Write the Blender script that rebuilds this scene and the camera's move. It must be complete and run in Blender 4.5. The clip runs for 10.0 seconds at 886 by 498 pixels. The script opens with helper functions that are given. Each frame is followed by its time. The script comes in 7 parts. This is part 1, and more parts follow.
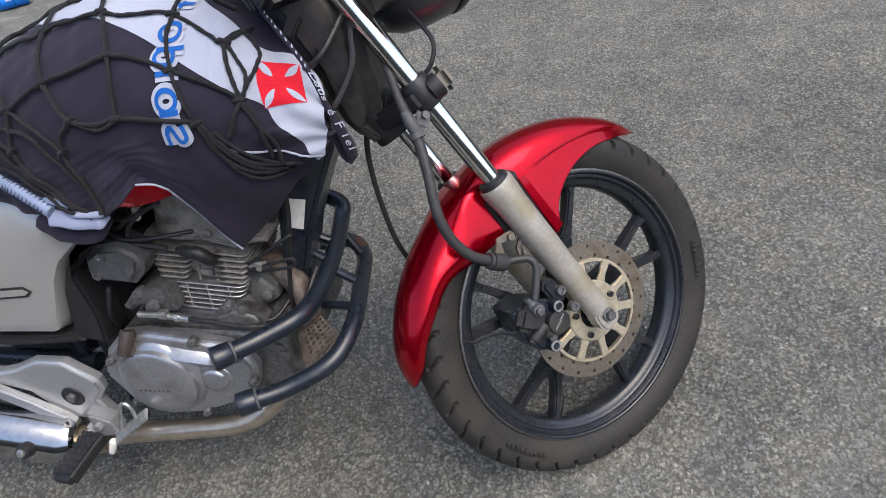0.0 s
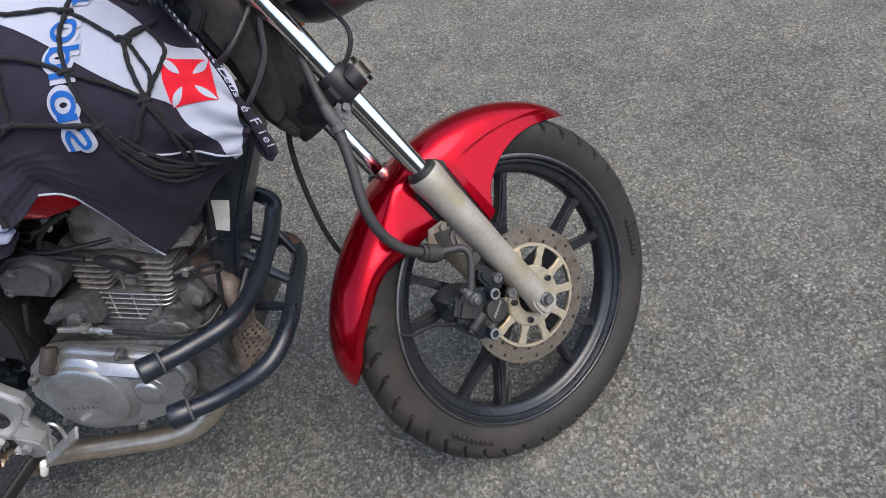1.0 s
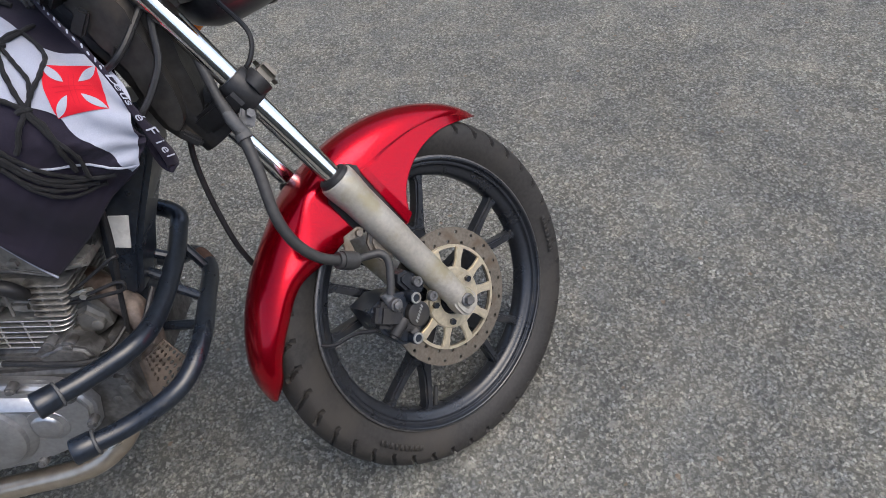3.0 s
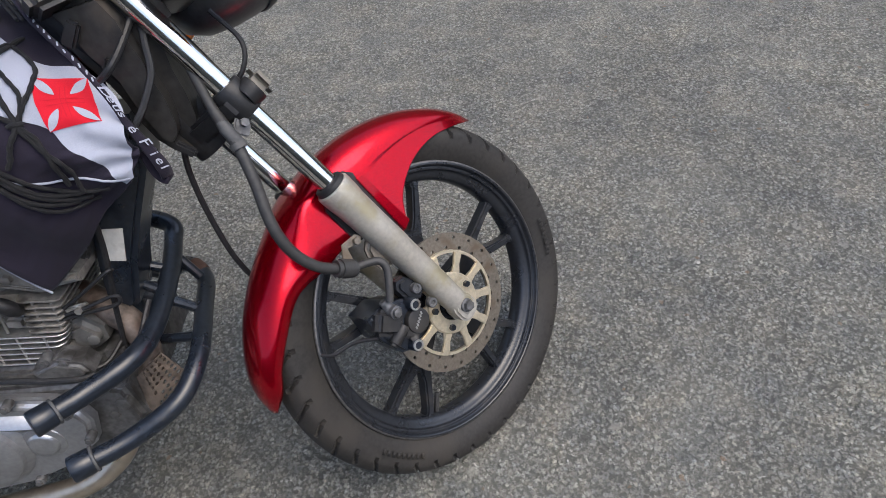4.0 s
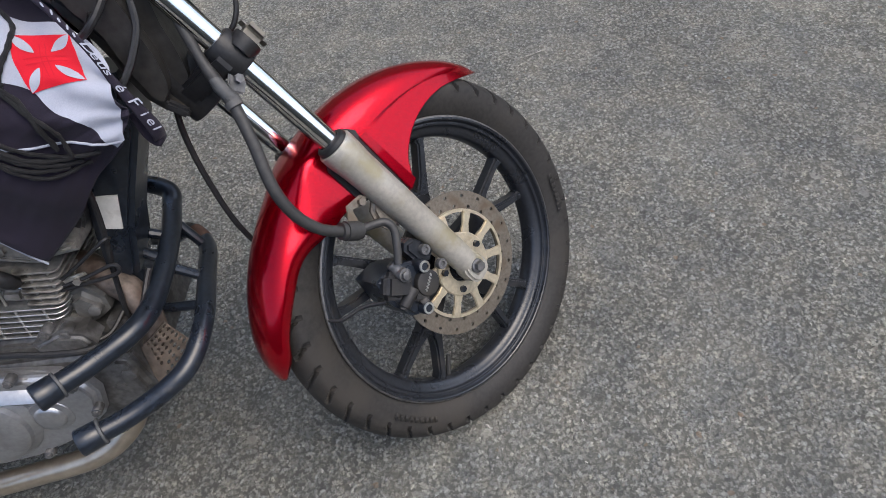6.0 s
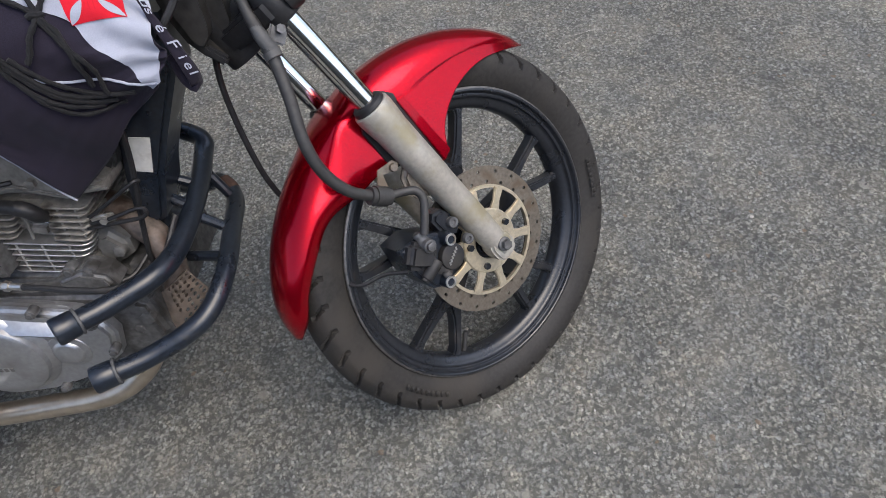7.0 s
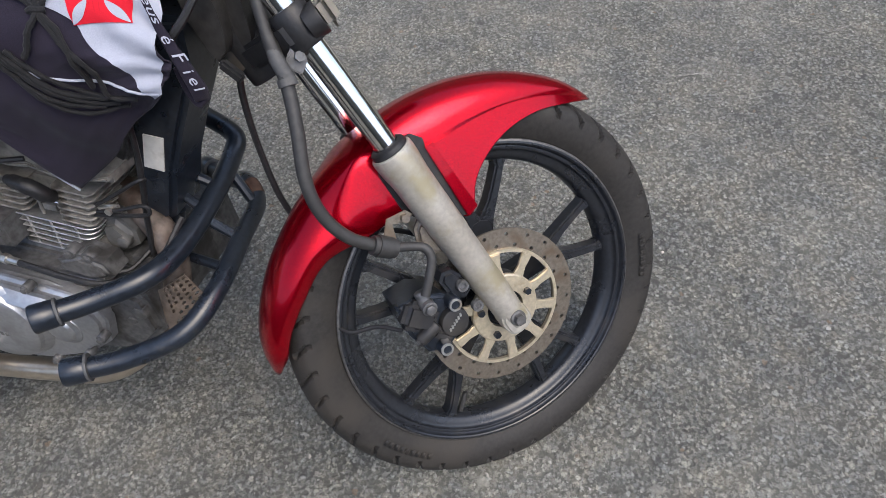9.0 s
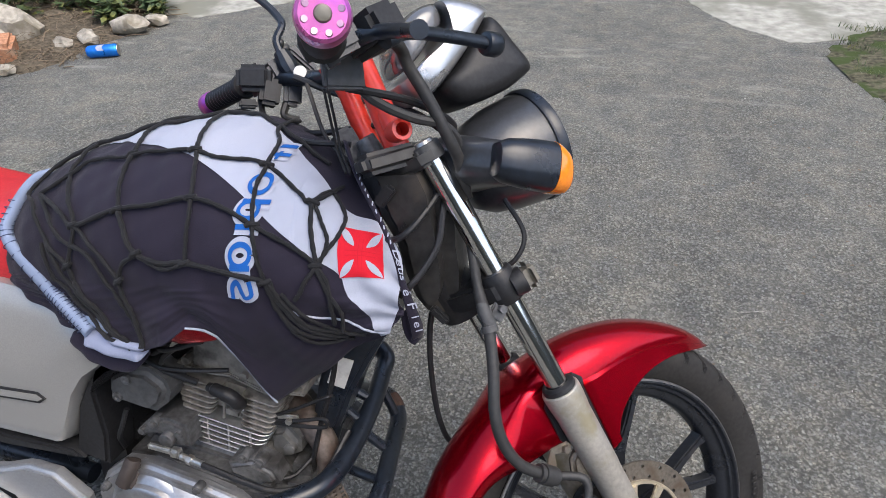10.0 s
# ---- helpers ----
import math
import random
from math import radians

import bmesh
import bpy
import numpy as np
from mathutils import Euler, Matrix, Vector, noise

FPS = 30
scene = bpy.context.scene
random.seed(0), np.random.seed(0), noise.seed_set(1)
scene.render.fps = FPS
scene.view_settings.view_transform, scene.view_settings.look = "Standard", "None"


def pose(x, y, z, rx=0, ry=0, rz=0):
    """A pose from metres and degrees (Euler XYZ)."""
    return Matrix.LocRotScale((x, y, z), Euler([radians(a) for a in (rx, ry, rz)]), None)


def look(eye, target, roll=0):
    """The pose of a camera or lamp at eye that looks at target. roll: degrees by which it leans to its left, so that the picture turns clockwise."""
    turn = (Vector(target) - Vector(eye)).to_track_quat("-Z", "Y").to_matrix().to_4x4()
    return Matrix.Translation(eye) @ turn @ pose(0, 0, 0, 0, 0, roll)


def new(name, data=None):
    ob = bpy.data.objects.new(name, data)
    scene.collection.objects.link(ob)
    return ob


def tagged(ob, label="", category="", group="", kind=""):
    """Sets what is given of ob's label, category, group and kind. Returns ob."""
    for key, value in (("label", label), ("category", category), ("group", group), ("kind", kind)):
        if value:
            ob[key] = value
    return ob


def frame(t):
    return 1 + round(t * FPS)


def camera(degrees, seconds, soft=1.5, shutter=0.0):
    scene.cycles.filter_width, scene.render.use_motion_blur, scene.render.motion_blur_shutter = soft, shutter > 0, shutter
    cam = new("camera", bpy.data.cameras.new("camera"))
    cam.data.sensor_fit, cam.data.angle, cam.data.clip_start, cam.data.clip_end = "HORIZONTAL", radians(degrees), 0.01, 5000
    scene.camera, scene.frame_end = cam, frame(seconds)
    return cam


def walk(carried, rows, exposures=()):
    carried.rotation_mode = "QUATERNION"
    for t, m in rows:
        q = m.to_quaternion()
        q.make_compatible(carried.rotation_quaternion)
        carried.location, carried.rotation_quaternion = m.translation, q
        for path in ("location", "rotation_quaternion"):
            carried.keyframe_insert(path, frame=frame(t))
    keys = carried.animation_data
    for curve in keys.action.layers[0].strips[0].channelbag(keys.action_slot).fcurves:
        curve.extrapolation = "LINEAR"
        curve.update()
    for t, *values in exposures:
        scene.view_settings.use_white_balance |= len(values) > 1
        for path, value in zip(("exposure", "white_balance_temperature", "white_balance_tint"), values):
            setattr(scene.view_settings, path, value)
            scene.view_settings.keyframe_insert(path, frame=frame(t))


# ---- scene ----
cam = camera(70.19, 10.0, soft=0.9)
PATH = [
    (0, (-0.0228, -0.6197, 1.1847), (-0.2479, 0.1875, 0.3259), -13.64),
    (0.5, (-0.0070, -0.6030, 1.1779), (-0.1698, 0.1991, 0.3003), -13.16),
    (1, (0.0130, -0.5993, 1.1725), (-0.1346, 0.1930, 0.2835), -13.26),
    (1.5, (0.0251, -0.5904, 1.1593), (-0.1702, 0.1808, 0.2609), -15.54),
    (1.7, (0.0185, -0.5835, 1.1605), (-0.2155, 0.6765, -0.3745), -13.00),
    (2, (0.0218, -0.5917, 1.1729), (-0.0392, 0.2197, 0.2909), -9.75),
    (2.5, (0.0217, -0.5925, 1.1661), (0.0052, 0.1961, 0.2618), -8.41),
    (4, (0.0128, -0.5827, 1.1626), (0.0243, 0.2101, 0.2618), -8.96),
    (4.5, (0.0075, -0.5804, 1.1581), (0.0079, 0.2024, 0.2486), -9.55),
    (5, (-0.0004, -0.5720, 1.1458), (-0.0107, 0.1950, 0.2229), -10.30),
    (5.5, (0.0073, -0.5561, 1.1359), (-0.0015, 0.1954, 0.2004), -11.83),
    (6.8, (-0.0006, -0.5640, 1.1324), (-0.0307, 0.1479, 0.1669), -9.25),
    (7, (0.0008, -0.5496, 1.1185), (-0.0610, 0.1547, 0.1489), -9.51),
    (7.5, (-0.0477, -0.4584, 1.0972), (-0.1031, 0.2225, 0.1106), -7.86),
    (8, (0.0256, -0.4040, 1.0891), (-0.1163, 0.2338, 0.0826), -5.80),
    (8.5, (0.0887, -0.3989, 1.0875), (-0.1150, 0.2238, 0.0822), -8.55),
    (9, (0.0955, -0.4004, 1.1046), (-0.1263, 0.2599, 0.1274), -8.56),
    (9.5, (0.0289, -0.4205, 1.1848), (-0.2387, 0.3748, 0.3269), -4.83),
    (9.6, (0.0083, -0.4333, 1.2065), (-0.2705, 0.4007, 0.3899), -4.31),
    (9.8, (-0.0487, -0.4580, 1.2359), (-0.3408, 0.4115, 0.4622), -3.99),
    (10, (-0.1099, -0.4905, 1.2519), (-0.3725, 0.4242, 0.5209), -2.82),
]
EXPOSURES = [(0.0, 1.15), (2.5, 1.10), (5.5, 1.08), (7.0, 1.08), (8.0, 1.20), (9.0, 1.20), (9.5, 1.15), (10.0, 1.13)]
walk(cam, [(t, look(eye, target, roll)) for t, eye, target, roll in PATH], EXPOSURES)

# ---- light and exposure ----
world = bpy.data.worlds.new("sky")
scene.world = world
world.use_nodes = True
wn = world.node_tree
sky = wn.nodes.new("ShaderNodeTexSky")
sky.sky_type, sky.sun_disc = "NISHITA", False
sky.sun_elevation, sky.sun_rotation = radians(62), radians(116)
sky.air_density, sky.dust_density, sky.ozone_density = 1.0, 3.0, 1.0
background = wn.nodes["Background"]
background.inputs["Strength"].default_value = 0.17
wn.links.new(sky.outputs["Color"], background.inputs["Color"])
sun_data = bpy.data.lights.new("sun", "SUN")
sun_data.energy, sun_data.angle, sun_data.color = 0.85, radians(50), (1.0, 0.94, 0.85)
sun = new("sun", sun_data)
sun.matrix_basis = look((1.5, -0.75, 3.2), (0, 0, 0))

# ---- materials ----


def nodes_of(name):
    m = bpy.data.materials.new(name)
    m.use_nodes = True
    nt = m.node_tree
    return m, nt, nt.nodes["Principled BSDF"]


def ramp(nt, stops):
    node = nt.nodes.new("ShaderNodeValToRGB")
    el = node.color_ramp.elements
    while len(el) < len(stops):
        el.new(0.5)
    for e, (at, col) in zip(el, stops):
        e.position = at
        e.color = (*col, 1) if len(col) == 3 else col
    return node


def shade(col, k):
    return tuple(min(1.0, c * k) for c in col)


def surface(name, base, rough=0.5, metal=0.0, grain=60.0, spread=0.25, bump=0.1, stain=None, stain_scale=6.0, stain_at=0.6, coat=0.0, spec=0.5, detail=6.0, rough_spread=0.12):
    """A worn surface: fine grain, larger stains, uneven gloss and fine relief."""
    m, nt, p = nodes_of(name)
    co = nt.nodes.new("ShaderNodeTexCoord")
    fine = nt.nodes.new("ShaderNodeTexNoise")
    fine.inputs["Scale"].default_value, fine.inputs["Detail"].default_value = grain, detail
    large = nt.nodes.new("ShaderNodeTexNoise")
    large.inputs["Scale"].default_value, large.inputs["Detail"].default_value = stain_scale, 5.0
    for n in (fine, large):
        nt.links.new(co.outputs["Object"], n.inputs["Vector"])
    tint = ramp(nt, [(0.3, shade(base, 1 - spread)), (0.7, shade(base, 1 + spread))])
    nt.links.new(fine.outputs["Fac"], tint.inputs["Fac"])
    mask = ramp(nt, [(stain_at, (0, 0, 0)), (min(1.0, stain_at + 0.14), (1, 1, 1))])
    nt.links.new(large.outputs["Fac"], mask.inputs["Fac"])
    mix = nt.nodes.new("ShaderNodeMix")
    mix.data_type = "RGBA"
    mix.inputs[7].default_value = (*(stain or shade(base, 0.6)), 1)
    nt.links.new(mask.outputs["Color"], mix.inputs[0])
    nt.links.new(tint.outputs["Color"], mix.inputs[6])
    nt.links.new(mix.outputs[2], p.inputs["Base Color"])
    gloss = nt.nodes.new("ShaderNodeMapRange")
    gloss.inputs["To Min"].default_value = max(0.02, rough - rough_spread)
    gloss.inputs["To Max"].default_value = min(1.0, rough + rough_spread)
    nt.links.new(large.outputs["Fac"], gloss.inputs["Value"])
    nt.links.new(gloss.outputs["Result"], p.inputs["Roughness"])
    p.inputs["Metallic"].default_value = metal
    p.inputs["Specular IOR Level"].default_value = spec
    p.inputs["Coat Weight"].default_value = coat
    p.inputs["Coat Roughness"].default_value = 0.03
    if bump:
        b = nt.nodes.new("ShaderNodeBump")
        b.inputs["Strength"].default_value, b.inputs["Distance"].default_value = bump, 0.002
        nt.links.new(fine.outputs["Fac"], b.inputs["Height"])
        nt.links.new(b.outputs["Normal"], p.inputs["Normal"])
    return m


def asphalt_material():
    """Worn asphalt: crushed stones 5 to 9 mm across in dark binder with relief shading painted in, dust in the pits, a
    few pale chips, broad worn patches.
    """
    m, nt, p = nodes_of("asphalt")
    link = nt.links.new
    co = nt.nodes.new("ShaderNodeTexCoord")

    def noise_tex(scale, detail=5.0, rough=0.55, vector=None):
        n = nt.nodes.new("ShaderNodeTexNoise")
        n.inputs["Scale"].default_value, n.inputs["Detail"].default_value, n.inputs["Roughness"].default_value = scale, detail, rough
        link(vector or co.outputs["Object"], n.inputs["Vector"])
        return n

    def calc(op, x, y=None, z=None):
        n = nt.nodes.new("ShaderNodeMath")
        n.operation = op
        for socket, val in zip(n.inputs, (x, y, z)):
            if isinstance(val, (int, float)):
                socket.default_value = val
            elif val is not None:
                link(val, socket)
        return n.outputs["Value"]

    def mixed(fac, x, y, blend="MIX"):
        n = nt.nodes.new("ShaderNodeMix")
        n.data_type, n.blend_type = "RGBA", blend
        for socket, val in zip((n.inputs[0], n.inputs[6], n.inputs[7]), (fac, x, y)):
            if isinstance(val, (int, float)):
                socket.default_value = val
            elif isinstance(val, tuple):
                socket.default_value = (*val, 1)
            else:
                link(val, socket)
        return n.outputs[2]

    def ramped(value, stops):
        r = ramp(nt, stops)
        link(value, r.inputs["Fac"])
        return r.outputs["Color"]

    def bent_by(scale, amount):
        w = noise_tex(scale, 4.0, 0.6)
        n = nt.nodes.new("ShaderNodeVectorMath")
        n.operation = "MULTIPLY_ADD"
        n.inputs[1].default_value = (amount, amount, 0.0)
        link(w.outputs["Color"], n.inputs[0])
        link(co.outputs["Object"], n.inputs[2])
        return n.outputs["Vector"]

    def cells(scale, vector):
        v = nt.nodes.new("ShaderNodeTexVoronoi")
        v.inputs["Scale"].default_value = scale
        link(vector, v.inputs["Vector"])
        k = nt.nodes.new("ShaderNodeSeparateColor")
        link(v.outputs["Color"], k.inputs["Color"])
        return v.outputs["Distance"], k.outputs["Red"], k.outputs["Green"], k.outputs["Blue"]

    bent = bent_by(110.0, 0.013)
    far, tone, rare, hue = cells(122.0, bent)
    far2, tone2, rare2, hue2 = cells(270.0, bent_by(230.0, 0.005))
    lumps, crumbs = noise_tex(165.0, 5.0, 0.68), noise_tex(380.0, 4.0, 0.6)
    # height: stones of uneven level, rough on top, with gaps between them
    level = calc("MULTIPLY_ADD", tone, 0.34, calc("MULTIPLY", far, -0.62))
    level = calc("MULTIPLY_ADD", lumps.outputs["Fac"], 1.25, level)
    level = calc("MULTIPLY_ADD", crumbs.outputs["Fac"], 0.42, level)
    level = calc("MULTIPLY_ADD", far2, -0.22, level)
    shape_only = calc("MULTIPLY_ADD", far, -0.5, calc("MULTIPLY_ADD", crumbs.outputs["Fac"], 0.5, lumps.outputs["Fac"]))
    # relief light put into the colour: stone tops lightened, gaps darkened as binder and shade
    gap = ramped(shape_only, [(0.4, (0, 0, 0)), (0.5, (1, 1, 1))])
    crown = ramped(level, [(0.45, (0.87, 0.87, 0.87)), (0.7, (1.03, 1.03, 1.03)), (0.95, (1.52, 1.52, 1.52))])
    stone = ramped(tone, [(0.0, (0.185, 0.184, 0.172)), (0.4, (0.222, 0.221, 0.207)), (0.75, (0.248, 0.247, 0.231)), (1.0, (0.3, 0.298, 0.278))])
    tint = ramped(hue, [(0.0, (0.95, 0.99, 1.05)), (0.3, (1.0, 1.0, 1.0)), (0.7, (1.0, 1.0, 0.97)), (0.9, (1.03, 1.01, 0.92)), (1.0, (1.06, 0.98, 0.94))])
    stone = mixed(1.0, stone, tint, "MULTIPLY")
    fine = ramped(tone2, [(0.0, (0.155, 0.154, 0.144)), (0.5, (0.22, 0.218, 0.204)), (0.93, (0.26, 0.257, 0.242)), (1.0, (0.42, 0.415, 0.39))])
    cover = ramped(noise_tex(60.0, 5.0, 0.7).outputs["Fac"], [(0.42, (0.3, 0.3, 0.3)), (0.6, (0.7, 0.7, 0.7))])
    body = mixed(cover, stone, fine)
    body = mixed(gap, (0.115, 0.113, 0.105), mixed(1.0, body, crown, "MULTIPLY"))
    # dust that fills the pits in patches, more of it away from the wheel tracks
    place = nt.nodes.new("ShaderNodeSeparateXYZ")
    link(co.outputs["Object"], place.inputs["Vector"])
    away = nt.nodes.new("ShaderNodeMapRange")
    for k, val in (("From Min", 0.9), ("From Max", 2.6), ("To Min", 0.0), ("To Max", 0.15)):
        away.inputs[k].default_value = val
    link(place.outputs["Y"], away.inputs["Value"])
    patch = calc("ADD", noise_tex(3.2, 6.0, 0.62).outputs["Fac"], away.outputs["Result"])
    dusty = ramped(patch, [(0.42, (0.05, 0.05, 0.05)), (0.75, (0.45, 0.45, 0.45))])
    dust = ramped(lumps.outputs["Fac"], [(0.3, (0.15, 0.147, 0.136)), (0.5, (0.215, 0.211, 0.197)), (0.68, (0.275, 0.27, 0.252))])
    body = mixed(dusty, body, dust)
    # pale chips, small and large, and rusty ones
    for scale, lo, hi, reach, colour, most in ((150.0, 0.93, 0.97, 0.42, (0.4, 0.392, 0.37), 0.85), (62.0, 0.95, 0.98, 0.36, (0.3, 0.294, 0.276), 0.8), (27.0, 0.955, 0.965, 0.33, (0.29, 0.285, 0.262), 0.75), (48.0, 0.965, 0.98, 0.3, (0.24, 0.17, 0.12), 0.6)):
        d, _, pick, _ = cells(scale, bent)
        few = ramped(pick, [(lo, (0, 0, 0)), (hi, (most, most, most))])
        shape = ramped(d, [(reach - 0.08, (1, 1, 1)), (reach, (0, 0, 0))])
        body = mixed(calc("MULTIPLY", few, shape), body, colour)
    # long pale smears of dried cement
    stretch = nt.nodes.new("ShaderNodeMapping")
    stretch.inputs["Scale"].default_value = (1.1, 4.2, 1.0)
    stretch.inputs["Rotation"].default_value = (0, 0, radians(14))
    link(co.outputs["Object"], stretch.inputs["Vector"])
    smear = calc("ADD", noise_tex(2.3, 7.0, 0.5, stretch.outputs["Vector"]).outputs["Fac"], away.outputs["Result"])
    body = mixed(ramped(smear, [(0.73, (0, 0, 0)), (0.87, (0.5, 0.5, 0.5))]), body, (0.42, 0.41, 0.375))
    # broad worn and stained patches
    broad = ramped(noise_tex(1.7, 7.0).outputs["Fac"], [(0.32, (0.87, 0.875, 0.845)), (0.5, (1.01, 1.015, 0.975)), (0.68, (1.15, 1.15, 1.08))])
    body = mixed(1.0, body, broad, "MULTIPLY")
    blotch = ramped(noise_tex(8.0, 7.0, 0.68).outputs["Fac"], [(0.34, (0.78, 0.8, 0.84)), (0.5, (1.0, 1.0, 0.99)), (0.67, (1.22, 1.17, 1.1))])
    body = mixed(1.0, body, blotch, "MULTIPLY")
    link(body, p.inputs["Base Color"])
    p.inputs["Roughness"].default_value = 0.85
    p.inputs["Specular IOR Level"].default_value = 0.3
    b = nt.nodes.new("ShaderNodeBump")
    b.inputs["Distance"].default_value = 0.011
    rub = nt.nodes.new("ShaderNodeMapRange")
    rub.inputs["To Min"].default_value, rub.inputs["To Max"].default_value = 1.0, 0.75
    link(dusty, rub.inputs["Value"])
    link(rub.outputs["Result"], b.inputs["Strength"])
    link(level, b.inputs["Height"])
    link(b.outputs["Normal"], p.inputs["Normal"])
    return m


ASPHALT = asphalt_material()
RED = surface("red_paint", (0.43, 0.0012, 0.012), 0.22, 0.88, 400, 0.1, 0.0, stain=(0.44, 0.002, 0.01), stain_scale=9, coat=0.32, rough_spread=0.04, spec=0.1)
RED_PLASTIC = surface("red_seat_vinyl", (0.5, 0.02, 0.025), 0.5, grain=300, spread=0.12, bump=0.25)
RED_ANODISED = surface("orange_red_paint", (0.62, 0.035, 0.02), 0.35, grain=80, spread=0.15, bump=0.05, coat=0.4)
BLACK_PAINT = surface("black_enamel", (0.010, 0.0135, 0.02), 0.3, grain=120, spread=0.4, bump=0.06, stain=(0.05, 0.045, 0.04), stain_scale=25, stain_at=0.66, coat=0.15, spec=0.4)
BLACK_WHEEL = surface("satin_black_alloy", (0.012, 0.0135, 0.017), 0.29, grain=150, spread=0.4, bump=0.04, stain=(0.035, 0.032, 0.03), stain_scale=18, stain_at=0.62)
BLACK_PLASTIC = surface("black_plastic", (0.014, 0.014, 0.015), 0.5, grain=180, spread=0.35, bump=0.1, stain=(0.035, 0.032, 0.028), stain_scale=14, stain_at=0.6, spec=0.38)
GREY_PLASTIC = surface("dusty_grey_plastic", (0.055, 0.056, 0.057), 0.6, grain=120, spread=0.3, bump=0.12, stain=(0.085, 0.08, 0.073), stain_scale=16)
RUBBER = surface("tyre_rubber", (0.021, 0.0195, 0.018), 0.6, grain=140, spread=0.3, bump=0.14, stain=(0.031, 0.0275, 0.0235), stain_scale=9, stain_at=0.5, spec=0.3)
HOSE = surface("grey_rubber_hose", (0.026, 0.0255, 0.025), 0.6, grain=120, spread=0.25, bump=0.1)
CHROME = surface("chrome", (0.66, 0.65, 0.63), 0.1, 1.0, 90, 0.06, 0.0, stain=(0.4, 0.38, 0.35), stain_scale=22, stain_at=0.68, rough_spread=0.06)
ALLOY = surface("cast_fork_alloy", (0.43, 0.405, 0.355), 0.45, 0.55, 160, 0.12, 0.08, stain=(0.33, 0.295, 0.2), stain_scale=17, stain_at=0.48)
ENGINE_ALLOY = surface("engine_alloy", (0.36, 0.365, 0.375), 0.33, 0.8, 150, 0.1, 0.05, stain=(0.24, 0.235, 0.225), stain_scale=11, stain_at=0.52)
BRACKET_ALLOY = surface("bracket_alloy", (0.34, 0.345, 0.35), 0.36, 0.6, 220, 0.06, 0.02, stain=(0.3, 0.3, 0.3), stain_scale=8, stain_at=0.55)
ENGINE_DARK = surface("sooty_engine_alloy", (0.115, 0.115, 0.116), 0.46, 0.5, 110, 0.35, 0.14, stain=(0.045, 0.043, 0.041), stain_scale=22, stain_at=0.5)
HEAD_GREY = surface("dusty_head_alloy", (0.21, 0.198, 0.178), 0.6, 0.35, 110, 0.25, 0.12, stain=(0.055, 0.05, 0.043), stain_scale=20, stain_at=0.52)
FIN_BRIGHT = surface("bright_fin_alloy", (0.5, 0.5, 0.49), 0.4, 0.85, 120, 0.15, 0.05, stain=(0.25, 0.24, 0.23), stain_scale=20)
DISC_STEEL = surface("worn_disc_steel", (0.185, 0.16, 0.13), 0.48, 0.75, 220, 0.22, 0.06, stain=(0.15, 0.115, 0.082), stain_scale=24, stain_at=0.52)
CARRIER_GOLD = surface("pale_gold_carrier", (0.58, 0.51, 0.38), 0.38, 0.75, 150, 0.15, 0.06, stain=(0.36, 0.27, 0.16), stain_scale=30)
RUST_PIPE = surface("heat_tinted_pipe", (0.135, 0.108, 0.09), 0.6, 0.45, 75, 0.55, 0.4, stain=(0.06, 0.036, 0.026), stain_scale=22, stain_at=0.47)
RUST = surface("rust", (0.058, 0.031, 0.021), 0.85, 0.1, 90, 0.5, 0.3, stain=(0.04, 0.026, 0.02), stain_scale=30)
SILVER_PAINT = surface("silver_paint", (0.38, 0.37, 0.345), 0.36, 0.45, 500, 0.08, 0.0, stain=(0.4, 0.385, 0.35), stain_scale=7, coat=0.5)
LAMP_GREY = surface("satin_lamp_plastic", (0.03, 0.032, 0.036), 0.34, grain=160, spread=0.25, bump=0.05, stain=(0.06, 0.057, 0.052), stain_scale=12, stain_at=0.6, coat=0.3)
# paler grey that paints the bright reflection line along the rim edge
RIM_EDGE = surface("rim_edge_glint", (0.11, 0.107, 0.104), 0.45, 0.6, 120, 0.3, 0.05, stain=(0.06, 0.055, 0.05), stain_scale=20)
STEEL = surface("zinc_steel", (0.5, 0.49, 0.46), 0.35, 0.9, 120, 0.2, 0.05, stain=(0.3, 0.25, 0.19), stain_scale=40)
AMBER = surface("amber_lens", (0.75, 0.22, 0.02), 0.15, 0, 200, 0.1, 0.05, coat=0.6)
MAGENTA = surface("magenta_anodised", (0.56, 0.14, 0.36), 0.3, 0.65, 60, 0.2, 0.02, stain=(0.35, 0.08, 0.45), stain_scale=25, stain_at=0.5)
WHITE_STICKER = surface("white_sticker", (0.62, 0.6, 0.55), 0.5, grain=90, spread=0.1, bump=0.02, stain=(0.4, 0.37, 0.32), stain_scale=30)
OLIVE = surface("faded_olive_reflector", (0.125, 0.112, 0.085), 0.45, grain=90, spread=0.2, coat=0.3)
GLASS_DARK = surface("smoked_lens", (0.1, 0.1, 0.1), 0.08, grain=50, spread=0.1, bump=0, coat=1.0)
CAP_BROWN = surface("sooty_brown_cap", (0.04, 0.03, 0.025), 0.6, 0.1, 90, 0.3, 0.2)


def cloth_material(name, base, weave=900.0, spread=0.1):
    m = surface(name, base, 0.85, 0.0, weave, spread, 0.25, stain=shade(base, 0.8), stain_scale=5, stain_at=0.55, spec=0.25)
    m.node_tree.nodes["Principled BSDF"].inputs["Sheen Weight"].default_value = 0.06
    return m


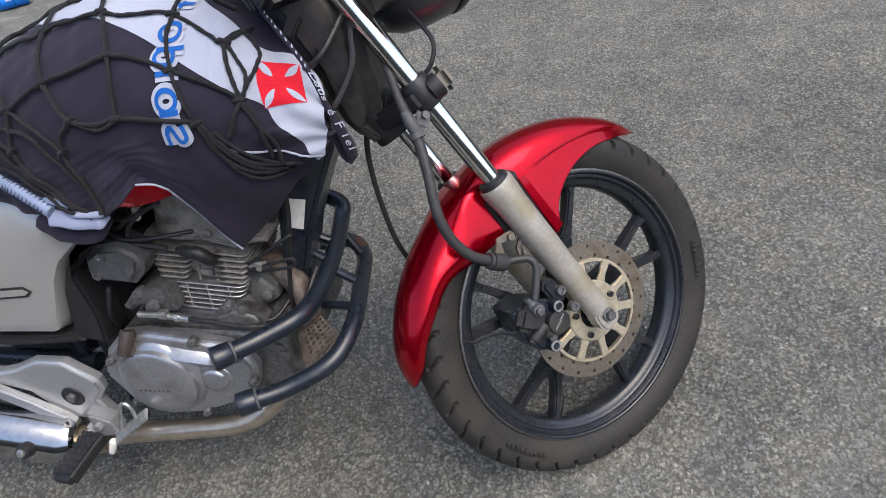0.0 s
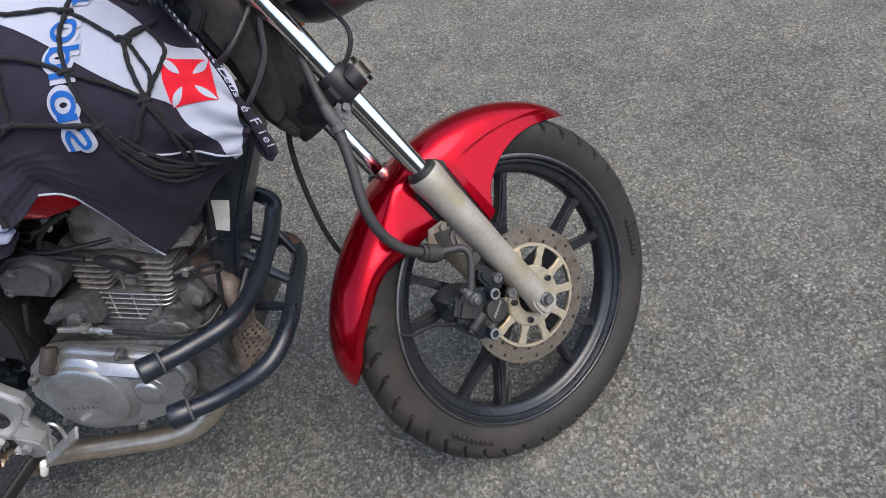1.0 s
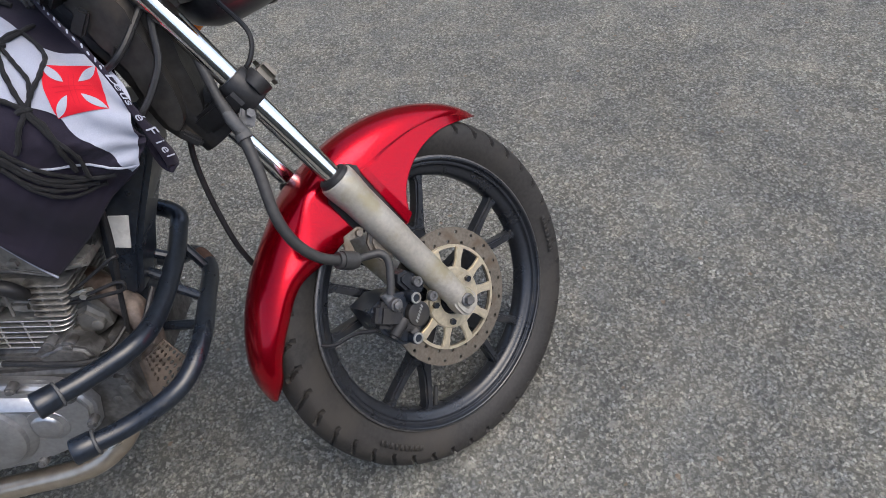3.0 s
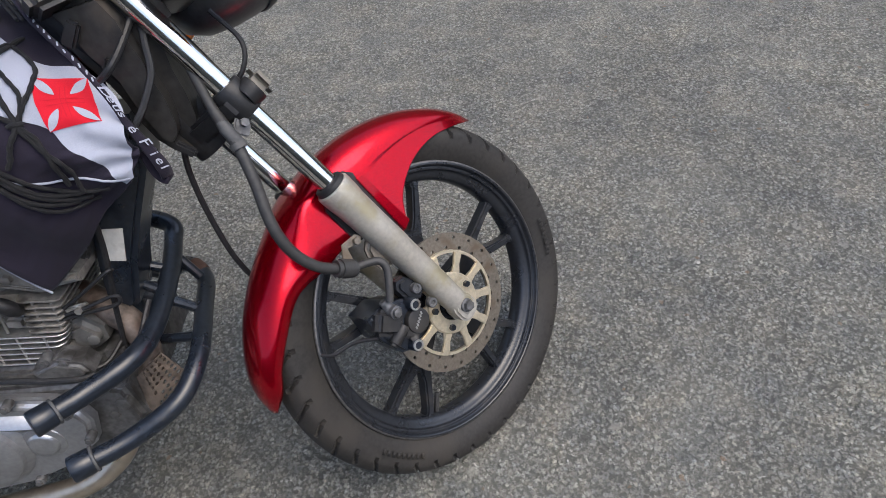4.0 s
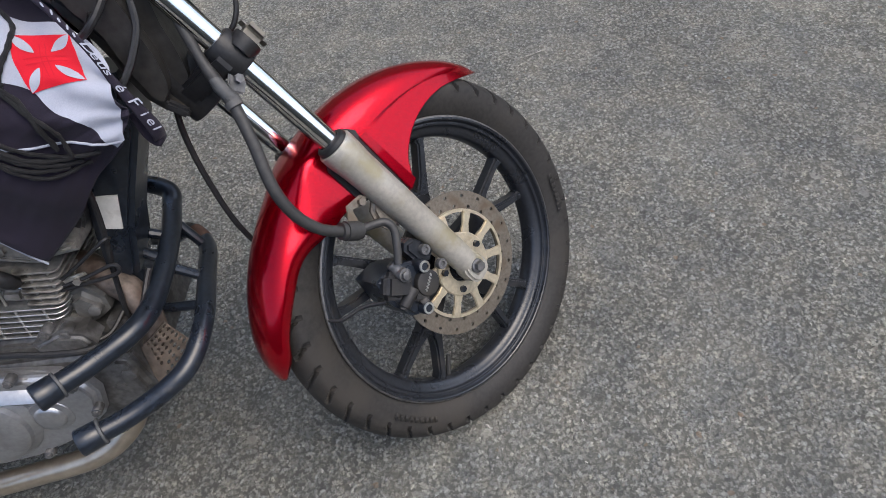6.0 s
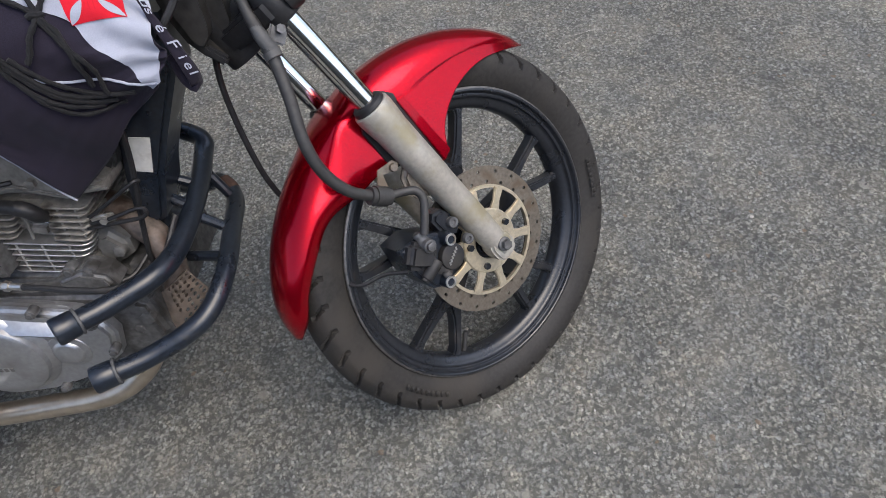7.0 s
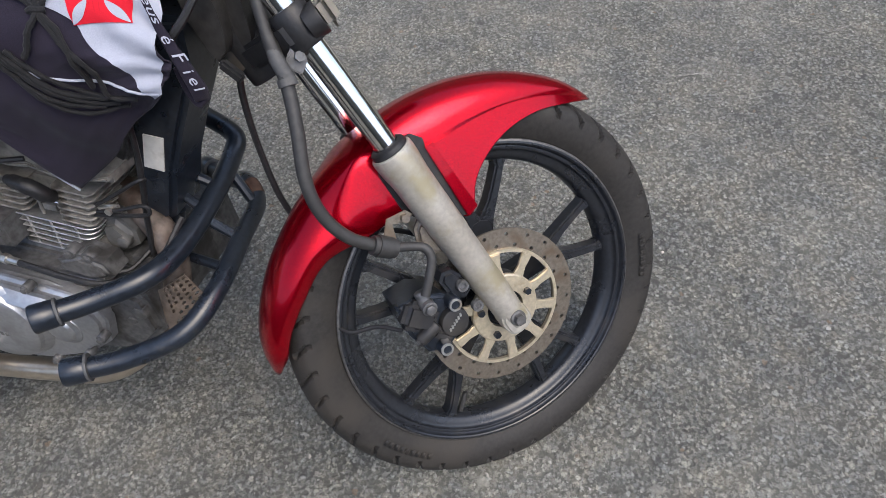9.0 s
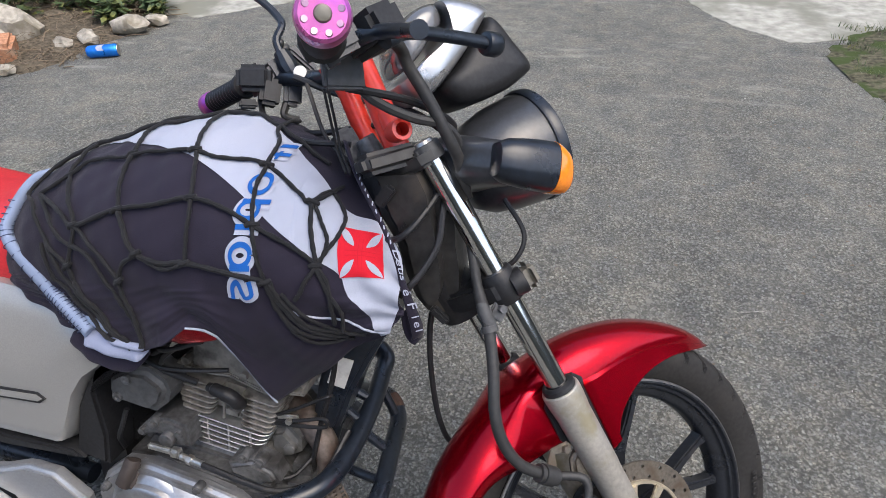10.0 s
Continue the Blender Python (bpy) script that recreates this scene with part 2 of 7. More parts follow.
BLACK_CLOTH = cloth_material("black_jersey_cloth", (0.0155, 0.0125, 0.0235), spread=0.3)
WHITE_CLOTH = cloth_material("white_jersey_cloth", (0.34, 0.36, 0.43))
GREY_CLOTH = cloth_material("pale_ribbed_cloth", (0.22, 0.27, 0.38))
LILAC_CLOTH = cloth_material("lilac_lining_cloth", (0.24, 0.265, 0.36))
RIB_BLUE = cloth_material("dark_blue_rib", (0.05, 0.065, 0.12))
RED_CLOTH = cloth_material("red_patch_cloth", (0.55, 0.008, 0.022))
BLUE_CLOTH = cloth_material("blue_print_cloth", (0.006, 0.085, 0.33))
CORD = cloth_material("black_elastic_cord", (0.012, 0.012, 0.013), weave=500, spread=0.4)

# ---- mesh helpers ----
V = Vector


def spline(pts, n=8):
    """A smooth line through the points."""
    p = [V(q) for q in pts]
    p = [p[0] * 2 - p[1]] + p + [p[-1] * 2 - p[-2]]
    out = []
    for a, b, c, d in zip(p, p[1:], p[2:], p[3:]):
        for i in range(n):
            t = i / n
            out.append(0.5 * (2 * b + (c - a) * t + (2 * a - 5 * b + 4 * c - d) * t * t + (3 * b - a - 3 * c + d) * t ** 3))
    return out + [p[-2]]


def table(x, xs, ys):
    return float(np.interp(x, xs, ys))


def soft_table(x, xs, ys):
    """A smooth reading of a table."""
    i = min(max(int(np.searchsorted(xs, x)) - 1, 0), len(xs) - 2)
    t = min(max((x - xs[i]) / (xs[i + 1] - xs[i]), 0), 1)
    m = []
    for k in (i, i + 1):
        a, b = max(k - 1, 0), min(k + 1, len(xs) - 1)
        m.append((ys[b] - ys[a]) / (xs[b] - xs[a]) * (xs[i + 1] - xs[i]))
    return ys[i] * (2 * t ** 3 - 3 * t * t + 1) + m[0] * (t ** 3 - 2 * t * t + t) + ys[i + 1] * (3 * t * t - 2 * t ** 3) + m[1] * (t ** 3 - t * t)


def tube(bm, pts, r, seg=12, flat=1.0):
    """A round bar along the points; r may be one radius or one for each point."""
    pts = [V(p) for p in pts]
    rs = [r] * len(pts) if isinstance(r, (int, float)) else list(r)
    t0 = (pts[1] - pts[0]).normalized()
    side = t0.orthogonal().normalized()
    rings = []
    for i, p in enumerate(pts):
        a, b = pts[max(i - 1, 0)], pts[min(i + 1, len(pts) - 1)]
        t = (b - a).normalized()
        side = (side - t * side.dot(t)).normalized()
        other = t.cross(side)
        rings.append([bm.verts.new(p + rs[i] * (math.cos(k * 2 * math.pi / seg) * side + flat * math.sin(k * 2 * math.pi / seg) * other)) for k in range(seg)])
    for a, b in zip(rings, rings[1:]):
        for k in range(seg):
            bm.faces.new((a[k], a[(k + 1) % seg], b[(k + 1) % seg], b[k]))
    bm.faces.new(rings[0][::-1])
    bm.faces.new(rings[-1])
    return bm


def rod(bm, a, b, r, r2=None, seg=20, edge=0.0):
    """A round bar from a to b, with eased ends."""
    a, b = V(a), V(b)
    r2 = r if r2 is None else r2
    if edge:
        d = (b - a).normalized() * edge
        return tube(bm, [a, a + d * 0.3, a + d, b - d, b - d * 0.3, b], [r - edge, r - edge * 0.3, r, r2, r2 - edge * 0.3, r2 - edge], seg)
    return tube(bm, [a, b], [r, r2], seg)


def lathe(bm, prof, seg=64, closed=False, centre=(0, 0, 0)):
    """Turns (radius, y) pairs round the y axis."""
    c = V(centre)
    rings = []
    for r, y in prof:
        if r < 1e-6:
            rings.append([bm.verts.new(c + V((0, y, 0)))])
        else:
            rings.append([bm.verts.new(c + V((r * math.cos(k * 2 * math.pi / seg), y, r * math.sin(k * 2 * math.pi / seg)))) for k in range(seg)])
    pairs = list(zip(rings, rings[1:])) + ([(rings[-1], rings[0])] if closed else [])
    for a, b in pairs:
        for k in range(seg):
            j = (k + 1) % seg
            f = [a[k], a[j], b[j], b[k]] if len(a) > 1 and len(b) > 1 else ([a[0], b[j], b[k]] if len(a) == 1 else [a[k], a[j], b[0]])
            bm.faces.new(f)
    return bm


def finish(bm):
    bmesh.ops.recalc_face_normals(bm, faces=bm.faces)
    return bm


def prism(bm, outline, y0, y1, bevel=0.0, steps=2):
    """An (x, z) outline drawn out from y0 to y1."""
    lo = [bm.verts.new((x, y0, z)) for x, z in outline]
    hi = [bm.verts.new((x, y1, z)) for x, z in outline]
    n = len(outline)
    fs = [bm.faces.new(lo), bm.faces.new(hi[::-1])]
    for k in range(n):
        fs.append(bm.faces.new((lo[k], hi[k], hi[(k + 1) % n], lo[(k + 1) % n])))
    bmesh.ops.recalc_face_normals(bm, faces=fs)
    if bevel:
        es = {e for f in fs[:2] for e in f.edges}
        bmesh.ops.bevel(bm, geom=list(es), offset=bevel, segments=steps, affect="EDGES", clamp_overlap=True)
    return bm


def block(bm, centre, size, m=None, bevel=0.003, steps=2):
    """A box with eased edges."""
    made = bmesh.ops.create_cube(bm, size=1)["verts"]
    bmesh.ops.scale(bm, vec=size, verts=made)
    es = list({e for v in made for e in v.link_edges})
    if bevel:
        made = list({v for v in bmesh.ops.bevel(bm, geom=es, offset=bevel, segments=steps, affect="EDGES", clamp_overlap=True)["verts"]})
    if m is not None:
        bmesh.ops.transform(bm, matrix=m, verts=made)
    bmesh.ops.translate(bm, vec=centre, verts=made)
    return bm


def rounded(cx, cz, w, h, r, n=5):
    """A rounded rectangle as an outline."""
    out = []
    for sx, sz, a0 in ((1, 1, 0), (-1, 1, 90), (-1, -1, 180), (1, -1, 270)):
        for k in range(n + 1):
            a = radians(a0 + 90 * k / n)
            out.append((cx + sx * (w / 2 - r) + r * math.cos(a), cz + sz * (h / 2 - r) + r * math.sin(a)))
    return out


def arc(cx, cz, r, a0, a1, n=16):
    return [(cx + r * math.cos(radians(a0 + (a1 - a0) * k / n)), cz + r * math.sin(radians(a0 + (a1 - a0) * k / n))) for k in range(n + 1)]


def grid(bm, rows):
    """A sheet over rows of points."""
    vs = [[bm.verts.new(p) for p in row] for row in rows]
    for a, b in zip(vs, vs[1:]):
        for k in range(len(a) - 1):
            bm.faces.new((a[k], a[k + 1], b[k + 1], b[k]))
    return bm


def mesh_of(name, bm, material, sharp=35):
    finish(bm)
    me = bpy.data.meshes.new(name)
    bm.to_mesh(me)
    bm.free()
    me.materials.append(material)
    if sharp:
        me.shade_smooth()
        me.set_sharp_from_angle(angle=radians(sharp))
    return me


def part(name, bm, material, parent, label="", m=None, sharp=35, thick=0.0):
    """Links a bmesh as one mesh object under a thing or a part."""
    ob = new(name, mesh_of(name, bm, material, sharp))
    ob.parent = parent
    if m is not None:
        ob.matrix_basis = m
    if thick:
        s = ob.modifiers.new("thickness", "SOLIDIFY")
        s.thickness, s.offset = thick, -1
    return tagged(ob, label)


def again(ob, m):
    """A further piece on the same mesh."""
    o = new(ob.name.split(".")[0], ob.data)
    o.parent = ob.parent
    o.matrix_basis = m
    return o


def thing(name, bm, material, label, category, m=None, group="", kind="", sharp=35, thick=0.0):
    ob = part(name, bm, material, None, "", m, sharp, thick)
    return tagged(ob, label, category, group, kind)


B_ = bmesh.new

# ---- the ground ----
def boundary(name, outline, label, high=2.3):
    bm = B_()
    for (x0, y0), (x1, y1) in zip(outline, outline[1:]):
        rows = [[(x0 + (x1 - x0) * k / 8, y0 + (y1 - y0) * k / 8, z) for k in range(9)] for z in (-0.1, high * 0.3, high * 0.6, high)]
        grid(bm, rows)
    return thing(name, bm, surface("dull_plaster", (0.15, 0.145, 0.125), 0.9, grain=8, spread=0.2, bump=0.2, stain=(0.1, 0.1, 0.075), stain_scale=0.8, stain_at=0.5, spec=0.2), label, "wall", kind="structure", thick=0.2)


# unseen walls added to close the place: they cut sky light and shape reflections
boundary("wall_surround", [(-16, 10), (-16, -9), (16, -9), (16, 10)], "unseen plain plaster wall added round three sides for reflections", 4.2)
boundary("wall_backdrop", [(-16, 10.5), (16, 10.5)], "unseen tall plain plaster wall added to darken reflections", 9.5)


def relief_field(rows, cols, rng_):
    """Uneven stone tops: grains of about two steps across over broader lumps."""
    def blurred(f, times):
        for _ in range(times):
            f = (np.roll(f, 1, 0) + 2 * f + np.roll(f, -1, 0)) / 4
            f = (np.roll(f, 1, 1) + 2 * f + np.roll(f, -1, 1)) / 4
        return f / f.std()
    fine = blurred(rng_.normal(size=(rows, cols)), 1)
    mid = blurred(rng_.normal(size=(rows, cols)), 4)
    wide = blurred(rng_.normal(size=(rows, cols)), 40)
    worn = np.clip(0.75 + 0.3 * wide, 0.25, 1.25)
    return np.clip(worn * (0.62 * fine + 0.42 * mid), -2.4, 1.1) * 0.0019


def ground_sheet():
    """One sheet to the horizon, with fine relief where the camera passes near."""
    step = 0.0042
    xs = np.concatenate([[-40, -14, -7, -4, -2.5, -1.7], np.arange(-1.25, 1.75, step), [2.2, 3, 4.5, 7, 14, 40]])
    ys = np.concatenate([[-40, -12, -5, -2.5, -1.2], np.arange(-0.7, 1.9, step), [2.3, 3.0, 4.0, 6, 9, 14, 40]])
    gx, gy = np.meshgrid(xs, ys)
    gz = relief_field(len(ys), len(xs), np.random.default_rng(5))
    fade = np.clip(np.minimum(np.minimum(gx + 1.25, 1.75 - gx), np.minimum(gy + 0.7, 1.9 - gy)) / 0.3, 0, 1)
    gz = gz * fade
    n, m = len(xs), len(ys)
    k = (np.arange(m - 1)[:, None] * n + np.arange(n - 1)[None, :]).ravel()
    quads = np.stack([k, k + 1, k + n + 1, k + n], 1).astype(np.int32)
    me = bpy.data.meshes.new("ground")
    me.vertices.add(n * m)
    me.vertices.foreach_set("co", np.stack([gx, gy, gz], 2).ravel().astype(np.float32))
    me.loops.add(quads.size)
    me.loops.foreach_set("vertex_index", quads.ravel())
    me.polygons.add(len(quads))
    me.polygons.foreach_set("loop_start", np.arange(0, quads.size, 4, dtype=np.int32))
    me.update(calc_edges=True)
    me.shade_smooth()
    me.materials.append(ASPHALT)
    return me


ground = tagged(new("ground", ground_sheet()), "worn grey asphalt road with exposed aggregate", "road", kind="structure")

# ---- the motorcycle: bike axes are x ahead, y to its left, z up its mid plane ----
BIKE = pose(0, 0, 0, -14.12)
# steered front end: z up the fork legs, y along the axle
FRONT = Matrix(((0.6348, -0.5715, -0.5200, 0.0), (0.6691, 0.7431, 0.0, 0.0268), (0.3865, -0.3480, 0.8541, 0.2731), (0, 0, 0, 1)))
bike = new("motorcycle")
bike.matrix_basis = BIKE
tagged(bike, "small red and silver street motorcycle parked on asphalt, steering turned", "motorcycle")


# the wheel on its axle, in the front end's axes
WHEEL = FRONT @ pose(-0.0045, 0.0045, 0.015, 1.95, 0, -0.6)
AX_X, AX_Z = -0.0052, 0.0145


def front(name, bm, material, label="", sharp=35, thick=0.0):
    return part(name, bm, material, bike, label, FRONT, sharp, thick)


# front wheel
def tyre_mesh(bm, R=0.308, half=0.040, knobs=42, seg=1008):
    prof = []
    for i in range(33):
        a = -1 + 2 * i / 32
        s = abs(a)
        if s < 0.62:
            y = half * 0.98 * math.sin(a / 0.62 * math.pi / 2 * 0.86)
            r = R - 0.021 * (1 - math.cos(a / 0.62 * math.pi / 2 * 0.86)) / (1 - math.cos(math.pi / 2 * 0.86))
        else:
            t = (s - 0.62) / 0.38
            r = R - 0.021 - t * 0.046
            y = math.copysign(half * (0.955 + 0.05 * math.sin(t * math.pi)) - 0.011 * t * t, a)
        prof.append((r, y, a / 0.62))
    rings = []
    for r, y, s in prof:
        ring = []
        for k in range(seg):
            phi = k * 2 * math.pi / seg
            depth = 0.0
            if abs(s) < 1.12:
                ph = (phi * knobs / (2 * math.pi) + 0.75 * abs(s) + (0.5 if s > 0 else 0)) % 1
                long_one = int(phi * knobs / (2 * math.pi) + 0.75 * abs(s)) % 2
                if ph < 0.14 and (0.1 if long_one else 0.42) < abs(s) < 1.08:
                    depth = 0.007
            tilt = min(1.0, abs(s)) * 1.35
            rr, yy = r - depth * math.cos(tilt), y - math.copysign(depth * math.sin(tilt), y)
            ring.append(bm.verts.new((rr * math.cos(phi), yy, rr * math.sin(phi))))
        rings.append(ring)
    for a, b in zip(rings, rings[1:]):
        for k in range(seg):
            bm.faces.new((a[k], a[(k + 1) % seg], b[(k + 1) % seg], b[k]))
    return bm


RIM = [(0.2395, -0.028), (0.2408, -0.031), (0.239, -0.0335), (0.2362, -0.0338), (0.2345, -0.0325), (0.2335, -0.0285), (0.2315, -0.0265), (0.2285, -0.027), (0.2268, -0.0262), (0.2255, -0.0225), (0.2235, -0.0205), (0.2205, -0.0195), (0.2145, -0.0175), (0.2105, -0.013), (0.2085, -0.008), (0.2085, 0.008)]


def wheel_rim(bm):
    loop = RIM + [(r, -y) for r, y in RIM[:-1][::-1] if y != -0.008]
    return lathe(bm, loop + [(0.222, 0.016), (0.222, -0.016)], 128, closed=True)


rim = part("front_wheel", wheel_rim(B_()), BLACK_WHEEL, bike, "satin black cast alloy wheel with five forked spokes", WHEEL)
part("tyre", tyre_mesh(B_()), RUBBER, rim, "dusty black rubber street tyre", sharp=50)


def forked_spoke(bm):
    # one arm of five, pointing along +x
    for s in (-1, 1):
        leg = [(0.112, 0.0), (0.127, 0.0), (0.133, 0.0055), (0.15, 0.0155), (0.172, 0.024), (0.196, 0.0325), (0.2112, 0.0315), (0.2112, 0.0575), (0.198, 0.0475), (0.172, 0.0395), (0.145, 0.0305), (0.12, 0.0225), (0.1, 0.0195)]
        prism(bm, [(x, s * z) for x, z in leg], -0.0125, 0.0125, 0.0032)
    prism(bm, [(0.03, -0.019), (0.09, -0.0185), (0.112, -0.0205), (0.122, -0.014), (0.126, 0.0), (0.122, 0.014), (0.112, 0.0205), (0.09, 0.0185), (0.03, 0.019)], -0.0135, 0.0135, 0.0035)
    return bm


# thin ring in that paler grey, in place of a reflected glint
part("rim_edge", lathe(B_(), [(0.2388, -0.0339), (0.2414, -0.0327), (0.2422, -0.0302), (0.240, -0.029)], 128, closed=True), RIM_EDGE, rim, "thin paler ring painting the reflection on the rim edge")
spoke = part("spoke", forked_spoke(B_()), BLACK_WHEEL, rim, m=pose(0, 0, 0, 0, -63))
for k in range(1, 5):
    again(spoke, pose(0, 0, 0, 0, -63 - 72 * k))
part("hub", lathe(B_(), [(0.0, -0.064), (0.022, -0.064), (0.024, -0.062), (0.026, -0.058), (0.044, -0.0565), (0.047, -0.052), (0.05, -0.03), (0.041, -0.024), (0.04, 0.02), (0.052, 0.026), (0.055, 0.032), (0.055, 0.045), (0.05, 0.049), (0.0, 0.049)], 40), BLACK_WHEEL, rim)
bm = B_()
a = radians(-136)
rod(bm, (0.212 * math.cos(a), 0.0, 0.212 * math.sin(a)), (0.172 * math.cos(a), -0.004, 0.172 * math.sin(a)), 0.0045, 0.004, 10, 0.001)
part("valve_stem", bm, HOSE, rim)


def holed_ring(bm, r0, r1, rows, n, hole, y):
    """A flat ring of cells, each with a round hole; rows are staggered."""
    step = (r1 - r0) / rows
    for i in range(rows):
        ra, rb = r0 + i * step, r0 + (i + 1) * step
        for k in range(n):
            a0 = 2 * math.pi * (k + 0.5 * (i % 2)) / n
            am, a1 = a0 + math.pi / n, a0 + 2 * math.pi / n
            rm = (ra + rb) / 2
            edge = [(ra, a0), (ra, am), (ra, a1), (rm, a1), (rb, a1), (rb, am), (rb, a0), (rm, a0)]
            sq = [V((r * math.cos(q), y, r * math.sin(q))) for r, q in edge]
            c = V((rm * math.cos(am), y, rm * math.sin(am)))
            inner = [c + (p - c).normalized() * hole for p in sq]
            vo, vi = [bm.verts.new(p) for p in sq], [bm.verts.new(p) for p in inner]
            for j in range(8):
                bm.faces.new((vo[j], vo[(j + 1) % 8], vi[(j + 1) % 8], vi[j]))
    bmesh.ops.remove_doubles(bm, verts=bm.verts, dist=1e-5)
    return bm


disc = part("brake_disc", holed_ring(B_(), 0.0865, 0.12, 2, 20, 0.0033, -0.0385), DISC_STEEL, rim, "worn drilled steel brake disc, browned", pose(0, -0.0165, 0), thick=0.004, sharp=0)
bm = B_()
lathe(bm, [(0.0855, -0.0435), (0.0905, -0.0435), (0.0905, -0.0378), (0.0855, -0.0378)], 80, closed=True)
part("inner_band", bm, CARRIER_GOLD, disc)
bm = B_()
lathe(bm, [(0.029, -0.049), (0.051, -0.049), (0.053, -0.047), (0.053, -0.041), (0.029, -0.041)], 48, closed=True)
part("carrier", bm, CARRIER_GOLD, disc, "pale gold disc carrier")
bm = B_()
prism(bm, [(0.048, -0.0095), (0.066, -0.0062), (0.087, -0.0085), (0.087, 0.0085), (0.066, 0.0062), (0.048, 0.0095)], -0.047, -0.0405, 0.0015)
arm = part("carrier_arm", bm, CARRIER_GOLD, disc, m=pose(0, 0, 0, 0, 4))
for k in range(1, 10):
    again(arm, pose(0, 0, 0, 0, 4 - 36 * k))
bm = B_()
rod(bm, (0.041, -0.0475, 0), (0.041, -0.055, 0), 0.0058, 0.0055, 6)
bolt = part("carrier_bolt", bm, BLACK_PAINT, disc)
for k in range(1, 5):
    again(bolt, pose(0, 0, 0, 0, -72 * k))


# raised moulding on the tyre's side, too worn to read
def side_bars(bm, a0, a1, n, r0, r1):
    for k in range(n):
        p = a0 + (a1 - a0) * k / n
        w = (a1 - a0) / n * 0.62
        rows = []
        for r in (r0, r1):
            rows.append([(r * math.cos(radians(p + w * j / 3)), -0.0422 - 0.0003, r * math.sin(radians(p + w * j / 3))) for j in range(4)])
        grid(bm, rows)
    return bm


for a0, a1, n in ((-168, -148, 9), (-35, -18, 8)):
    part("sidewall_moulding", side_bars(B_(), a0, a1, n, 0.262, 0.272), RUBBER, rim, thick=0.0004)

# fork legs
FX, FY = -0.006, 0.079
for s, side in ((-1, "right"), (1, "left")):
    y = s * FY
    bm = B_()
    tube(bm, [(FX, y, z) for z in (0.0, 0.012, 0.035, 0.06, 0.1, 0.17, 0.172, 0.235, 0.27, 0.292, 0.305, 0.312, 0.3135)], [0.0195, 0.0205, 0.0215, 0.0225, 0.023, 0.0238, 0.0245, 0.025, 0.0255, 0.0275, 0.028, 0.0275, 0.026], 32)
    leg = front("fork_lower", bm, ALLOY, "dull cast alloy fork lower leg, slightly dirty")
    bm = B_()
    lathe(bm, [(0.0160, 0), (0.0235, 0), (0.0245, 0.002), (0.0235, 0.0075), (0.0215, 0.009), (0.019, 0.0105), (0.0165, 0.0105), (0.0160, 0.008)], 32, closed=True)
    bmesh.ops.rotate(bm, matrix=Matrix.Rotation(radians(90), 3, "X"), verts=bm.verts)
    bmesh.ops.translate(bm, vec=(FX, y, 0.3125), verts=bm.verts)
    front("dust_seal", bm, BLACK_PLASTIC, "black rubber dust seal")
    bm = B_()
    rod(bm, (FX, y, 0.25), (FX, y, 0.694), 0.0157, seg=32)
    front("fork_tube", bm, CHROME, "bright chrome fork tube")
    bm = B_()
    prism(bm, rounded(FX, AX_Z - 0.005, 0.042, 0.046, 0.017), y - 0.017, y + 0.015, 0.004, 3)
    part("axle_end", bm, ALLOY, leg)
    bm = B_()
    rod(bm, (AX_X, y + s * 0.016, AX_Z), (AX_X, y + s * 0.023, AX_Z), 0.0115, seg=24, edge=0.001)
    rod(bm, (AX_X, y + s * 0.022, AX_Z), (AX_X, y + s * 0.031, AX_Z), 0.0085, seg=6, edge=0.001)
    part("axle_nut", bm, ENGINE_DARK, leg, "dark steel axle nut")
    bm = B_()
    rod(bm, (FX, y, 0.69), (FX, y, 0.703), 0.0155, 0.0125, 24, 0.002)
    front("fork_cap", bm, STEEL)
    bm = B_()
    rod(bm, (FX, y, 0.676), (FX, y, 0.698), 0.0195, 0.019, 24, 0.002)
    front("fork_clamp", bm, GREY_PLASTIC, "bare worn alloy clamp at the yoke")

# front mudguard
FA = [28.5, 33, 40, 48, 58, 66, 72, 76, 80, 84, 92, 98, 106, 113, 122, 133, 143, 149, 154]
F_CREST = [0.334, 0.336, 0.338, 0.3385, 0.339, 0.339, 0.339, 0.339, 0.339, 0.339, 0.338, 0.338, 0.338, 0.340, 0.343, 0.349, 0.353, 0.350, 0.342]
F_KEEL = [0.3325, 0.325, 0.316, 0.308, 0.299, 0.292, 0.288, 0.286, 0.286, 0.290, 0.305, 0.318, 0.316, 0.314, 0.313, 0.317, 0.327, 0.331, 0.336]
F_EDGE = [0.331, 0.318, 0.303, 0.288, 0.263, 0.236, 0.208, 0.176, 0.170, 0.181, 0.205, 0.231, 0.243, 0.256, 0.288, 0.303, 0.317, 0.323, 0.334]
F_WIDE = [0.003, 0.019, 0.034, 0.043, 0.050, 0.054, 0.056, 0.057, 0.057, 0.057, 0.058, 0.058, 0.058, 0.057, 0.055, 0.051, 0.042, 0.033, 0.012]


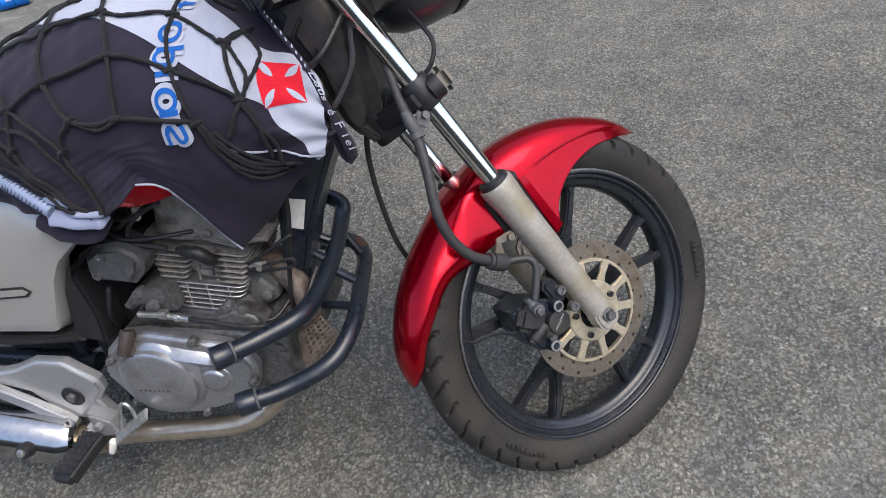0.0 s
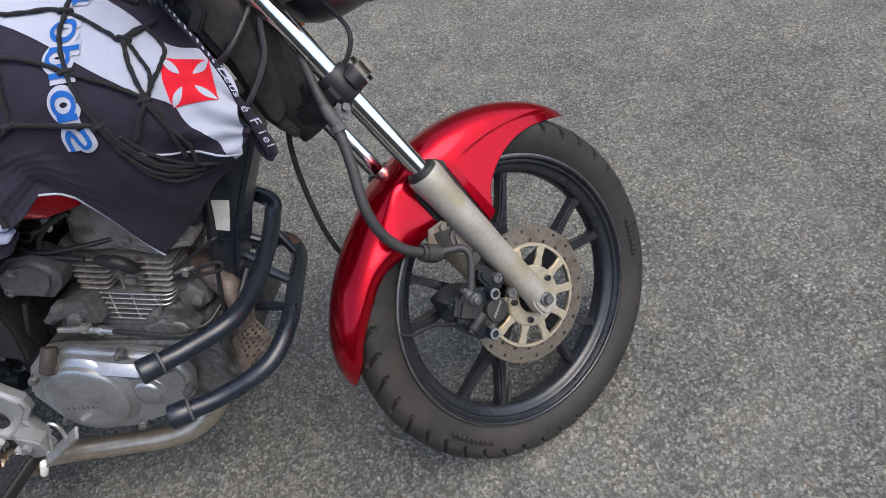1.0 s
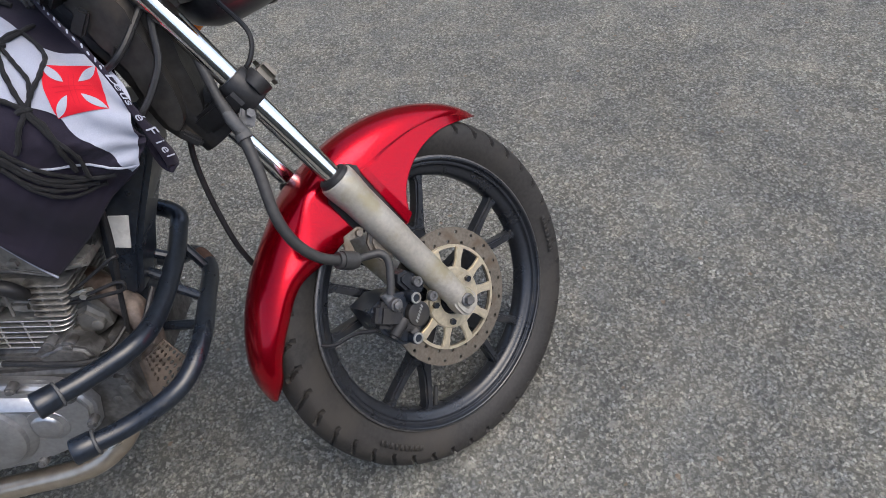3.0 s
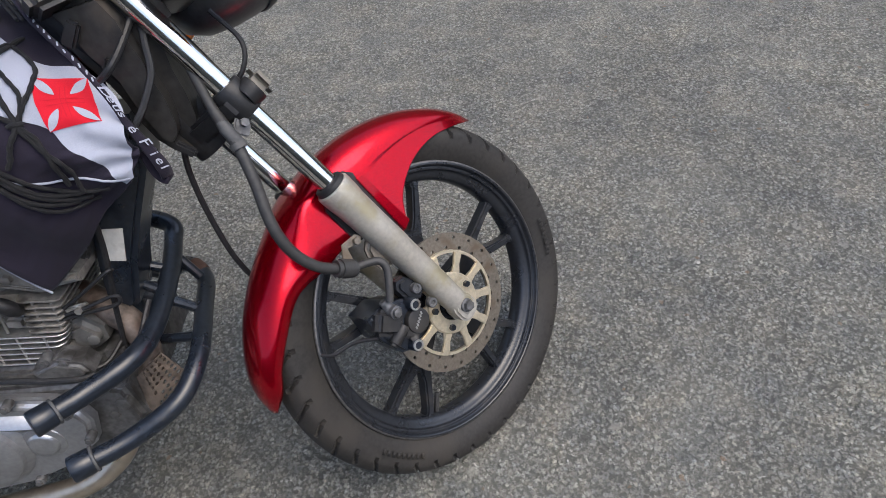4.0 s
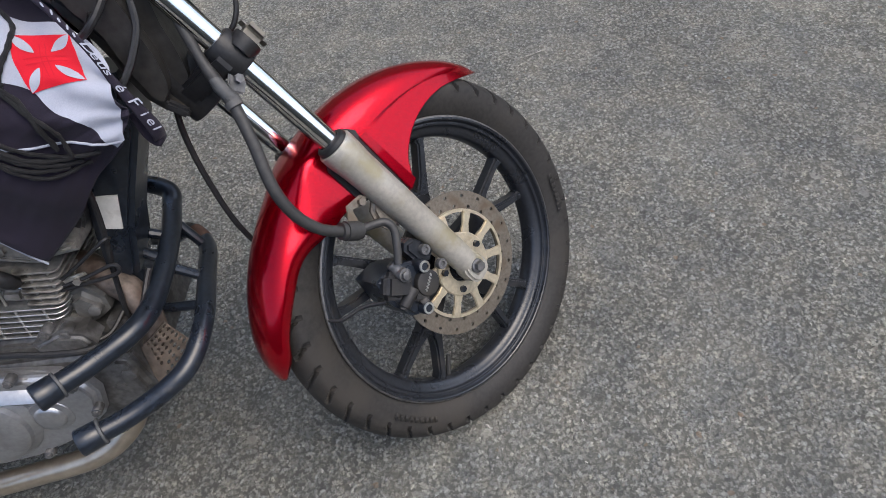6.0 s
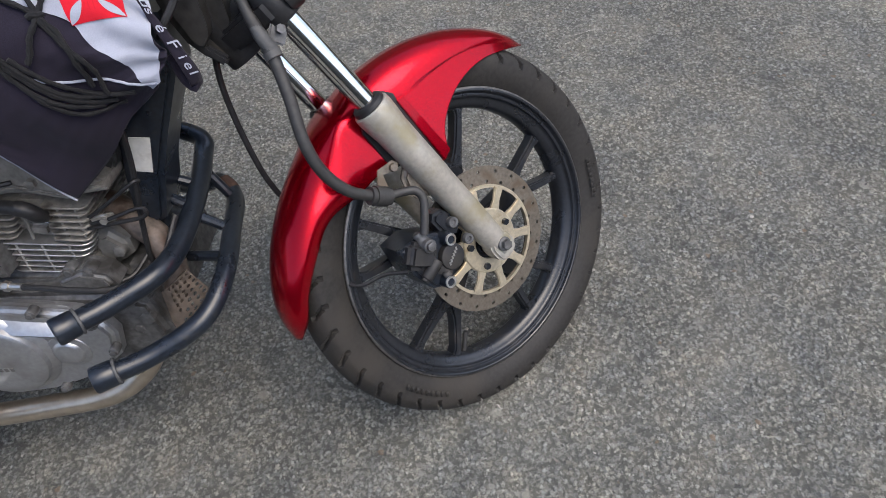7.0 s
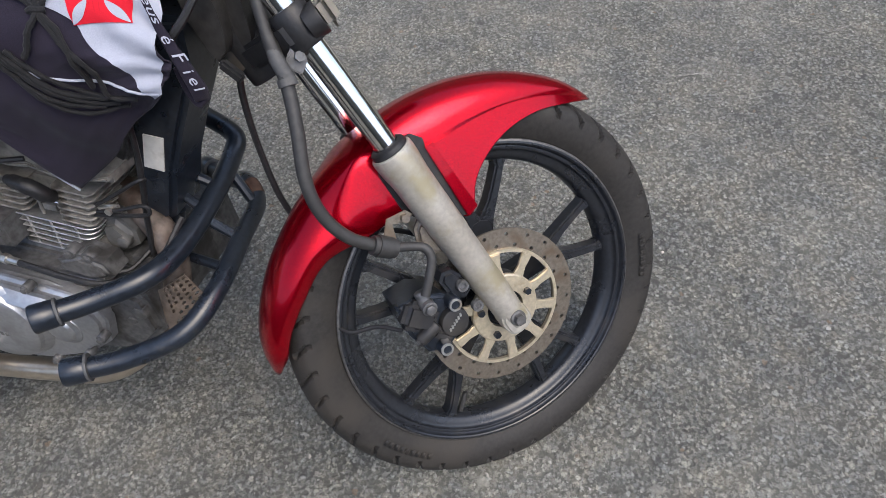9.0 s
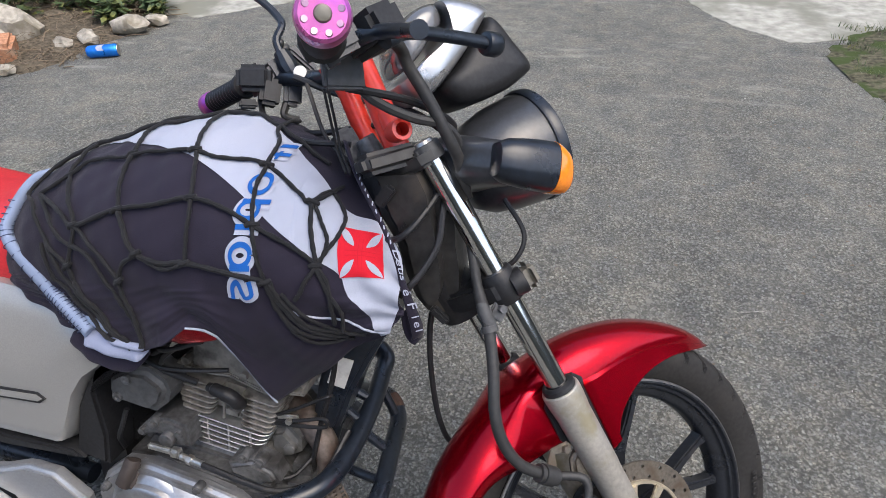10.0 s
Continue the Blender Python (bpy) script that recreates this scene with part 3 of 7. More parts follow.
def mudguard(bm, n=130, m=10):
    rows = []
    for i in range(n + 1):
        a = FA[0] + (FA[-1] - FA[0]) * i / n
        c, k, e, w = (soft_table(a, FA, t) for t in (F_CREST, F_KEEL, F_EDGE, F_WIDE))
        ca, sa = math.cos(radians(a)), math.sin(radians(a))
        half = []
        for j in range(m + 1):
            t = j / m
            y = w * 0.95 * math.sin(t * math.pi / 2)
            half.append((c - (c - k) * (1 - math.cos(t * math.pi / 2)) ** 1.15, y))
        step = 0.0035 * min(1.0, max(0.0, (100 - a) / 14))
        half += [(k - (k - e) * t, w * 0.95 + step + 0.0045 * t) for t in (0.04, 0.35, 0.7, 0.97, 1.0)]
        b = min(1.0, max(0.0, (a - 97) / 18))
        b = b * b * (3 - 2 * b)
        if b:
            places = [0.7 * j / m for j in range(m + 1)] + [0.7 + 0.3 * t for t in (0.04, 0.35, 0.7, 0.97, 1.0)]
            full = radians(118)
            barrel = [(c - (c - e) * (1 - math.cos(q * full)) / (1 - math.cos(full)), 1.04 * w * math.sin(q * full)) for q in places]
            half = [(r0 + (r1 - r0) * b, y0 + (y1 - y0) * b) for (r0, y0), (r1, y1) in zip(half, barrel)]
        line = [(r, -y) for r, y in half[::-1]] + half[1:]
        rows.append([(r * ca, y, r * sa) for r, y in line])
    return grid(bm, rows)


guard = front("front_mudguard", mudguard(B_()), RED, "glossy metallic red front mudguard with sky reflections", sharp=28, thick=0.0028)
# mounting lips, and black strips standing in for the shaded gaps beside the legs
for s in (-1, 1):
    bm = B_()
    prism(bm, [(0.01, 0.312), (0.03, 0.308), (0.039, 0.294), (0.0355, 0.281), (0.029, 0.171), (0.006, 0.182)], s * 0.055, s * 0.0634, 0.001)
    part("front_gap_shade", bm, BLACK_PLASTIC, guard, "black strip standing in for the dark gap beside the fork leg")
    bm = B_()
    prism(bm, [(-0.037, 0.236), (-0.034, 0.29), (-0.024, 0.302), (-0.01, 0.302), (-0.01, 0.222), (-0.03, 0.218)], s * 0.055, s * 0.0632, 0.001)
    part("rear_gap_shade", bm, BLACK_PLASTIC, guard, "black strip standing in for the shaded gap behind the fork leg")
    bm = B_()
    lo = [(0.034, 0.067, 0.285), (0.0475, 0.066, 0.281), (0.0475, 0.0665, 0.172), (0.0285, 0.068, 0.17)]
    near = [bm.verts.new((x, s * y, z)) for x, y, z in lo]
    far = [bm.verts.new((x, s * 0.057, z)) for x, y, z in lo]
    bm.faces.new(near)
    bm.faces.new(far[::-1])
    for k in range(4):
        bm.faces.new((near[k], near[(k + 1) % 4], far[(k + 1) % 4], far[k]))
    bmesh.ops.bevel(bm, geom=list(bm.edges), offset=0.0012, segments=2, affect="EDGES")
    part("side_lip", bm, RED, guard)

# lower and upper yokes
GREY_YOKE = surface("worn_yoke_paint", (0.03, 0.029, 0.027), 0.5, grain=90, spread=0.3, bump=0.15, stain=(0.07, 0.064, 0.055), stain_scale=16)
for z, h, nm, mt in ((0.486, 0.03, "lower_yoke", BLACK_PLASTIC), (0.684, 0.022, "upper_yoke", GREY_YOKE)):
    bm = B_()
    outline = [(-0.068, -0.03), (-0.04, -0.07), (-0.028, -0.092), (-0.012, -0.0985), (0.003, -0.096), (0.012, -0.085), (0.012, -0.07), (0.004, -0.03), (0.004, 0.03), (0.012, 0.07), (0.012, 0.085), (0.003, 0.096), (-0.012, 0.0985), (-0.028, 0.092), (-0.04, 0.07), (-0.068, 0.03)]
    prism(bm, outline, -h / 2, h / 2, 0.005)
    bmesh.ops.transform(bm, matrix=Matrix(((1, 0, 0, 0), (0, 0, 1, 0), (0, 1, 0, z), (0, 0, 0, 1))), verts=bm.verts)
    front(nm, bm, mt, "dusty black fork yoke")
for s in (-1, 1):
    bm = B_()
    tube(bm, [(FX, s * FY, 0.463), (FX, s * FY, 0.466), (FX, s * FY, 0.506), (FX, s * FY, 0.509)], [0.0205, 0.0225, 0.0225, 0.0205], 28)
    front("yoke_clamp", bm, BLACK_PLASTIC)
bm = B_()
tube(bm, [(0.0, -0.092, 0.482), (0.014, -0.095, 0.482), (0.018, -0.096, 0.482)], [0.0165, 0.019, 0.0185], 20)
nub = front("side_reflector", bm, BLACK_PLASTIC, "black cup with a faded olive side reflector")
bm = B_()
block(bm, (0.026, -0.098, 0.483), (0.018, 0.033, 0.04), bevel=0.012, steps=5)
part("lens", bm, OLIVE, nub)

# steering head, boots and looms behind the fork
bm = B_()
rod(bm, (-0.045, 0, 0.455), (-0.045, 0, 0.71), 0.034, seg=28, edge=0.003)
front("steering_head", bm, BLACK_PLASTIC, "dusty black steering head")
LOOM = surface("dusty_black_loom", (0.026, 0.025, 0.024), 0.42, grain=70, spread=0.4, bump=0.3, stain=(0.055, 0.047, 0.039), stain_scale=16, stain_at=0.55, spec=0.35)


def lumpy(bm, amount=0.004, scale=30.0):
    for v in bm.verts:
        v.co += V((noise.noise(v.co * scale), noise.noise(v.co * scale + V((9, 0, 0))), noise.noise(v.co * scale + V((0, 9, 0))))) * amount
    return bm


def boot(name, centre, size, m, bevel, label="", parent=None):
    bm = B_()
    block(bm, centre, size, m, bevel, 3)
    bmesh.ops.subdivide_edges(bm, edges=bm.edges, cuts=2, use_grid_fill=True)
    return part(name, lumpy(bm), LOOM, parent or bike, label, None if parent else FRONT)


bm = B_()
prism(bm, [(-0.41, 0.87), (-0.393, 0.832), (-0.378, 0.793), (-0.359, 0.758), (-0.344, 0.71), (-0.331, 0.676), (-0.315, 0.66), (-0.292, 0.659), (-0.272, 0.68), (-0.268, 0.7), (-0.271, 0.735), (-0.28, 0.79), (-0.29, 0.84), (-0.31, 0.885)], -0.058, 0.05, 0.022, 4)
bmesh.ops.subdivide_edges(bm, edges=bm.edges, cuts=1, use_grid_fill=True)
loom = part("neck_cover", lumpy(bm, 0.005, 22), LOOM, bike, "dusty matt black cover over the steering neck")
for c, size, a in (((-0.365, -0.062, 0.83), (0.034, 0.01, 0.016), -55), ((-0.342, -0.061, 0.79), (0.006, 0.008, 0.02), 35), ((-0.29, -0.06, 0.668), (0.03, 0.012, 0.012), 40)):
    bm = B_()
    block(bm, c, size, pose(0, 0, 0, 0, a), 0.003)
    part("connector", bm, BLACK_PLASTIC, loom)


def cable(name, pts, r, material=None, label="", n=8, seg=8, body=False):
    bm = B_()
    tube(bm, spline(pts, n), r, seg)
    return part(name, bm, material or BLACK_PLASTIC, bike, label, None if body else FRONT)


cable("cable", [(0.015, -0.05, 0.652), (-0.011, -0.068, 0.638), (-0.03, -0.072, 0.63), (-0.067, -0.073, 0.617), (-0.092, -0.062, 0.612), (-0.102, -0.03, 0.615)], 0.0045, label="black control cable")
cable("cable", [(0.0, -0.055, 0.64), (-0.019, -0.07, 0.619), (-0.032, -0.074, 0.605), (-0.055, -0.075, 0.579), (-0.089, -0.072, 0.561), (-0.115, -0.066, 0.552), (-0.125, -0.05, 0.545)], 0.0046, BLACK_PLASTIC, "black control cable")
cable("cable", [(0.06, -0.07, 0.58), (0.055, -0.085, 0.53), (0.03, -0.08, 0.505), (0.0, -0.06, 0.5)], 0.0035)

# front brake line and caliper
line = cable("brake_hose", [(0.03, -0.03, 0.67), (0.014, -0.055, 0.615), (-0.009, -0.072, 0.566), (-0.037, -0.078, 0.503), (-0.053, -0.083, 0.452), (-0.078, -0.091, 0.405), (-0.108, -0.095, 0.355), (-0.119, -0.093, 0.31), (-0.112, -0.088, 0.265), (-0.088, -0.082, 0.224)], [0.0068] * 24 + [0.0068, 0.0075] + [0.0081] * 47, HOSE, "thick grey rubber brake hose", seg=14)
bm = B_()
tube(bm, [(-0.044, -0.08, 0.484), (-0.047, -0.082, 0.474), (-0.05, -0.083, 0.452), (-0.054, -0.084, 0.446)], [0.0075, 0.009, 0.009, 0.008], 16)
tube(bm, [(-0.052, -0.083, 0.452), (-0.055, -0.0845, 0.4445)], 0.0112, 16)
part("hose_clip", bm, GREY_PLASTIC, line, "dark grey hose clamp")
bm = B_()
block(bm, (-0.028, -0.083, 0.462), (0.03, 0.006, 0.022), pose(0, 0, 0, 0, -30), 0.002)
rod(bm, (-0.026, -0.086, 0.463), (-0.026, -0.094, 0.463), 0.006, seg=6)
part("clip_bracket", bm, ENGINE_DARK, line)
bm = B_()
tube(bm, [(-0.096, -0.084, 0.236), (-0.076, -0.08, 0.21)], 0.0125, 18)
tube(bm, [(-0.092, -0.084, 0.231), (-0.08, -0.081, 0.215)], 0.0142, 18)
part("hose_grommet", bm, HOSE, line)
bm = B_()
prism(bm, [(-0.076, 0.234), (-0.062, 0.248), (-0.036, 0.241), (-0.031, 0.23), (-0.045, 0.228), (-0.06, 0.237), (-0.068, 0.216), (-0.077, 0.219)], -0.079, -0.0765, 0.0008)
rod(bm, (-0.043, -0.079, 0.234), (-0.043, -0.086, 0.234), 0.006, seg=6)
part("hose_bracket", bm, DISC_STEEL, line, "bare steel bracket")
bm = B_()
prism(bm, [(-0.02, 0.222), (-0.042, 0.208), (-0.05, 0.188), (-0.046, 0.168), (-0.03, 0.157), (0.0, 0.155), (0.0, 0.215)], -0.076, -0.06, 0.006, 3)
part("cast_lug", bm, DISC_STEEL, line)
cable("brake_pipe", [(-0.078, -0.081, 0.213), (-0.062, -0.089, 0.204), (-0.048, -0.097, 0.192), (-0.05, -0.101, 0.176), (-0.068, -0.103, 0.158), (-0.086, -0.103, 0.142)], 0.0062, HOSE, seg=12)
bm = B_()
prism(bm, [(-0.128, 0.155), (-0.093, 0.148), (-0.068, 0.125), (-0.062, 0.1), (-0.085, 0.06), (-0.112, 0.052), (-0.132, 0.07), (-0.138, 0.11)], -0.103, -0.03, 0.006, 3)
cal = part("brake_caliper", bm, BLACK_PAINT, bike, "black brake caliper with oily dust", FRONT @ pose(0.003, 0.016, -0.010))
bm = B_()
block(bm, (-0.112, -0.1, 0.125), (0.042, 0.03, 0.05), pose(0, 0, 0, 0, -35), 0.009, 3)
rod(bm, (-0.132, -0.108, 0.098), (-0.1, -0.11, 0.103), 0.0095, seg=16, edge=0.002)
rod(bm, (-0.136, -0.108, 0.097), (-0.129, -0.108, 0.098), 0.0065, seg=6)
rod(bm, (-0.125, -0.104, 0.12), (-0.095, -0.108, 0.118), 0.008, seg=16, edge=0.002)
rod(bm, (-0.112, -0.104, 0.072), (-0.1, -0.106, 0.07), 0.012, seg=18, edge=0.003)
block(bm, (-0.104, -0.108, 0.082), (0.014, 0.012, 0.03), pose(0, 0, 0, 0, -25), 0.004, 2)
part("bridge", bm, BLACK_PLASTIC, cal)
bm = B_()
rod(bm, (-0.091, -0.103, 0.154), (-0.0955, -0.107, 0.132), 0.0085, 0.0095, 14, 0.001)
rod(bm, (-0.0945, -0.102, 0.134), (-0.0955, -0.12, 0.132), 0.0105, seg=18, edge=0.001)
rod(bm, (-0.0955, -0.119, 0.132), (-0.0956, -0.125, 0.132), 0.0075, seg=6, edge=0.001)
part("fluid_port", bm, ENGINE_DARK, cal, "dull steel hose union")
bm = B_()
rod(bm, (-0.08, -0.1, 0.086), (-0.08, -0.1135, 0.086), 0.0212, 0.0202, 36, 0.002)
cap = part("piston_cap", bm, BLACK_PLASTIC, cal, "round black piston cap")
bm = B_()
for k in range(6):
    block(bm, (-0.08 - 0.0115 + k * 0.0046, -0.1138, 0.083 + k * 0.0016), (0.0028, 0.0008, 0.0052), pose(0, 0, 0, 0, 20), 0)
part("worn_mark", bm, STEEL, cap)
for x, z in ((-0.066, 0.11), (-0.112, 0.0655)):
    bm = B_()
    rod(bm, (x, -0.08, z), (x, -0.117, z), 0.0108, 0.0102, 24, 0.001)
    boss = part("pin_boss", bm, BLACK_PAINT, cal)
    bm = B_()
    lathe(bm, [(0.0062, -0.119), (0.0086, -0.119), (0.0092, -0.118), (0.0092, -0.113), (0.0062, -0.113)], 24, closed=True, centre=(x, 0, z))
    part("pin_ring", bm, STEEL, boss, "bright steel ring")
for x, z in ((-0.0413, 0.118), (-0.0414, 0.0785)):
    bm = B_()
    lathe(bm, [(0.0, -0.106), (0.003, -0.106), (0.0045, -0.109), (0.0078, -0.109), (0.0084, -0.108), (0.0084, -0.1), (0.0, -0.1)], 18, centre=(x, 0, z))
    part("mounting_bolt", bm, ENGINE_DARK, cal)
bm = B_()
prism(bm, [(-0.062, 0.14), (-0.052, 0.148), (-0.038, 0.142), (-0.03, 0.118), (-0.032, 0.1), (-0.045, 0.095), (-0.062, 0.105)], -0.1, -0.062, 0.005)
part("mounting_bracket", bm, BLACK_WHEEL, cal)
cable("sensor_wire", [(-0.138, -0.085, 0.115), (-0.16, -0.06, 0.13), (-0.19, -0.045, 0.14), (-0.2, -0.03, 0.15)], 0.003)

# headlamp with its turn signals
LAMP = pose(0.130, 0, 0.613, 0, 8)


def lamp_mesh(bm, prof):
    """Turns (radius, x) pairs round the x axis, slightly taller than wide."""
    lathe(bm, prof, 48)
    bmesh.ops.transform(bm, matrix=Matrix(((0, 1, 0, 0), (-1, 0, 0, 0), (0, 0, 1, 0), (0, 0, 0, 1))), verts=bm.verts)
    return bm


bm = lamp_mesh(B_(), [(0.0, -0.085), (0.03, -0.084), (0.052, -0.074), (0.068, -0.05), (0.077, -0.015), (0.081, 0.02), (0.081, 0.036), (0.077, 0.038), (0.0, 0.038)])
lamp = part("headlamp", bm, LAMP_GREY, bike, "round satin grey-black headlamp bucket", FRONT @ LAMP)
bm = lamp_mesh(B_(), [(0.076, 0.036), (0.0835, 0.036), (0.0855, 0.04), (0.0845, 0.052), (0.079, 0.056), (0.074, 0.054)])
part("lamp_rim", bm, BLACK_PAINT, lamp, thick=0.002)
bm = lamp_mesh(B_(), [(0.078, 0.05), (0.06, 0.058), (0.03, 0.063), (0.0, 0.064)])
part("lamp_glass", bm, GLASS_DARK, lamp)
AHEAD, ABOVE = V((0.87, 0, -0.49)), V((0.49, 0, 0.87))


def loft(bm, sections, seg=28, power=2.6):
    """Rounded boxes strung together: (centre, half depth along AHEAD or the side, half height, first axis, second axis)."""
    rings = []
    for c, p, q, u, v in sections:
        ring = []
        for k in range(seg):
            a = 2 * math.pi * k / seg
            x, z = (math.copysign(abs(f(a)) ** (2 / power), f(a)) for f in (math.cos, math.sin))
            ring.append(bm.verts.new(V(c) + u * p * x + v * q * z))
        rings.append(ring)
    for r0, r1 in zip(rings, rings[1:]):
        for k in range(seg):
            bm.faces.new((r0[k], r0[(k + 1) % seg], r1[(k + 1) % seg], r1[k]))
    bm.faces.new(rings[0][::-1])
    bm.faces.new(rings[-1])
    return bm


for s in (-1, 1):
    side = V((0, s, 0))
    stalk = [((-0.088, s * 0.04, 0.02), 0.05, 0.038), ((-0.086, s * 0.08, 0.017), 0.044, 0.033), ((-0.078, s * 0.115, 0.01), 0.038, 0.029), ((-0.07, s * 0.14, 0.004), 0.032, 0.026), ((-0.068, s * 0.148, 0.003), 0.026, 0.021)]
    sig = part("turn_signal", loft(B_(), [(c, p, q, AHEAD, ABOVE) for c, p, q in stalk]), LAMP_GREY, lamp, "grey-black turn signal with an orange lens")
    mid = V((-0.068, s * 0.148, 0.003))
    body = [(-0.034, 0.010, 0.012), (-0.032, 0.018, 0.02), (-0.02, 0.024, 0.0265), (0.005, 0.027, 0.030), (0.03, 0.028, 0.0315), (0.042, 0.028, 0.0315)]
    part("signal_body", loft(B_(), [(mid + AHEAD * t, p, q, side, ABOVE) for t, p, q in body]), BLACK_PAINT, sig)
    face = [(0.0425, 0.0285, 0.032), (0.05, 0.028, 0.031), (0.06, 0.025, 0.0275), (0.067, 0.019, 0.021), (0.069, 0.014, 0.016)]
    part("signal_lens", loft(B_(), [(mid + AHEAD * t - ABOVE * 0.25 * (t - 0.0425), p, q, side, ABOVE) for t, p, q in face]), AMBER, sig, "orange lens")

# instrument pod above the lamp: a black visor under a silver shell
def hood(bm, outline, y, power):
    """A smooth shell over an outline seen from the side, domed towards both flanks."""
    n = len(outline)
    soft = []
    for k in range(n):
        p = [V((*outline[(k + j) % n], 0)) for j in (-1, 0, 1, 2)]
        for t in (0, 0.25, 0.5, 0.75):
            soft.append(0.5 * (2 * p[1] + (p[2] - p[0]) * t + (2 * p[0] - 5 * p[1] + 4 * p[2] - p[3]) * t * t + (3 * p[1] - p[0] - 3 * p[2] + p[3]) * t ** 3))
    mid = sum(soft, V((0, 0, 0))) / len(soft)
    rings = []
    for u in (-1.0, -0.985, -0.94, -0.86, -0.74, -0.55, -0.3, 0.0, 0.3, 0.55, 0.74, 0.86, 0.94, 0.985, 1.0):
        k = max(0.02, (1 - abs(u) ** power) ** (1 / power))
        rings.append([bm.verts.new((mid.x + (q.x - mid.x) * k, u * y, mid.y + (q.y - mid.y) * k)) for q in soft])
    for a, b in zip(rings, rings[1:]):
        for k in range(len(soft)):
            bm.faces.new((a[k - 1], a[k], b[k], b[k - 1]))
    bm.faces.new(rings[0])
    bm.faces.new(rings[-1])
    return bm


SATIN = surface("satin_silver", (0.5, 0.5, 0.5), 0.3, 0.85, 120, 0.06, 0.01, stain=(0.38, 0.38, 0.38), stain_scale=14, stain_at=0.6)
pod = front("instrument_pod", hood(B_(), [(0.064, 0.746), (0.081, 0.713), (0.144, 0.70), (0.186, 0.702), (0.206, 0.711), (0.197, 0.752), (0.183, 0.798), (0.15, 0.786), (0.1, 0.762)], 0.064, 4.5), BLACK_PLASTIC, "black instrument visor under a silver shell")
part("silver_shell", hood(B_(), [(0.034, 0.742), (0.101, 0.762), (0.171, 0.798), (0.177, 0.81), (0.151, 0.833), (0.121, 0.846), (0.119, 0.814), (0.073, 0.789), (0.02, 0.776)], 0.072, 4.5), SATIN, pod, "scuffed silver shell")
part("dial_face", hood(B_(), [(0.03, 0.79), (0.057, 0.792), (0.097, 0.811), (0.117, 0.82), (0.119, 0.846), (0.084, 0.85), (0.045, 0.83)], 0.056, 4.0), GLASS_DARK, pod)
bm = B_()
block(bm, (-0.05, -0.052, 0.703), (0.075, 0.06, 0.028), pose(0, 0, 0, 0, 14), 0.008, 3)
front("yoke_boss", lumpy(bm, 0.003, 40), LOOM)

# handlebar, risers, grips and levers
POCKET = surface("bare_pink_metal", (0.5, 0.3, 0.4), 0.4, 0.8, 80, 0.1, 0.0)
RG, LG = V((-0.148, -0.397, 0.83)), V((-0.146, 0.345, 0.912))
bm = B_()
tube(bm, spline([tuple(RG), (-0.118, -0.28, 0.835), (-0.075, -0.17, 0.84), (-0.03, -0.08, 0.83), (-0.015, 0.0, 0.828), (-0.03, 0.08, 0.84), (-0.07, 0.16, 0.875), (-0.11, 0.25, 0.9), tuple(LG)], 8), 0.011, 16)
bar = front("handlebar", bm, BLACK_PAINT, "black handlebar with magenta bar ends")
for s, q0, q1 in ((-1, RG, V((-0.118, -0.28, 0.835))), (1, LG, V((-0.11, 0.25, 0.9)))):
    d = (q1 - q0).normalized()
    bm = B_()
    rs, ps = [], []
    for k in range(25):
        ps.append(q0 + d * (0.004 + 0.118 * k / 24))
        rs.append(0.0172 + (0.0008 if k % 2 else -0.0008) + (0.003 if k > 22 else 0))
    tube(bm, ps, rs, 18)
    part("grip", bm, BLACK_PLASTIC, bar, "black ribbed rubber grip")
    bm = B_()
    tube(bm, [q0 + d * 0.006, q0 + d * 0.002, q0 - d * 0.012, q0 - d * 0.02, q0 - d * 0.022], [0.017, 0.0195, 0.0195, 0.0182, 0.0158], 32)
    end = part("bar_end", bm, MAGENTA, bar, "magenta anodised bar end with drilled pockets")
    side = d.orthogonal().normalized()
    for k in range(8):
        v = Matrix.Rotation(k * math.pi / 4 + 0.2, 3, d) @ side
        bm = B_()
        rod(bm, q0 - d * 0.0215 + v * 0.0125, q0 - d * 0.0228 + v * 0.0122, 0.0027, 0.0022, 12)
        part("pocket", bm, POCKET, end)
    bm = B_()
    rod(bm, q0 - d * 0.02, q0 - d * 0.0245, 0.0065, 0.0055, 20, 0.001)
    part("end_bolt", bm, OLIVE, end)
    # switch box and lever mount
    c = q0 + d * 0.155
    bm = B_()
    block(bm, c, (0.04, 0.06, 0.045), d.to_track_quat("Y", "Z").to_matrix().to_4x4(), 0.014, 4)
    part("switch_box", bm, BLACK_PLASTIC, bar, "black handlebar switch box")
    c2 = q0 + d * 0.2
    bm = B_()
    block(bm, c2 + V((0.018, 0, -0.002)), (0.04, 0.034, 0.03), None, 0.006)
    tube(bm, spline([c2 + V((0.035, 0, -0.006)), c2 + V((0.052, s * 0.03, -0.016)), c2 + V((0.046, s * 0.09, -0.03)), c2 + V((0.03, s * 0.15, -0.04))], 6), [0.009, 0.009, 0.009, 0.0085, 0.0085, 0.008, 0.008, 0.0075, 0.0075, 0.007, 0.007, 0.007, 0.0065, 0.0065, 0.0065, 0.0065, 0.007, 0.0075, 0.008], 12)
    part("lever", bm, BLACK_PAINT, bar, "black hand lever")
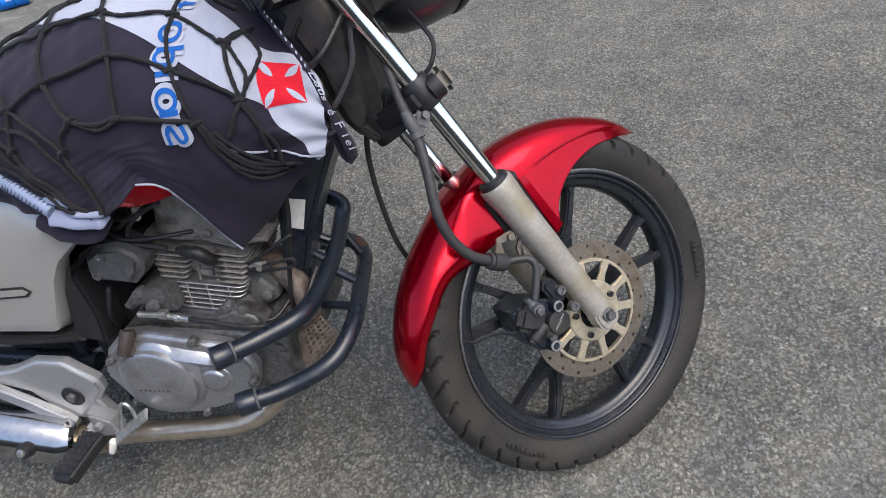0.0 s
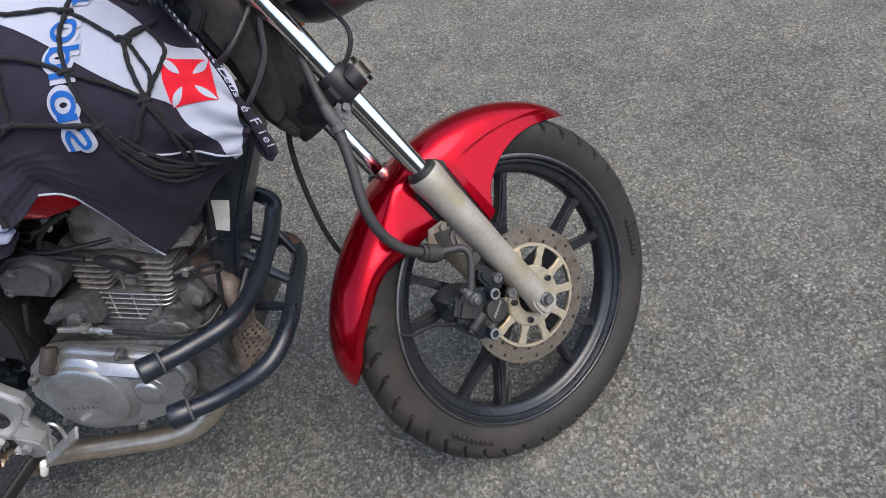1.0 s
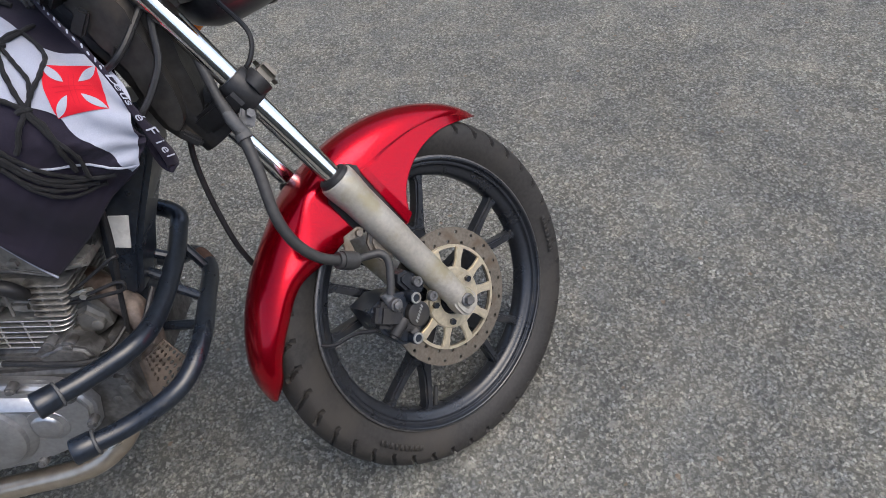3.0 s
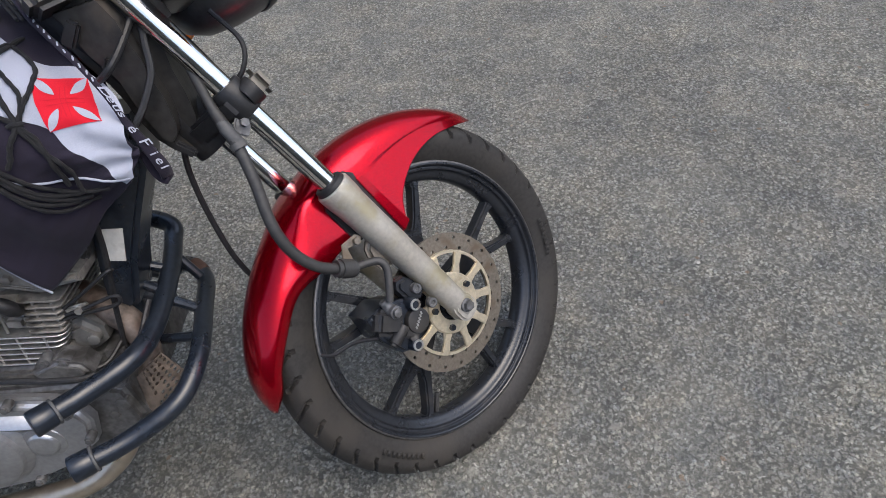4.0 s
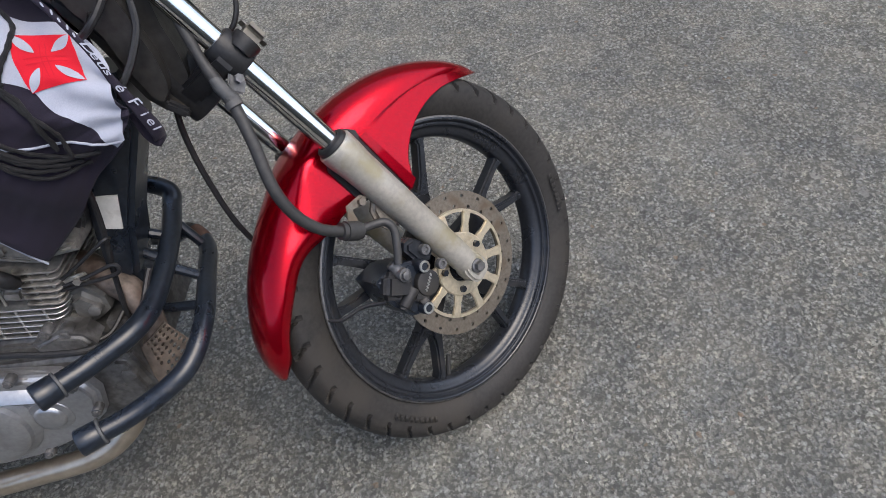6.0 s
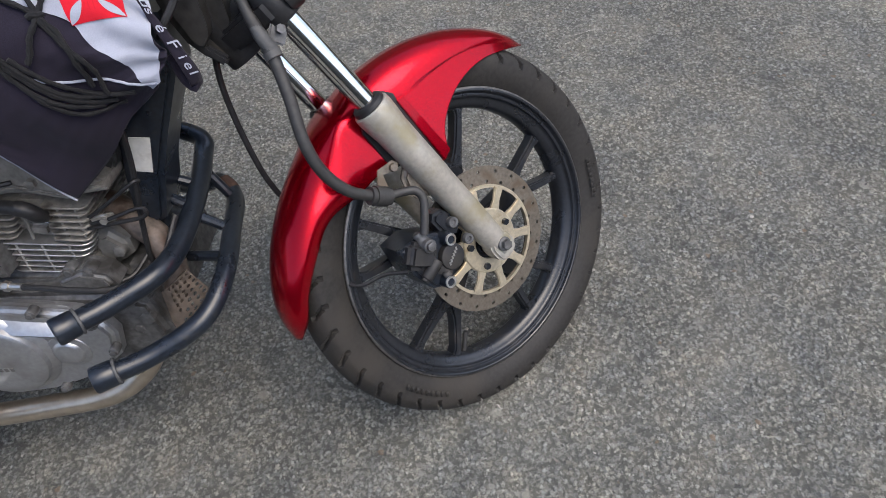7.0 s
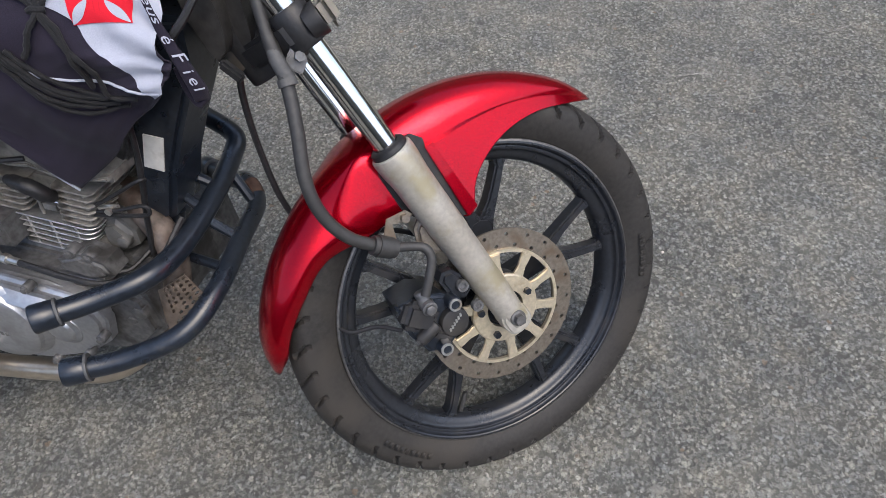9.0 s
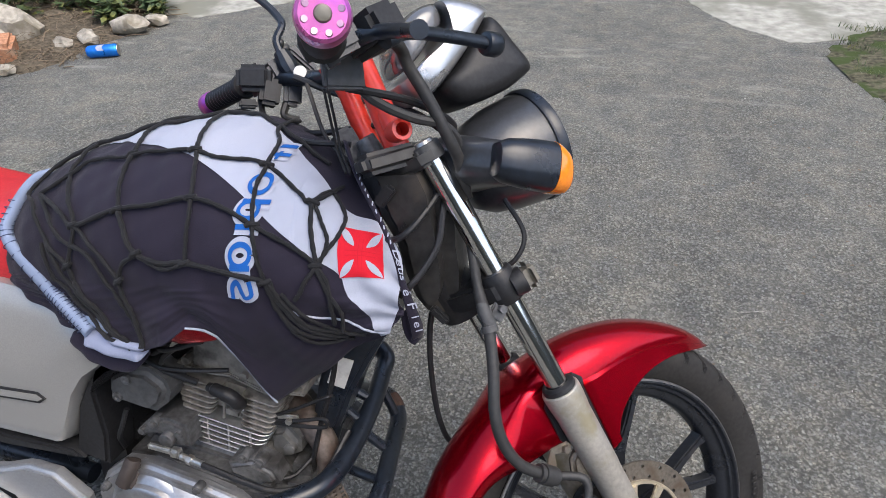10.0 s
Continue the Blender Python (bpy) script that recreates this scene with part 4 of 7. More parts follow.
for y, x1 in ((-0.05, -0.02), (0.05, -0.02)):
    bm = B_()
    tube(bm, [(-0.03, y, 0.69), (-0.026, y, 0.74), (-0.018, y, 0.8), (-0.016, y, 0.838)], [0.018, 0.0155, 0.0145, 0.018], 16)
    block(bm, (-0.016, y, 0.838), (0.04, 0.034, 0.036), None, 0.008)
    part("riser", bm, RED_ANODISED, bar, "orange-red painted handlebar riser")
bm = B_()
lathe(bm, [(0.0085, -0.018), (0.0128, -0.018), (0.0138, -0.015), (0.0138, 0.03), (0.0085, 0.03)], 28, closed=True, centre=(-0.026, -0.075, 0.728))
tube(bm, [(-0.024, -0.06, 0.735), (-0.018, -0.052, 0.78), (-0.012, -0.045, 0.82)], [0.014, 0.013, 0.014], 12)
part("red_sleeve", bm, RED_ANODISED, bar, "orange-red tube end")
bm = B_()
block(bm, (-0.074, -0.155, 0.818), (0.046, 0.012, 0.048), pose(0, 0, 0, 0, 26, 8), 0.003)
part("throttle_guard", bm, GREY_PLASTIC, bar)
bm = B_()
rod(bm, (-0.0475, 0.106, 0.8605), (-0.0495, 0.098, 0.8625), 0.0095, seg=16, edge=0.001)
part("round_button", bm, WHITE_STICKER, bar)
bm = B_()
block(bm, (-0.075, 0.16, 0.885), (0.022, 0.022, 0.02), None, 0.005)
part("red_button", bm, RED_ANODISED, bar)
bm = B_()
tube(bm, spline([(-0.05, 0.14, 0.88), (-0.045, 0.145, 0.92), (-0.02, 0.155, 0.945), (-0.03, 0.18, 1.0), (-0.07, 0.2, 1.06)], 6), 0.006, 10)
tube(bm, [(-0.05, 0.14, 0.87), (-0.05, 0.14, 0.885), (-0.048, 0.142, 0.905)], [0.013, 0.015, 0.011], 10)
part("mirror_stem", bm, BLACK_PAINT, bar, "black mirror stem")
# knobbly mirror clamp and clutch perch
for c, rr in (((-0.041, 0.15, 0.917), 0.008), ((-0.036, 0.156, 0.908), 0.0075), ((-0.047, 0.15, 0.903), 0.008), ((-0.042, 0.144, 0.896), 0.0085), ((-0.05, 0.15, 0.89), 0.009), ((-0.037, 0.155, 0.886), 0.008), ((-0.058, 0.152, 0.876), 0.007), ((-0.06, 0.15, 0.864), 0.007)):
    bm = B_()
    stone_like = bmesh.ops.create_icosphere(bm, subdivisions=2, radius=rr)["verts"]
    bmesh.ops.translate(bm, vec=c, verts=stone_like)
    part("clamp_knob", lumpy(bm, 0.002, 90), GREY_YOKE, bar)
bm = B_()
block(bm, (-0.098, 0.155, 0.89), (0.05, 0.045, 0.038), pose(0, 0, 0, 0, 30, -20), 0.008, 3)
block(bm, (-0.092, 0.15, 0.862), (0.03, 0.03, 0.04), pose(0, 0, 0, 0, 40), 0.006)
block(bm, (-0.128, 0.15, 0.862), (0.026, 0.02, 0.012), pose(0, 0, 0, 0, 30), 0.003)
part("switch_housing", bm, BLACK_PLASTIC, bar, "black switch housing")
bm = B_()
block(bm, (-0.06, 0.148, 0.85), (0.026, 0.026, 0.05), pose(0, 0, 0, 0, 35), 0.006)
block(bm, (-0.022, 0.15, 0.882), (0.012, 0.018, 0.05), pose(0, 0, 0, 0, -20), 0.004)
block(bm, (-0.045, 0.15, 0.868), (0.04, 0.02, 0.018), pose(0, 0, 0, 0, 20), 0.004)
part("clutch_perch", bm, BLACK_PAINT, bar, "black clutch lever perch")
bm = B_()
tube(bm, spline([(-0.075, 0.15, 0.84), (-0.09, 0.15, 0.826), (-0.085, 0.15, 0.815), (-0.075, 0.148, 0.807)], 5), 0.006, 8)
part("adjuster", bm, GREY_YOKE, bar)
cable("clutch_cable", [(-0.078, 0.148, 0.81), (-0.09, 0.13, 0.795), (-0.07, 0.1, 0.775), (-0.03, 0.06, 0.755), (0.0, 0.02, 0.74)], 0.0045)
# front brake lever reaching ahead of the bar
bm = B_()
tube(bm, spline([(-0.05, -0.235, 0.815), (-0.02, -0.225, 0.812), (0.03, -0.205, 0.79), (0.075, -0.19, 0.765)], 5), [0.011] * 3 + [0.009] * 13, 12, 0.8)
rod(bm, (0.07, -0.192, 0.767), (0.088, -0.186, 0.757), 0.0135, seg=16, edge=0.004)
part("brake_lever", bm, BLACK_PAINT, bar, "black front brake lever with a ball end")
bm = B_()
block(bm, (-0.04, -0.2, 0.83), (0.045, 0.06, 0.04), pose(0, 0, 0, 0, 0, 20), 0.007)
part("brake_reservoir", bm, BLACK_PLASTIC, bar)
cable("brake_line", [(-0.02, -0.17, 0.825), (0.006, -0.13, 0.81), (0.0107, -0.115, 0.787), (0.0133, -0.115, 0.742), (0.0135, -0.112, 0.698), (0.017, -0.098, 0.66), (0.014, -0.07, 0.61)], 0.0078, HOSE, seg=12)
cable("cable", [(-0.02, -0.12, 0.85), (-0.052, -0.112, 0.815), (-0.05, -0.11, 0.785), (-0.037, -0.11, 0.761), (-0.013, -0.11, 0.733), (0.017, -0.11, 0.707), (0.027, -0.1, 0.681), (0.02, -0.08, 0.66)], 0.006, HOSE)
cable("cable", [(-0.07, -0.12, 0.8), (0.0, -0.1, 0.75), (0.05, -0.06, 0.7), (0.06, 0.0, 0.68)], 0.005)
cable("cable", [(-0.06, 0.1, 0.86), (-0.02, 0.06, 0.8), (0.03, 0.0, 0.74), (0.05, -0.03, 0.69)], 0.005)
cable("clutch_cable", [(-0.09, 0.19, 0.885), (-0.12, 0.14, 0.83), (-0.11, 0.06, 0.78), (-0.06, 0.02, 0.74)], 0.0045)
cable("cable", [(-0.06, 0.06, 0.84), (-0.08, 0.04, 0.76), (-0.07, 0.0, 0.70), (-0.06, -0.02, 0.64)], 0.003)
bm = B_()
rod(bm, (-0.045, 0.0, 0.705), (-0.045, 0.0, 0.74), 0.016, 0.014, 18, 0.002)
block(bm, (-0.06, 0.035, 0.74), (0.03, 0.03, 0.05), None, 0.005)
front("ignition_lock", bm, ENGINE_DARK)
# speedometer cable to the wheel
cable("speedometer_cable", [(-0.295, 0.0, 0.70), (-0.312, -0.008, 0.65), (-0.317, -0.01, 0.6), (-0.312, -0.01, 0.525), (-0.298, -0.01, 0.45), (-0.275, 0.0, 0.40), (-0.22, 0.05, 0.36), (-0.14, 0.1, 0.32), (-0.07, 0.09, 0.27)], 0.0046, body=True)

# frame, tank, seat and side panel
bm = B_()
prism(bm, [(-0.35, 0.72), (-0.356, 0.645), (-0.398, 0.565), (-0.428, 0.503), (-0.444, 0.455), (-0.455, 0.425), (-0.478, 0.412), (-0.50, 0.43), (-0.486, 0.50), (-0.455, 0.62), (-0.41, 0.72)], -0.048, 0.035, 0.008)
frame_tube = part("frame_downtube", bm, BLACK_PAINT, bike, "black frame downtube with a pale sticker")
bm = B_()
prism(bm, [(-0.450, 0.566), (-0.422, 0.562), (-0.439, 0.509), (-0.467, 0.515)], -0.0505, -0.0485, 0)
part("sticker", bm, WHITE_STICKER, frame_tube, "blank pale sticker")
bm = B_()
tube(bm, spline([(-0.47, -0.02, 0.42), (-0.50, -0.05, 0.30), (-0.56, -0.06, 0.2), (-0.7, -0.07, 0.165), (-0.88, -0.09, 0.17)], 6), 0.014, 12)
tube(bm, spline([(-0.40, -0.02, 0.68), (-0.6, -0.06, 0.66), (-0.85, -0.08, 0.6), (-0.95, -0.09, 0.45), (-0.92, -0.1, 0.25)], 6), 0.014, 12)
part("frame_cradle", bm, BLACK_PAINT, bike)

# plan of the tank and the cloth over it: x stations, crest height, half width
CX = [-0.955, -0.945, -0.925, -0.88, -0.80, -0.70, -0.60, -0.52, -0.45, -0.40, -0.35, -0.31]
C_TOP = [0.69, 0.735, 0.772, 0.816, 0.852, 0.882, 0.896, 0.880, 0.845, 0.808, 0.772, 0.745]
C_WIDE = [0.075, 0.105, 0.13, 0.152, 0.172, 0.190, 0.198, 0.192, 0.165, 0.145, 0.130, 0.118]
C_LOW = [0.66, 0.668, 0.675, 0.69, 0.705, 0.72, 0.735, 0.735, 0.73, 0.725, 0.715, 0.70]


def tank_section(x, inset=0.0, n=24, power=2.25):
    top, wide, low = (soft_table(x, CX, t) for t in (C_TOP, C_WIDE, C_LOW))
    out = []
    for k in range(n + 1):
        a = math.pi * k / n
        c, s = math.cos(a), math.sin(a)
        out.append((x, -(wide - inset) * math.copysign(abs(c) ** (2 / power), c), low + (top - low - inset) * s ** (2 / power)))
    return out


bm = B_()
rows = []
for i in range(28):
    x = -0.86 + 0.4 * i / 27
    k = table(x, [-0.62, -0.58, -0.54, -0.50, -0.46], [1.0, 0.96, 0.82, 0.66, 0.55])
    sec = [(px, py * k, pz) for px, py, pz in tank_section(x, 0.013 + 0.06 * max(0.0, x + 0.56))]
    y0 = sec[0][1]
    z0 = table(x, [-0.62, -0.5], [0.627, 0.65])
    rows.append([(x, y0 * 0.9, z0), (x, y0 * 0.99, z0 + 0.025)] + sec + [(x, -y0 * 0.99, z0 + 0.025), (x, -y0 * 0.9, z0)])
grid(bm, rows)
bm.faces.new([v for v in bm.verts if abs(v.co.x + 0.86) < 1e-5])
bm.faces.new([v for v in bm.verts if abs(v.co.x + 0.46) < 1e-5])
part("fuel_tank", bm, RED, bike, "red painted fuel tank, mostly covered")

# seat
bm = B_()
rows = []
for i in range(24):
    x = -1.62 + 0.78 * i / 23
    top = table(x, [-1.62, -1.5, -1.2, -1.05, -0.95, -0.84], [0.80, 0.80, 0.77, 0.75, 0.765, 0.78])
    wide = table(x, [-1.62, -1.4, -1.1, -0.84], [0.10, 0.13, 0.14, 0.115])
    rows.append([(x, -wide * math.copysign(abs(math.cos(math.pi * k / 20)) ** 0.75, math.cos(math.pi * k / 20)), 0.64 + (top - 0.64) * math.sin(math.pi * k / 20) ** 0.6) for k in range(21)])
grid(bm, rows)
part("seat", bm, RED_PLASTIC, bike, "plain red vinyl seat", thick=0.004)

# silver side panels
for s in (-1, 1):
    bm = B_()
    rows = []
    for i in range(61):
        x = -1.28 + 0.579 * i / 60
        zt = table(x, [-1.28, -1.12, -0.97, -0.83, -0.73, -0.7], [0.60, 0.655, 0.664, 0.650, 0.622, 0.604])
        zb = table(x, [-1.28, -1.15, -1.0, -0.88, -0.866, -0.85, -0.826, -0.8, -0.762, -0.712, -0.7], [0.47, 0.41, 0.388, 0.386, 0.395, 0.43, 0.49, 0.53, 0.562, 0.588, 0.602])
        row = []
        for j in range(25):
            v = 1 - j / 24
            bulge = (0.006 * (1 - (1 - min(1, (1 - v) / 0.12)) ** 2) + 0.026 * math.sin(math.pi / 2 * min(1, (1 - v) / 0.5))) if v > 0.5 else 0.032 * min(1, (v / 0.06)) ** 0.5 - 0.006 * (0.5 - v)
            row.append((x, s * (0.14 + bulge * min(1, (zt - zb) / 0.1) - 0.012 * max(0, 1 - (-0.7 - x) / 0.06)), zb + (zt - zb) * v))
        rows.append([(x, s * 0.12, zt - 0.002)] + row + [(x, s * 0.12, zb + 0.002)])
    grid(bm, rows)
    panel = part("side_panel", bm, SILVER_PAINT, bike, "silver painted side panel with a dark outlined badge")
    bm = B_()
    outline = [(-0.985, 0.493), (-0.885, 0.498), (-0.872, 0.488), (-0.885, 0.478), (-0.985, 0.473)]
    prism(bm, outline, s * 0.171, s * 0.1735, 0)
    badge = part("badge", bm, BLACK_PLASTIC, panel)
    bm = B_()
    prism(bm, [(-0.982, 0.489), (-0.887, 0.494), (-0.878, 0.488), (-0.887, 0.482), (-0.982, 0.477)], s * 0.1735, s * 0.1742, 0)
    plate = part("badge_face", bm, SILVER_PAINT, badge)
    bm = B_()
    prism(bm, [(-0.70, 0.60), (-0.716, 0.578), (-0.772, 0.55), (-0.81, 0.515), (-0.836, 0.468), (-0.862, 0.375), (-0.805, 0.36), (-0.795, 0.42), (-0.80, 0.50), (-0.78, 0.545), (-0.74, 0.575)], s * 0.09, s * 0.155, 0.008)
    part("inner_cover", bm, BLACK_PLASTIC, bike, "dusty black inner cover")
bm = B_()
prism(bm, [(-1.25, 0.44), (-0.99, 0.386), (-0.86, 0.386), (-0.84, 0.372), (-0.99, 0.365), (-1.25, 0.40)], -0.165, -0.12, 0.004)
block(bm, (-0.93, -0.02, 0.43), (0.26, 0.2, 0.2), None, 0.03)
part("battery_box", bm, BLACK_PLASTIC, bike)

# engine
RUST_SHIELD = surface("rusty_perforated_plate", (0.12, 0.095, 0.076), 0.8, 0.2, 70, 0.45, 0.3, stain=(0.09, 0.07, 0.055), stain_scale=24, stain_at=0.5)
BROWNED = surface("brown_tinted_steel", (0.42, 0.365, 0.29), 0.31, 0.8, 60, 0.12, 0.03, stain=(0.27, 0.2, 0.13), stain_scale=7, stain_at=0.52)
CASE_PALE = surface("pale_dusty_casting", (0.105, 0.102, 0.096), 0.6, 0.3, 90, 0.25, 0.12, stain=(0.07, 0.064, 0.056), stain_scale=18, stain_at=0.55)
ENG = pose(-0.606, -0.002, 0.374, 0, 9)
bm = B_()
prism(bm, [(-0.80, 0.30), (-0.785, 0.37), (-0.73, 0.378), (-0.66, 0.372), (-0.535, 0.36), (-0.485, 0.34), (-0.475, 0.27), (-0.53, 0.215), (-0.68, 0.19), (-0.77, 0.205)], -0.135, 0.14, 0.012, 3)
prism(bm, [(-0.79, 0.36), (-0.76, 0.40), (-0.69, 0.392), (-0.55, 0.372), (-0.49, 0.352), (-0.48, 0.32), (-0.78, 0.32)], -0.1, 0.1, 0.01, 3)
block(bm, (-0.50, -0.03, 0.33), (0.07, 0.16, 0.1), None, 0.02)
case = part("crankcase", bm, ENGINE_DARK, bike, "sooty cast alloy crankcase")
bm = B_()
block(bm, (-0.022, -0.005, 0.1), (0.1, 0.11, 0.22), None, 0.02, 3)
part("cylinder", bm, ENGINE_DARK, bike, "air-cooled engine cylinder", ENG)
# bright lower fins, narrower towards the crankcase
def fin_plate(x0, x1, y0, y1, r, t):
    """A flat cooling fin in plan, with eased edges."""
    bm = B_()
    prism(bm, rounded((x0 + x1) / 2, (y0 + y1) / 2, x1 - x0, y1 - y0, r), -t, t, t * 0.5, 1)
    bmesh.ops.transform(bm, matrix=Matrix(((1, 0, 0, 0), (0, 0, 1, 0), (0, 1, 0, 0), (0, 0, 0, 1))), verts=bm.verts)
    return bm


for k in range(6):
    hw = 0.0555 + 0.0032 * k
    part("cylinder_fin", fin_plate(-0.024 - hw + 0.0006 * k, -0.024 + hw + 0.0006 * k, -0.099, 0.06, 0.016, 0.0012), FIN_BRIGHT, bike, "bright alloy cooling fin", ENG @ pose(0, 0, 0.012 + 0.0104 * k))
for x in (-0.052, -0.016, 0.022):
    bm = B_()
    rod(bm, (x, -0.0965, 0.012), (x - 0.004, -0.0965, 0.064), 0.0018, seg=8)
    part("fin_web", bm, FIN_BRIGHT, bike, "", ENG)
# head fins in two groups with the plug recess between them
for k in range(6):
    z = 0.0735 + 0.0112 * k
    part("head_fin", fin_plate(-0.101 - 0.002 * k, -0.05 + 0.003 * k, -0.1, 0.06, 0.009, 0.0017), HEAD_GREY, bike, "dusty cylinder head fin", ENG @ pose(0, 0, z))
    part("head_fin", fin_plate(0.0, 0.052 + 0.002 * k, -0.1, 0.06, 0.009, 0.0017), HEAD_GREY, bike, "dusty cylinder head fin", ENG @ pose(0, 0, z))
    part("head_fin", fin_plate(-0.07, 0.02, -0.07, 0.06, 0.006, 0.0017), HEAD_GREY, bike, "", ENG @ pose(0, 0, z))
bm = B_()
block(bm, (-0.022, -0.02, 0.105), (0.13, 0.12, 0.075), None, 0.012)
block(bm, (-0.016, -0.07, 0.085), (0.04, 0.045, 0.03), None, 0.01, 3)
for x in (-0.085, -0.03, 0.02, 0.045):
    rod(bm, (x, -0.092, 0.07), (x, -0.092, 0.132), 0.0024, seg=8)
part("plug_recess", bm, HEAD_GREY, bike, "", ENG)
bm = B_()
prism(bm, [(-0.108, 0.143), (-0.106, 0.156), (-0.088, 0.163), (-0.084, 0.205), (-0.06, 0.235), (-0.035, 0.243), (-0.02, 0.225), (-0.005, 0.243), (0.045, 0.243), (0.066, 0.23), (0.076, 0.178), (0.096, 0.17), (0.097, 0.157), (0.055, 0.147), (0.04, 0.138), (-0.02, 0.15), (-0.05, 0.143)], -0.096, 0.06, 0.008, 3)
cover = part("head_cover", bm, HEAD_GREY, bike, "dusty beige-grey cylinder head cover", ENG)
bm = B_()
prism(bm, [(-0.107, 0.152), (-0.106, 0.158), (-0.05, 0.1575), (-0.02, 0.165), (0.035, 0.154), (0.06, 0.162), (0.096, 0.171), (0.097, 0.165), (0.06, 0.155), (0.035, 0.147), (-0.02, 0.158), (-0.05, 0.151)], -0.1, 0.05, 0.002)
part("gasket_flange", bm, HEAD_GREY, cover)
for x, z in ((-0.09, 0.165), (0.005, 0.17), (0.072, 0.178)):
    bm = B_()
    rod(bm, (x, -0.085, z), (x, -0.104, z), 0.0075, seg=6, edge=0.001)
    part("cover_screw", bm, HEAD_GREY, cover)
bm = B_()
tube(bm, spline([(-0.044, -0.112, 0.14), (-0.034, -0.115, 0.142), (-0.018, -0.118, 0.143), (-0.004, -0.117, 0.139), (0.004, -0.111, 0.127), (0.003, -0.101, 0.117)], 5), [0.007] * 5 + [0.0095] * 6 + [0.0108] * 10 + [0.0095] * 5, 16)
part("spark_plug_cap", bm, BLACK_PLASTIC, bike, "black spark plug cap", ENG)
bm = B_()
rod(bm, (0.003, -0.101, 0.118), (0.0, -0.085, 0.104), 0.0085, seg=16, edge=0.001)
rod(bm, (0.001, -0.092, 0.11), (-0.0005, -0.087, 0.106), 0.0105, seg=6)
part("spark_plug", bm, CHROME, bike, "bright spark plug body", ENG)
cable("ignition_lead", [(-0.648, -0.112, 0.522), (-0.68, -0.118, 0.534), (-0.72, -0.125, 0.545), (-0.755, -0.12, 0.556), (-0.78, -0.1, 0.575)], 0.005, body=True)
cable("ignition_lead", [(-0.60, -0.1, 0.545), (-0.65, -0.12, 0.548), (-0.70, -0.128, 0.551), (-0.74, -0.12, 0.565)], 0.0035, body=True)
# clutch cover
bm = B_()
prism(bm, [(-0.832, 0.298), (-0.805, 0.352), (-0.765, 0.386), (-0.72, 0.39), (-0.64, 0.375), (-0.575, 0.36), (-0.545, 0.335), (-0.537, 0.31), (-0.55, 0.265), (-0.602, 0.226), (-0.676, 0.2), (-0.74, 0.195), (-0.8, 0.225)], -0.168, -0.133, 0.01, 3)
cover = part("clutch_cover", bm, ENGINE_ALLOY, bike, "scuffed bright alloy clutch cover")
bm = B_()
lathe(bm, [(0.0, -0.1895), (0.05, -0.189), (0.064, -0.1875), (0.0685, -0.184), (0.0705, -0.177), (0.077, -0.173), (0.082, -0.165), (0.084, -0.15), (0.0, -0.15)], 72, centre=(-0.718, 0, 0.293))
dome = part("round_cover", bm, ENGINE_ALLOY, cover, "round polished cover with a worn raised mark")
bm = B_()
for k in range(7):
    block(bm, (-0.752 + 0.0085 * k, -0.1892, 0.284 - 0.0004 * k), (0.006, 0.0014, 0.0085), pose(0, 0, 0, 0, 3), 0.0008, 1)
part("worn_mark", bm, CASE_PALE, dome)
bm = B_()
ring_ = [((-0.735, -0.152, 0.389), (-0.756, -0.178, 0.352)), ((-0.69, -0.152, 0.384), (-0.69, -0.182, 0.349)), ((-0.615, -0.152, 0.371), (-0.618, -0.18, 0.333)), ((-0.59, -0.152, 0.362), (-0.6, -0.172, 0.322))]
grid(bm, [[(x0, y0, z0 + 0.002), (x1, y1, z1), (x1, -0.16, z1 - 0.03)] for (x0, y0, z0), (x1, y1, z1) in ring_])
part("cover_ridge", bm, ENGINE_ALLOY, cover, "bright sloping facet above the round cover", thick=0.006, sharp=25)
bm = B_()
lathe(bm, [(0.0, -0.177), (0.017, -0.177), (0.0205, -0.1755), (0.023, -0.172), (0.031, -0.1695), (0.036, -0.16), (0.0, -0.155)], 48, centre=(-0.617, 0, 0.289))
part("small_cover", bm, ENGINE_ALLOY, cover)
bm = B_()
rod(bm, (0, -0.16, 0), (0, -0.176, 0), 0.0075, seg=18, edge=0.001)
rod(bm, (0, -0.175, 0), (0, -0.18, 0), 0.005, seg=6)
cb = part("cover_bolt", bm, ENGINE_DARK, cover, m=pose(-0.8, 0, 0.335))
for x, z in ((-0.556, 0.342), (-0.549, 0.285), (-0.59, 0.241), (-0.66, 0.213), (-0.79, 0.238), (-0.63, 0.374)):
    again(cb, pose(x, 0, z))
bm = B_()
rod(bm, (-0.742, -0.165, 0.398), (-0.752, -0.186, 0.36), 0.012, 0.0125, 14, 0.003)
rod(bm, (-0.746, -0.15, 0.372), (-0.752, -0.182, 0.356), 0.0165, 0.016, 14, 0.003)
lumpy(bm, 0.003, 60)
part("oil_filler_cap", bm, CAP_BROWN, cover, "sooty brown oil filler cap")
bm = B_()
block(bm, (-0.685, -0.16, 0.425), (0.06, 0.009, 0.01), pose(0, 0, 0, 0, 4), 0.003)
block(bm, (-0.664, -0.163, 0.428), (0.018, 0.015, 0.016), None, 0.004)
rod(bm, (-0.652, -0.168, 0.428), (-0.615, -0.171, 0.424), 0.0052, seg=12)
rod(bm, (-0.64, -0.169, 0.427), (-0.632, -0.17, 0.426), 0.0075, seg=6)
part("clutch_arm", bm, STEEL, cover, "zinc clutch cable end")
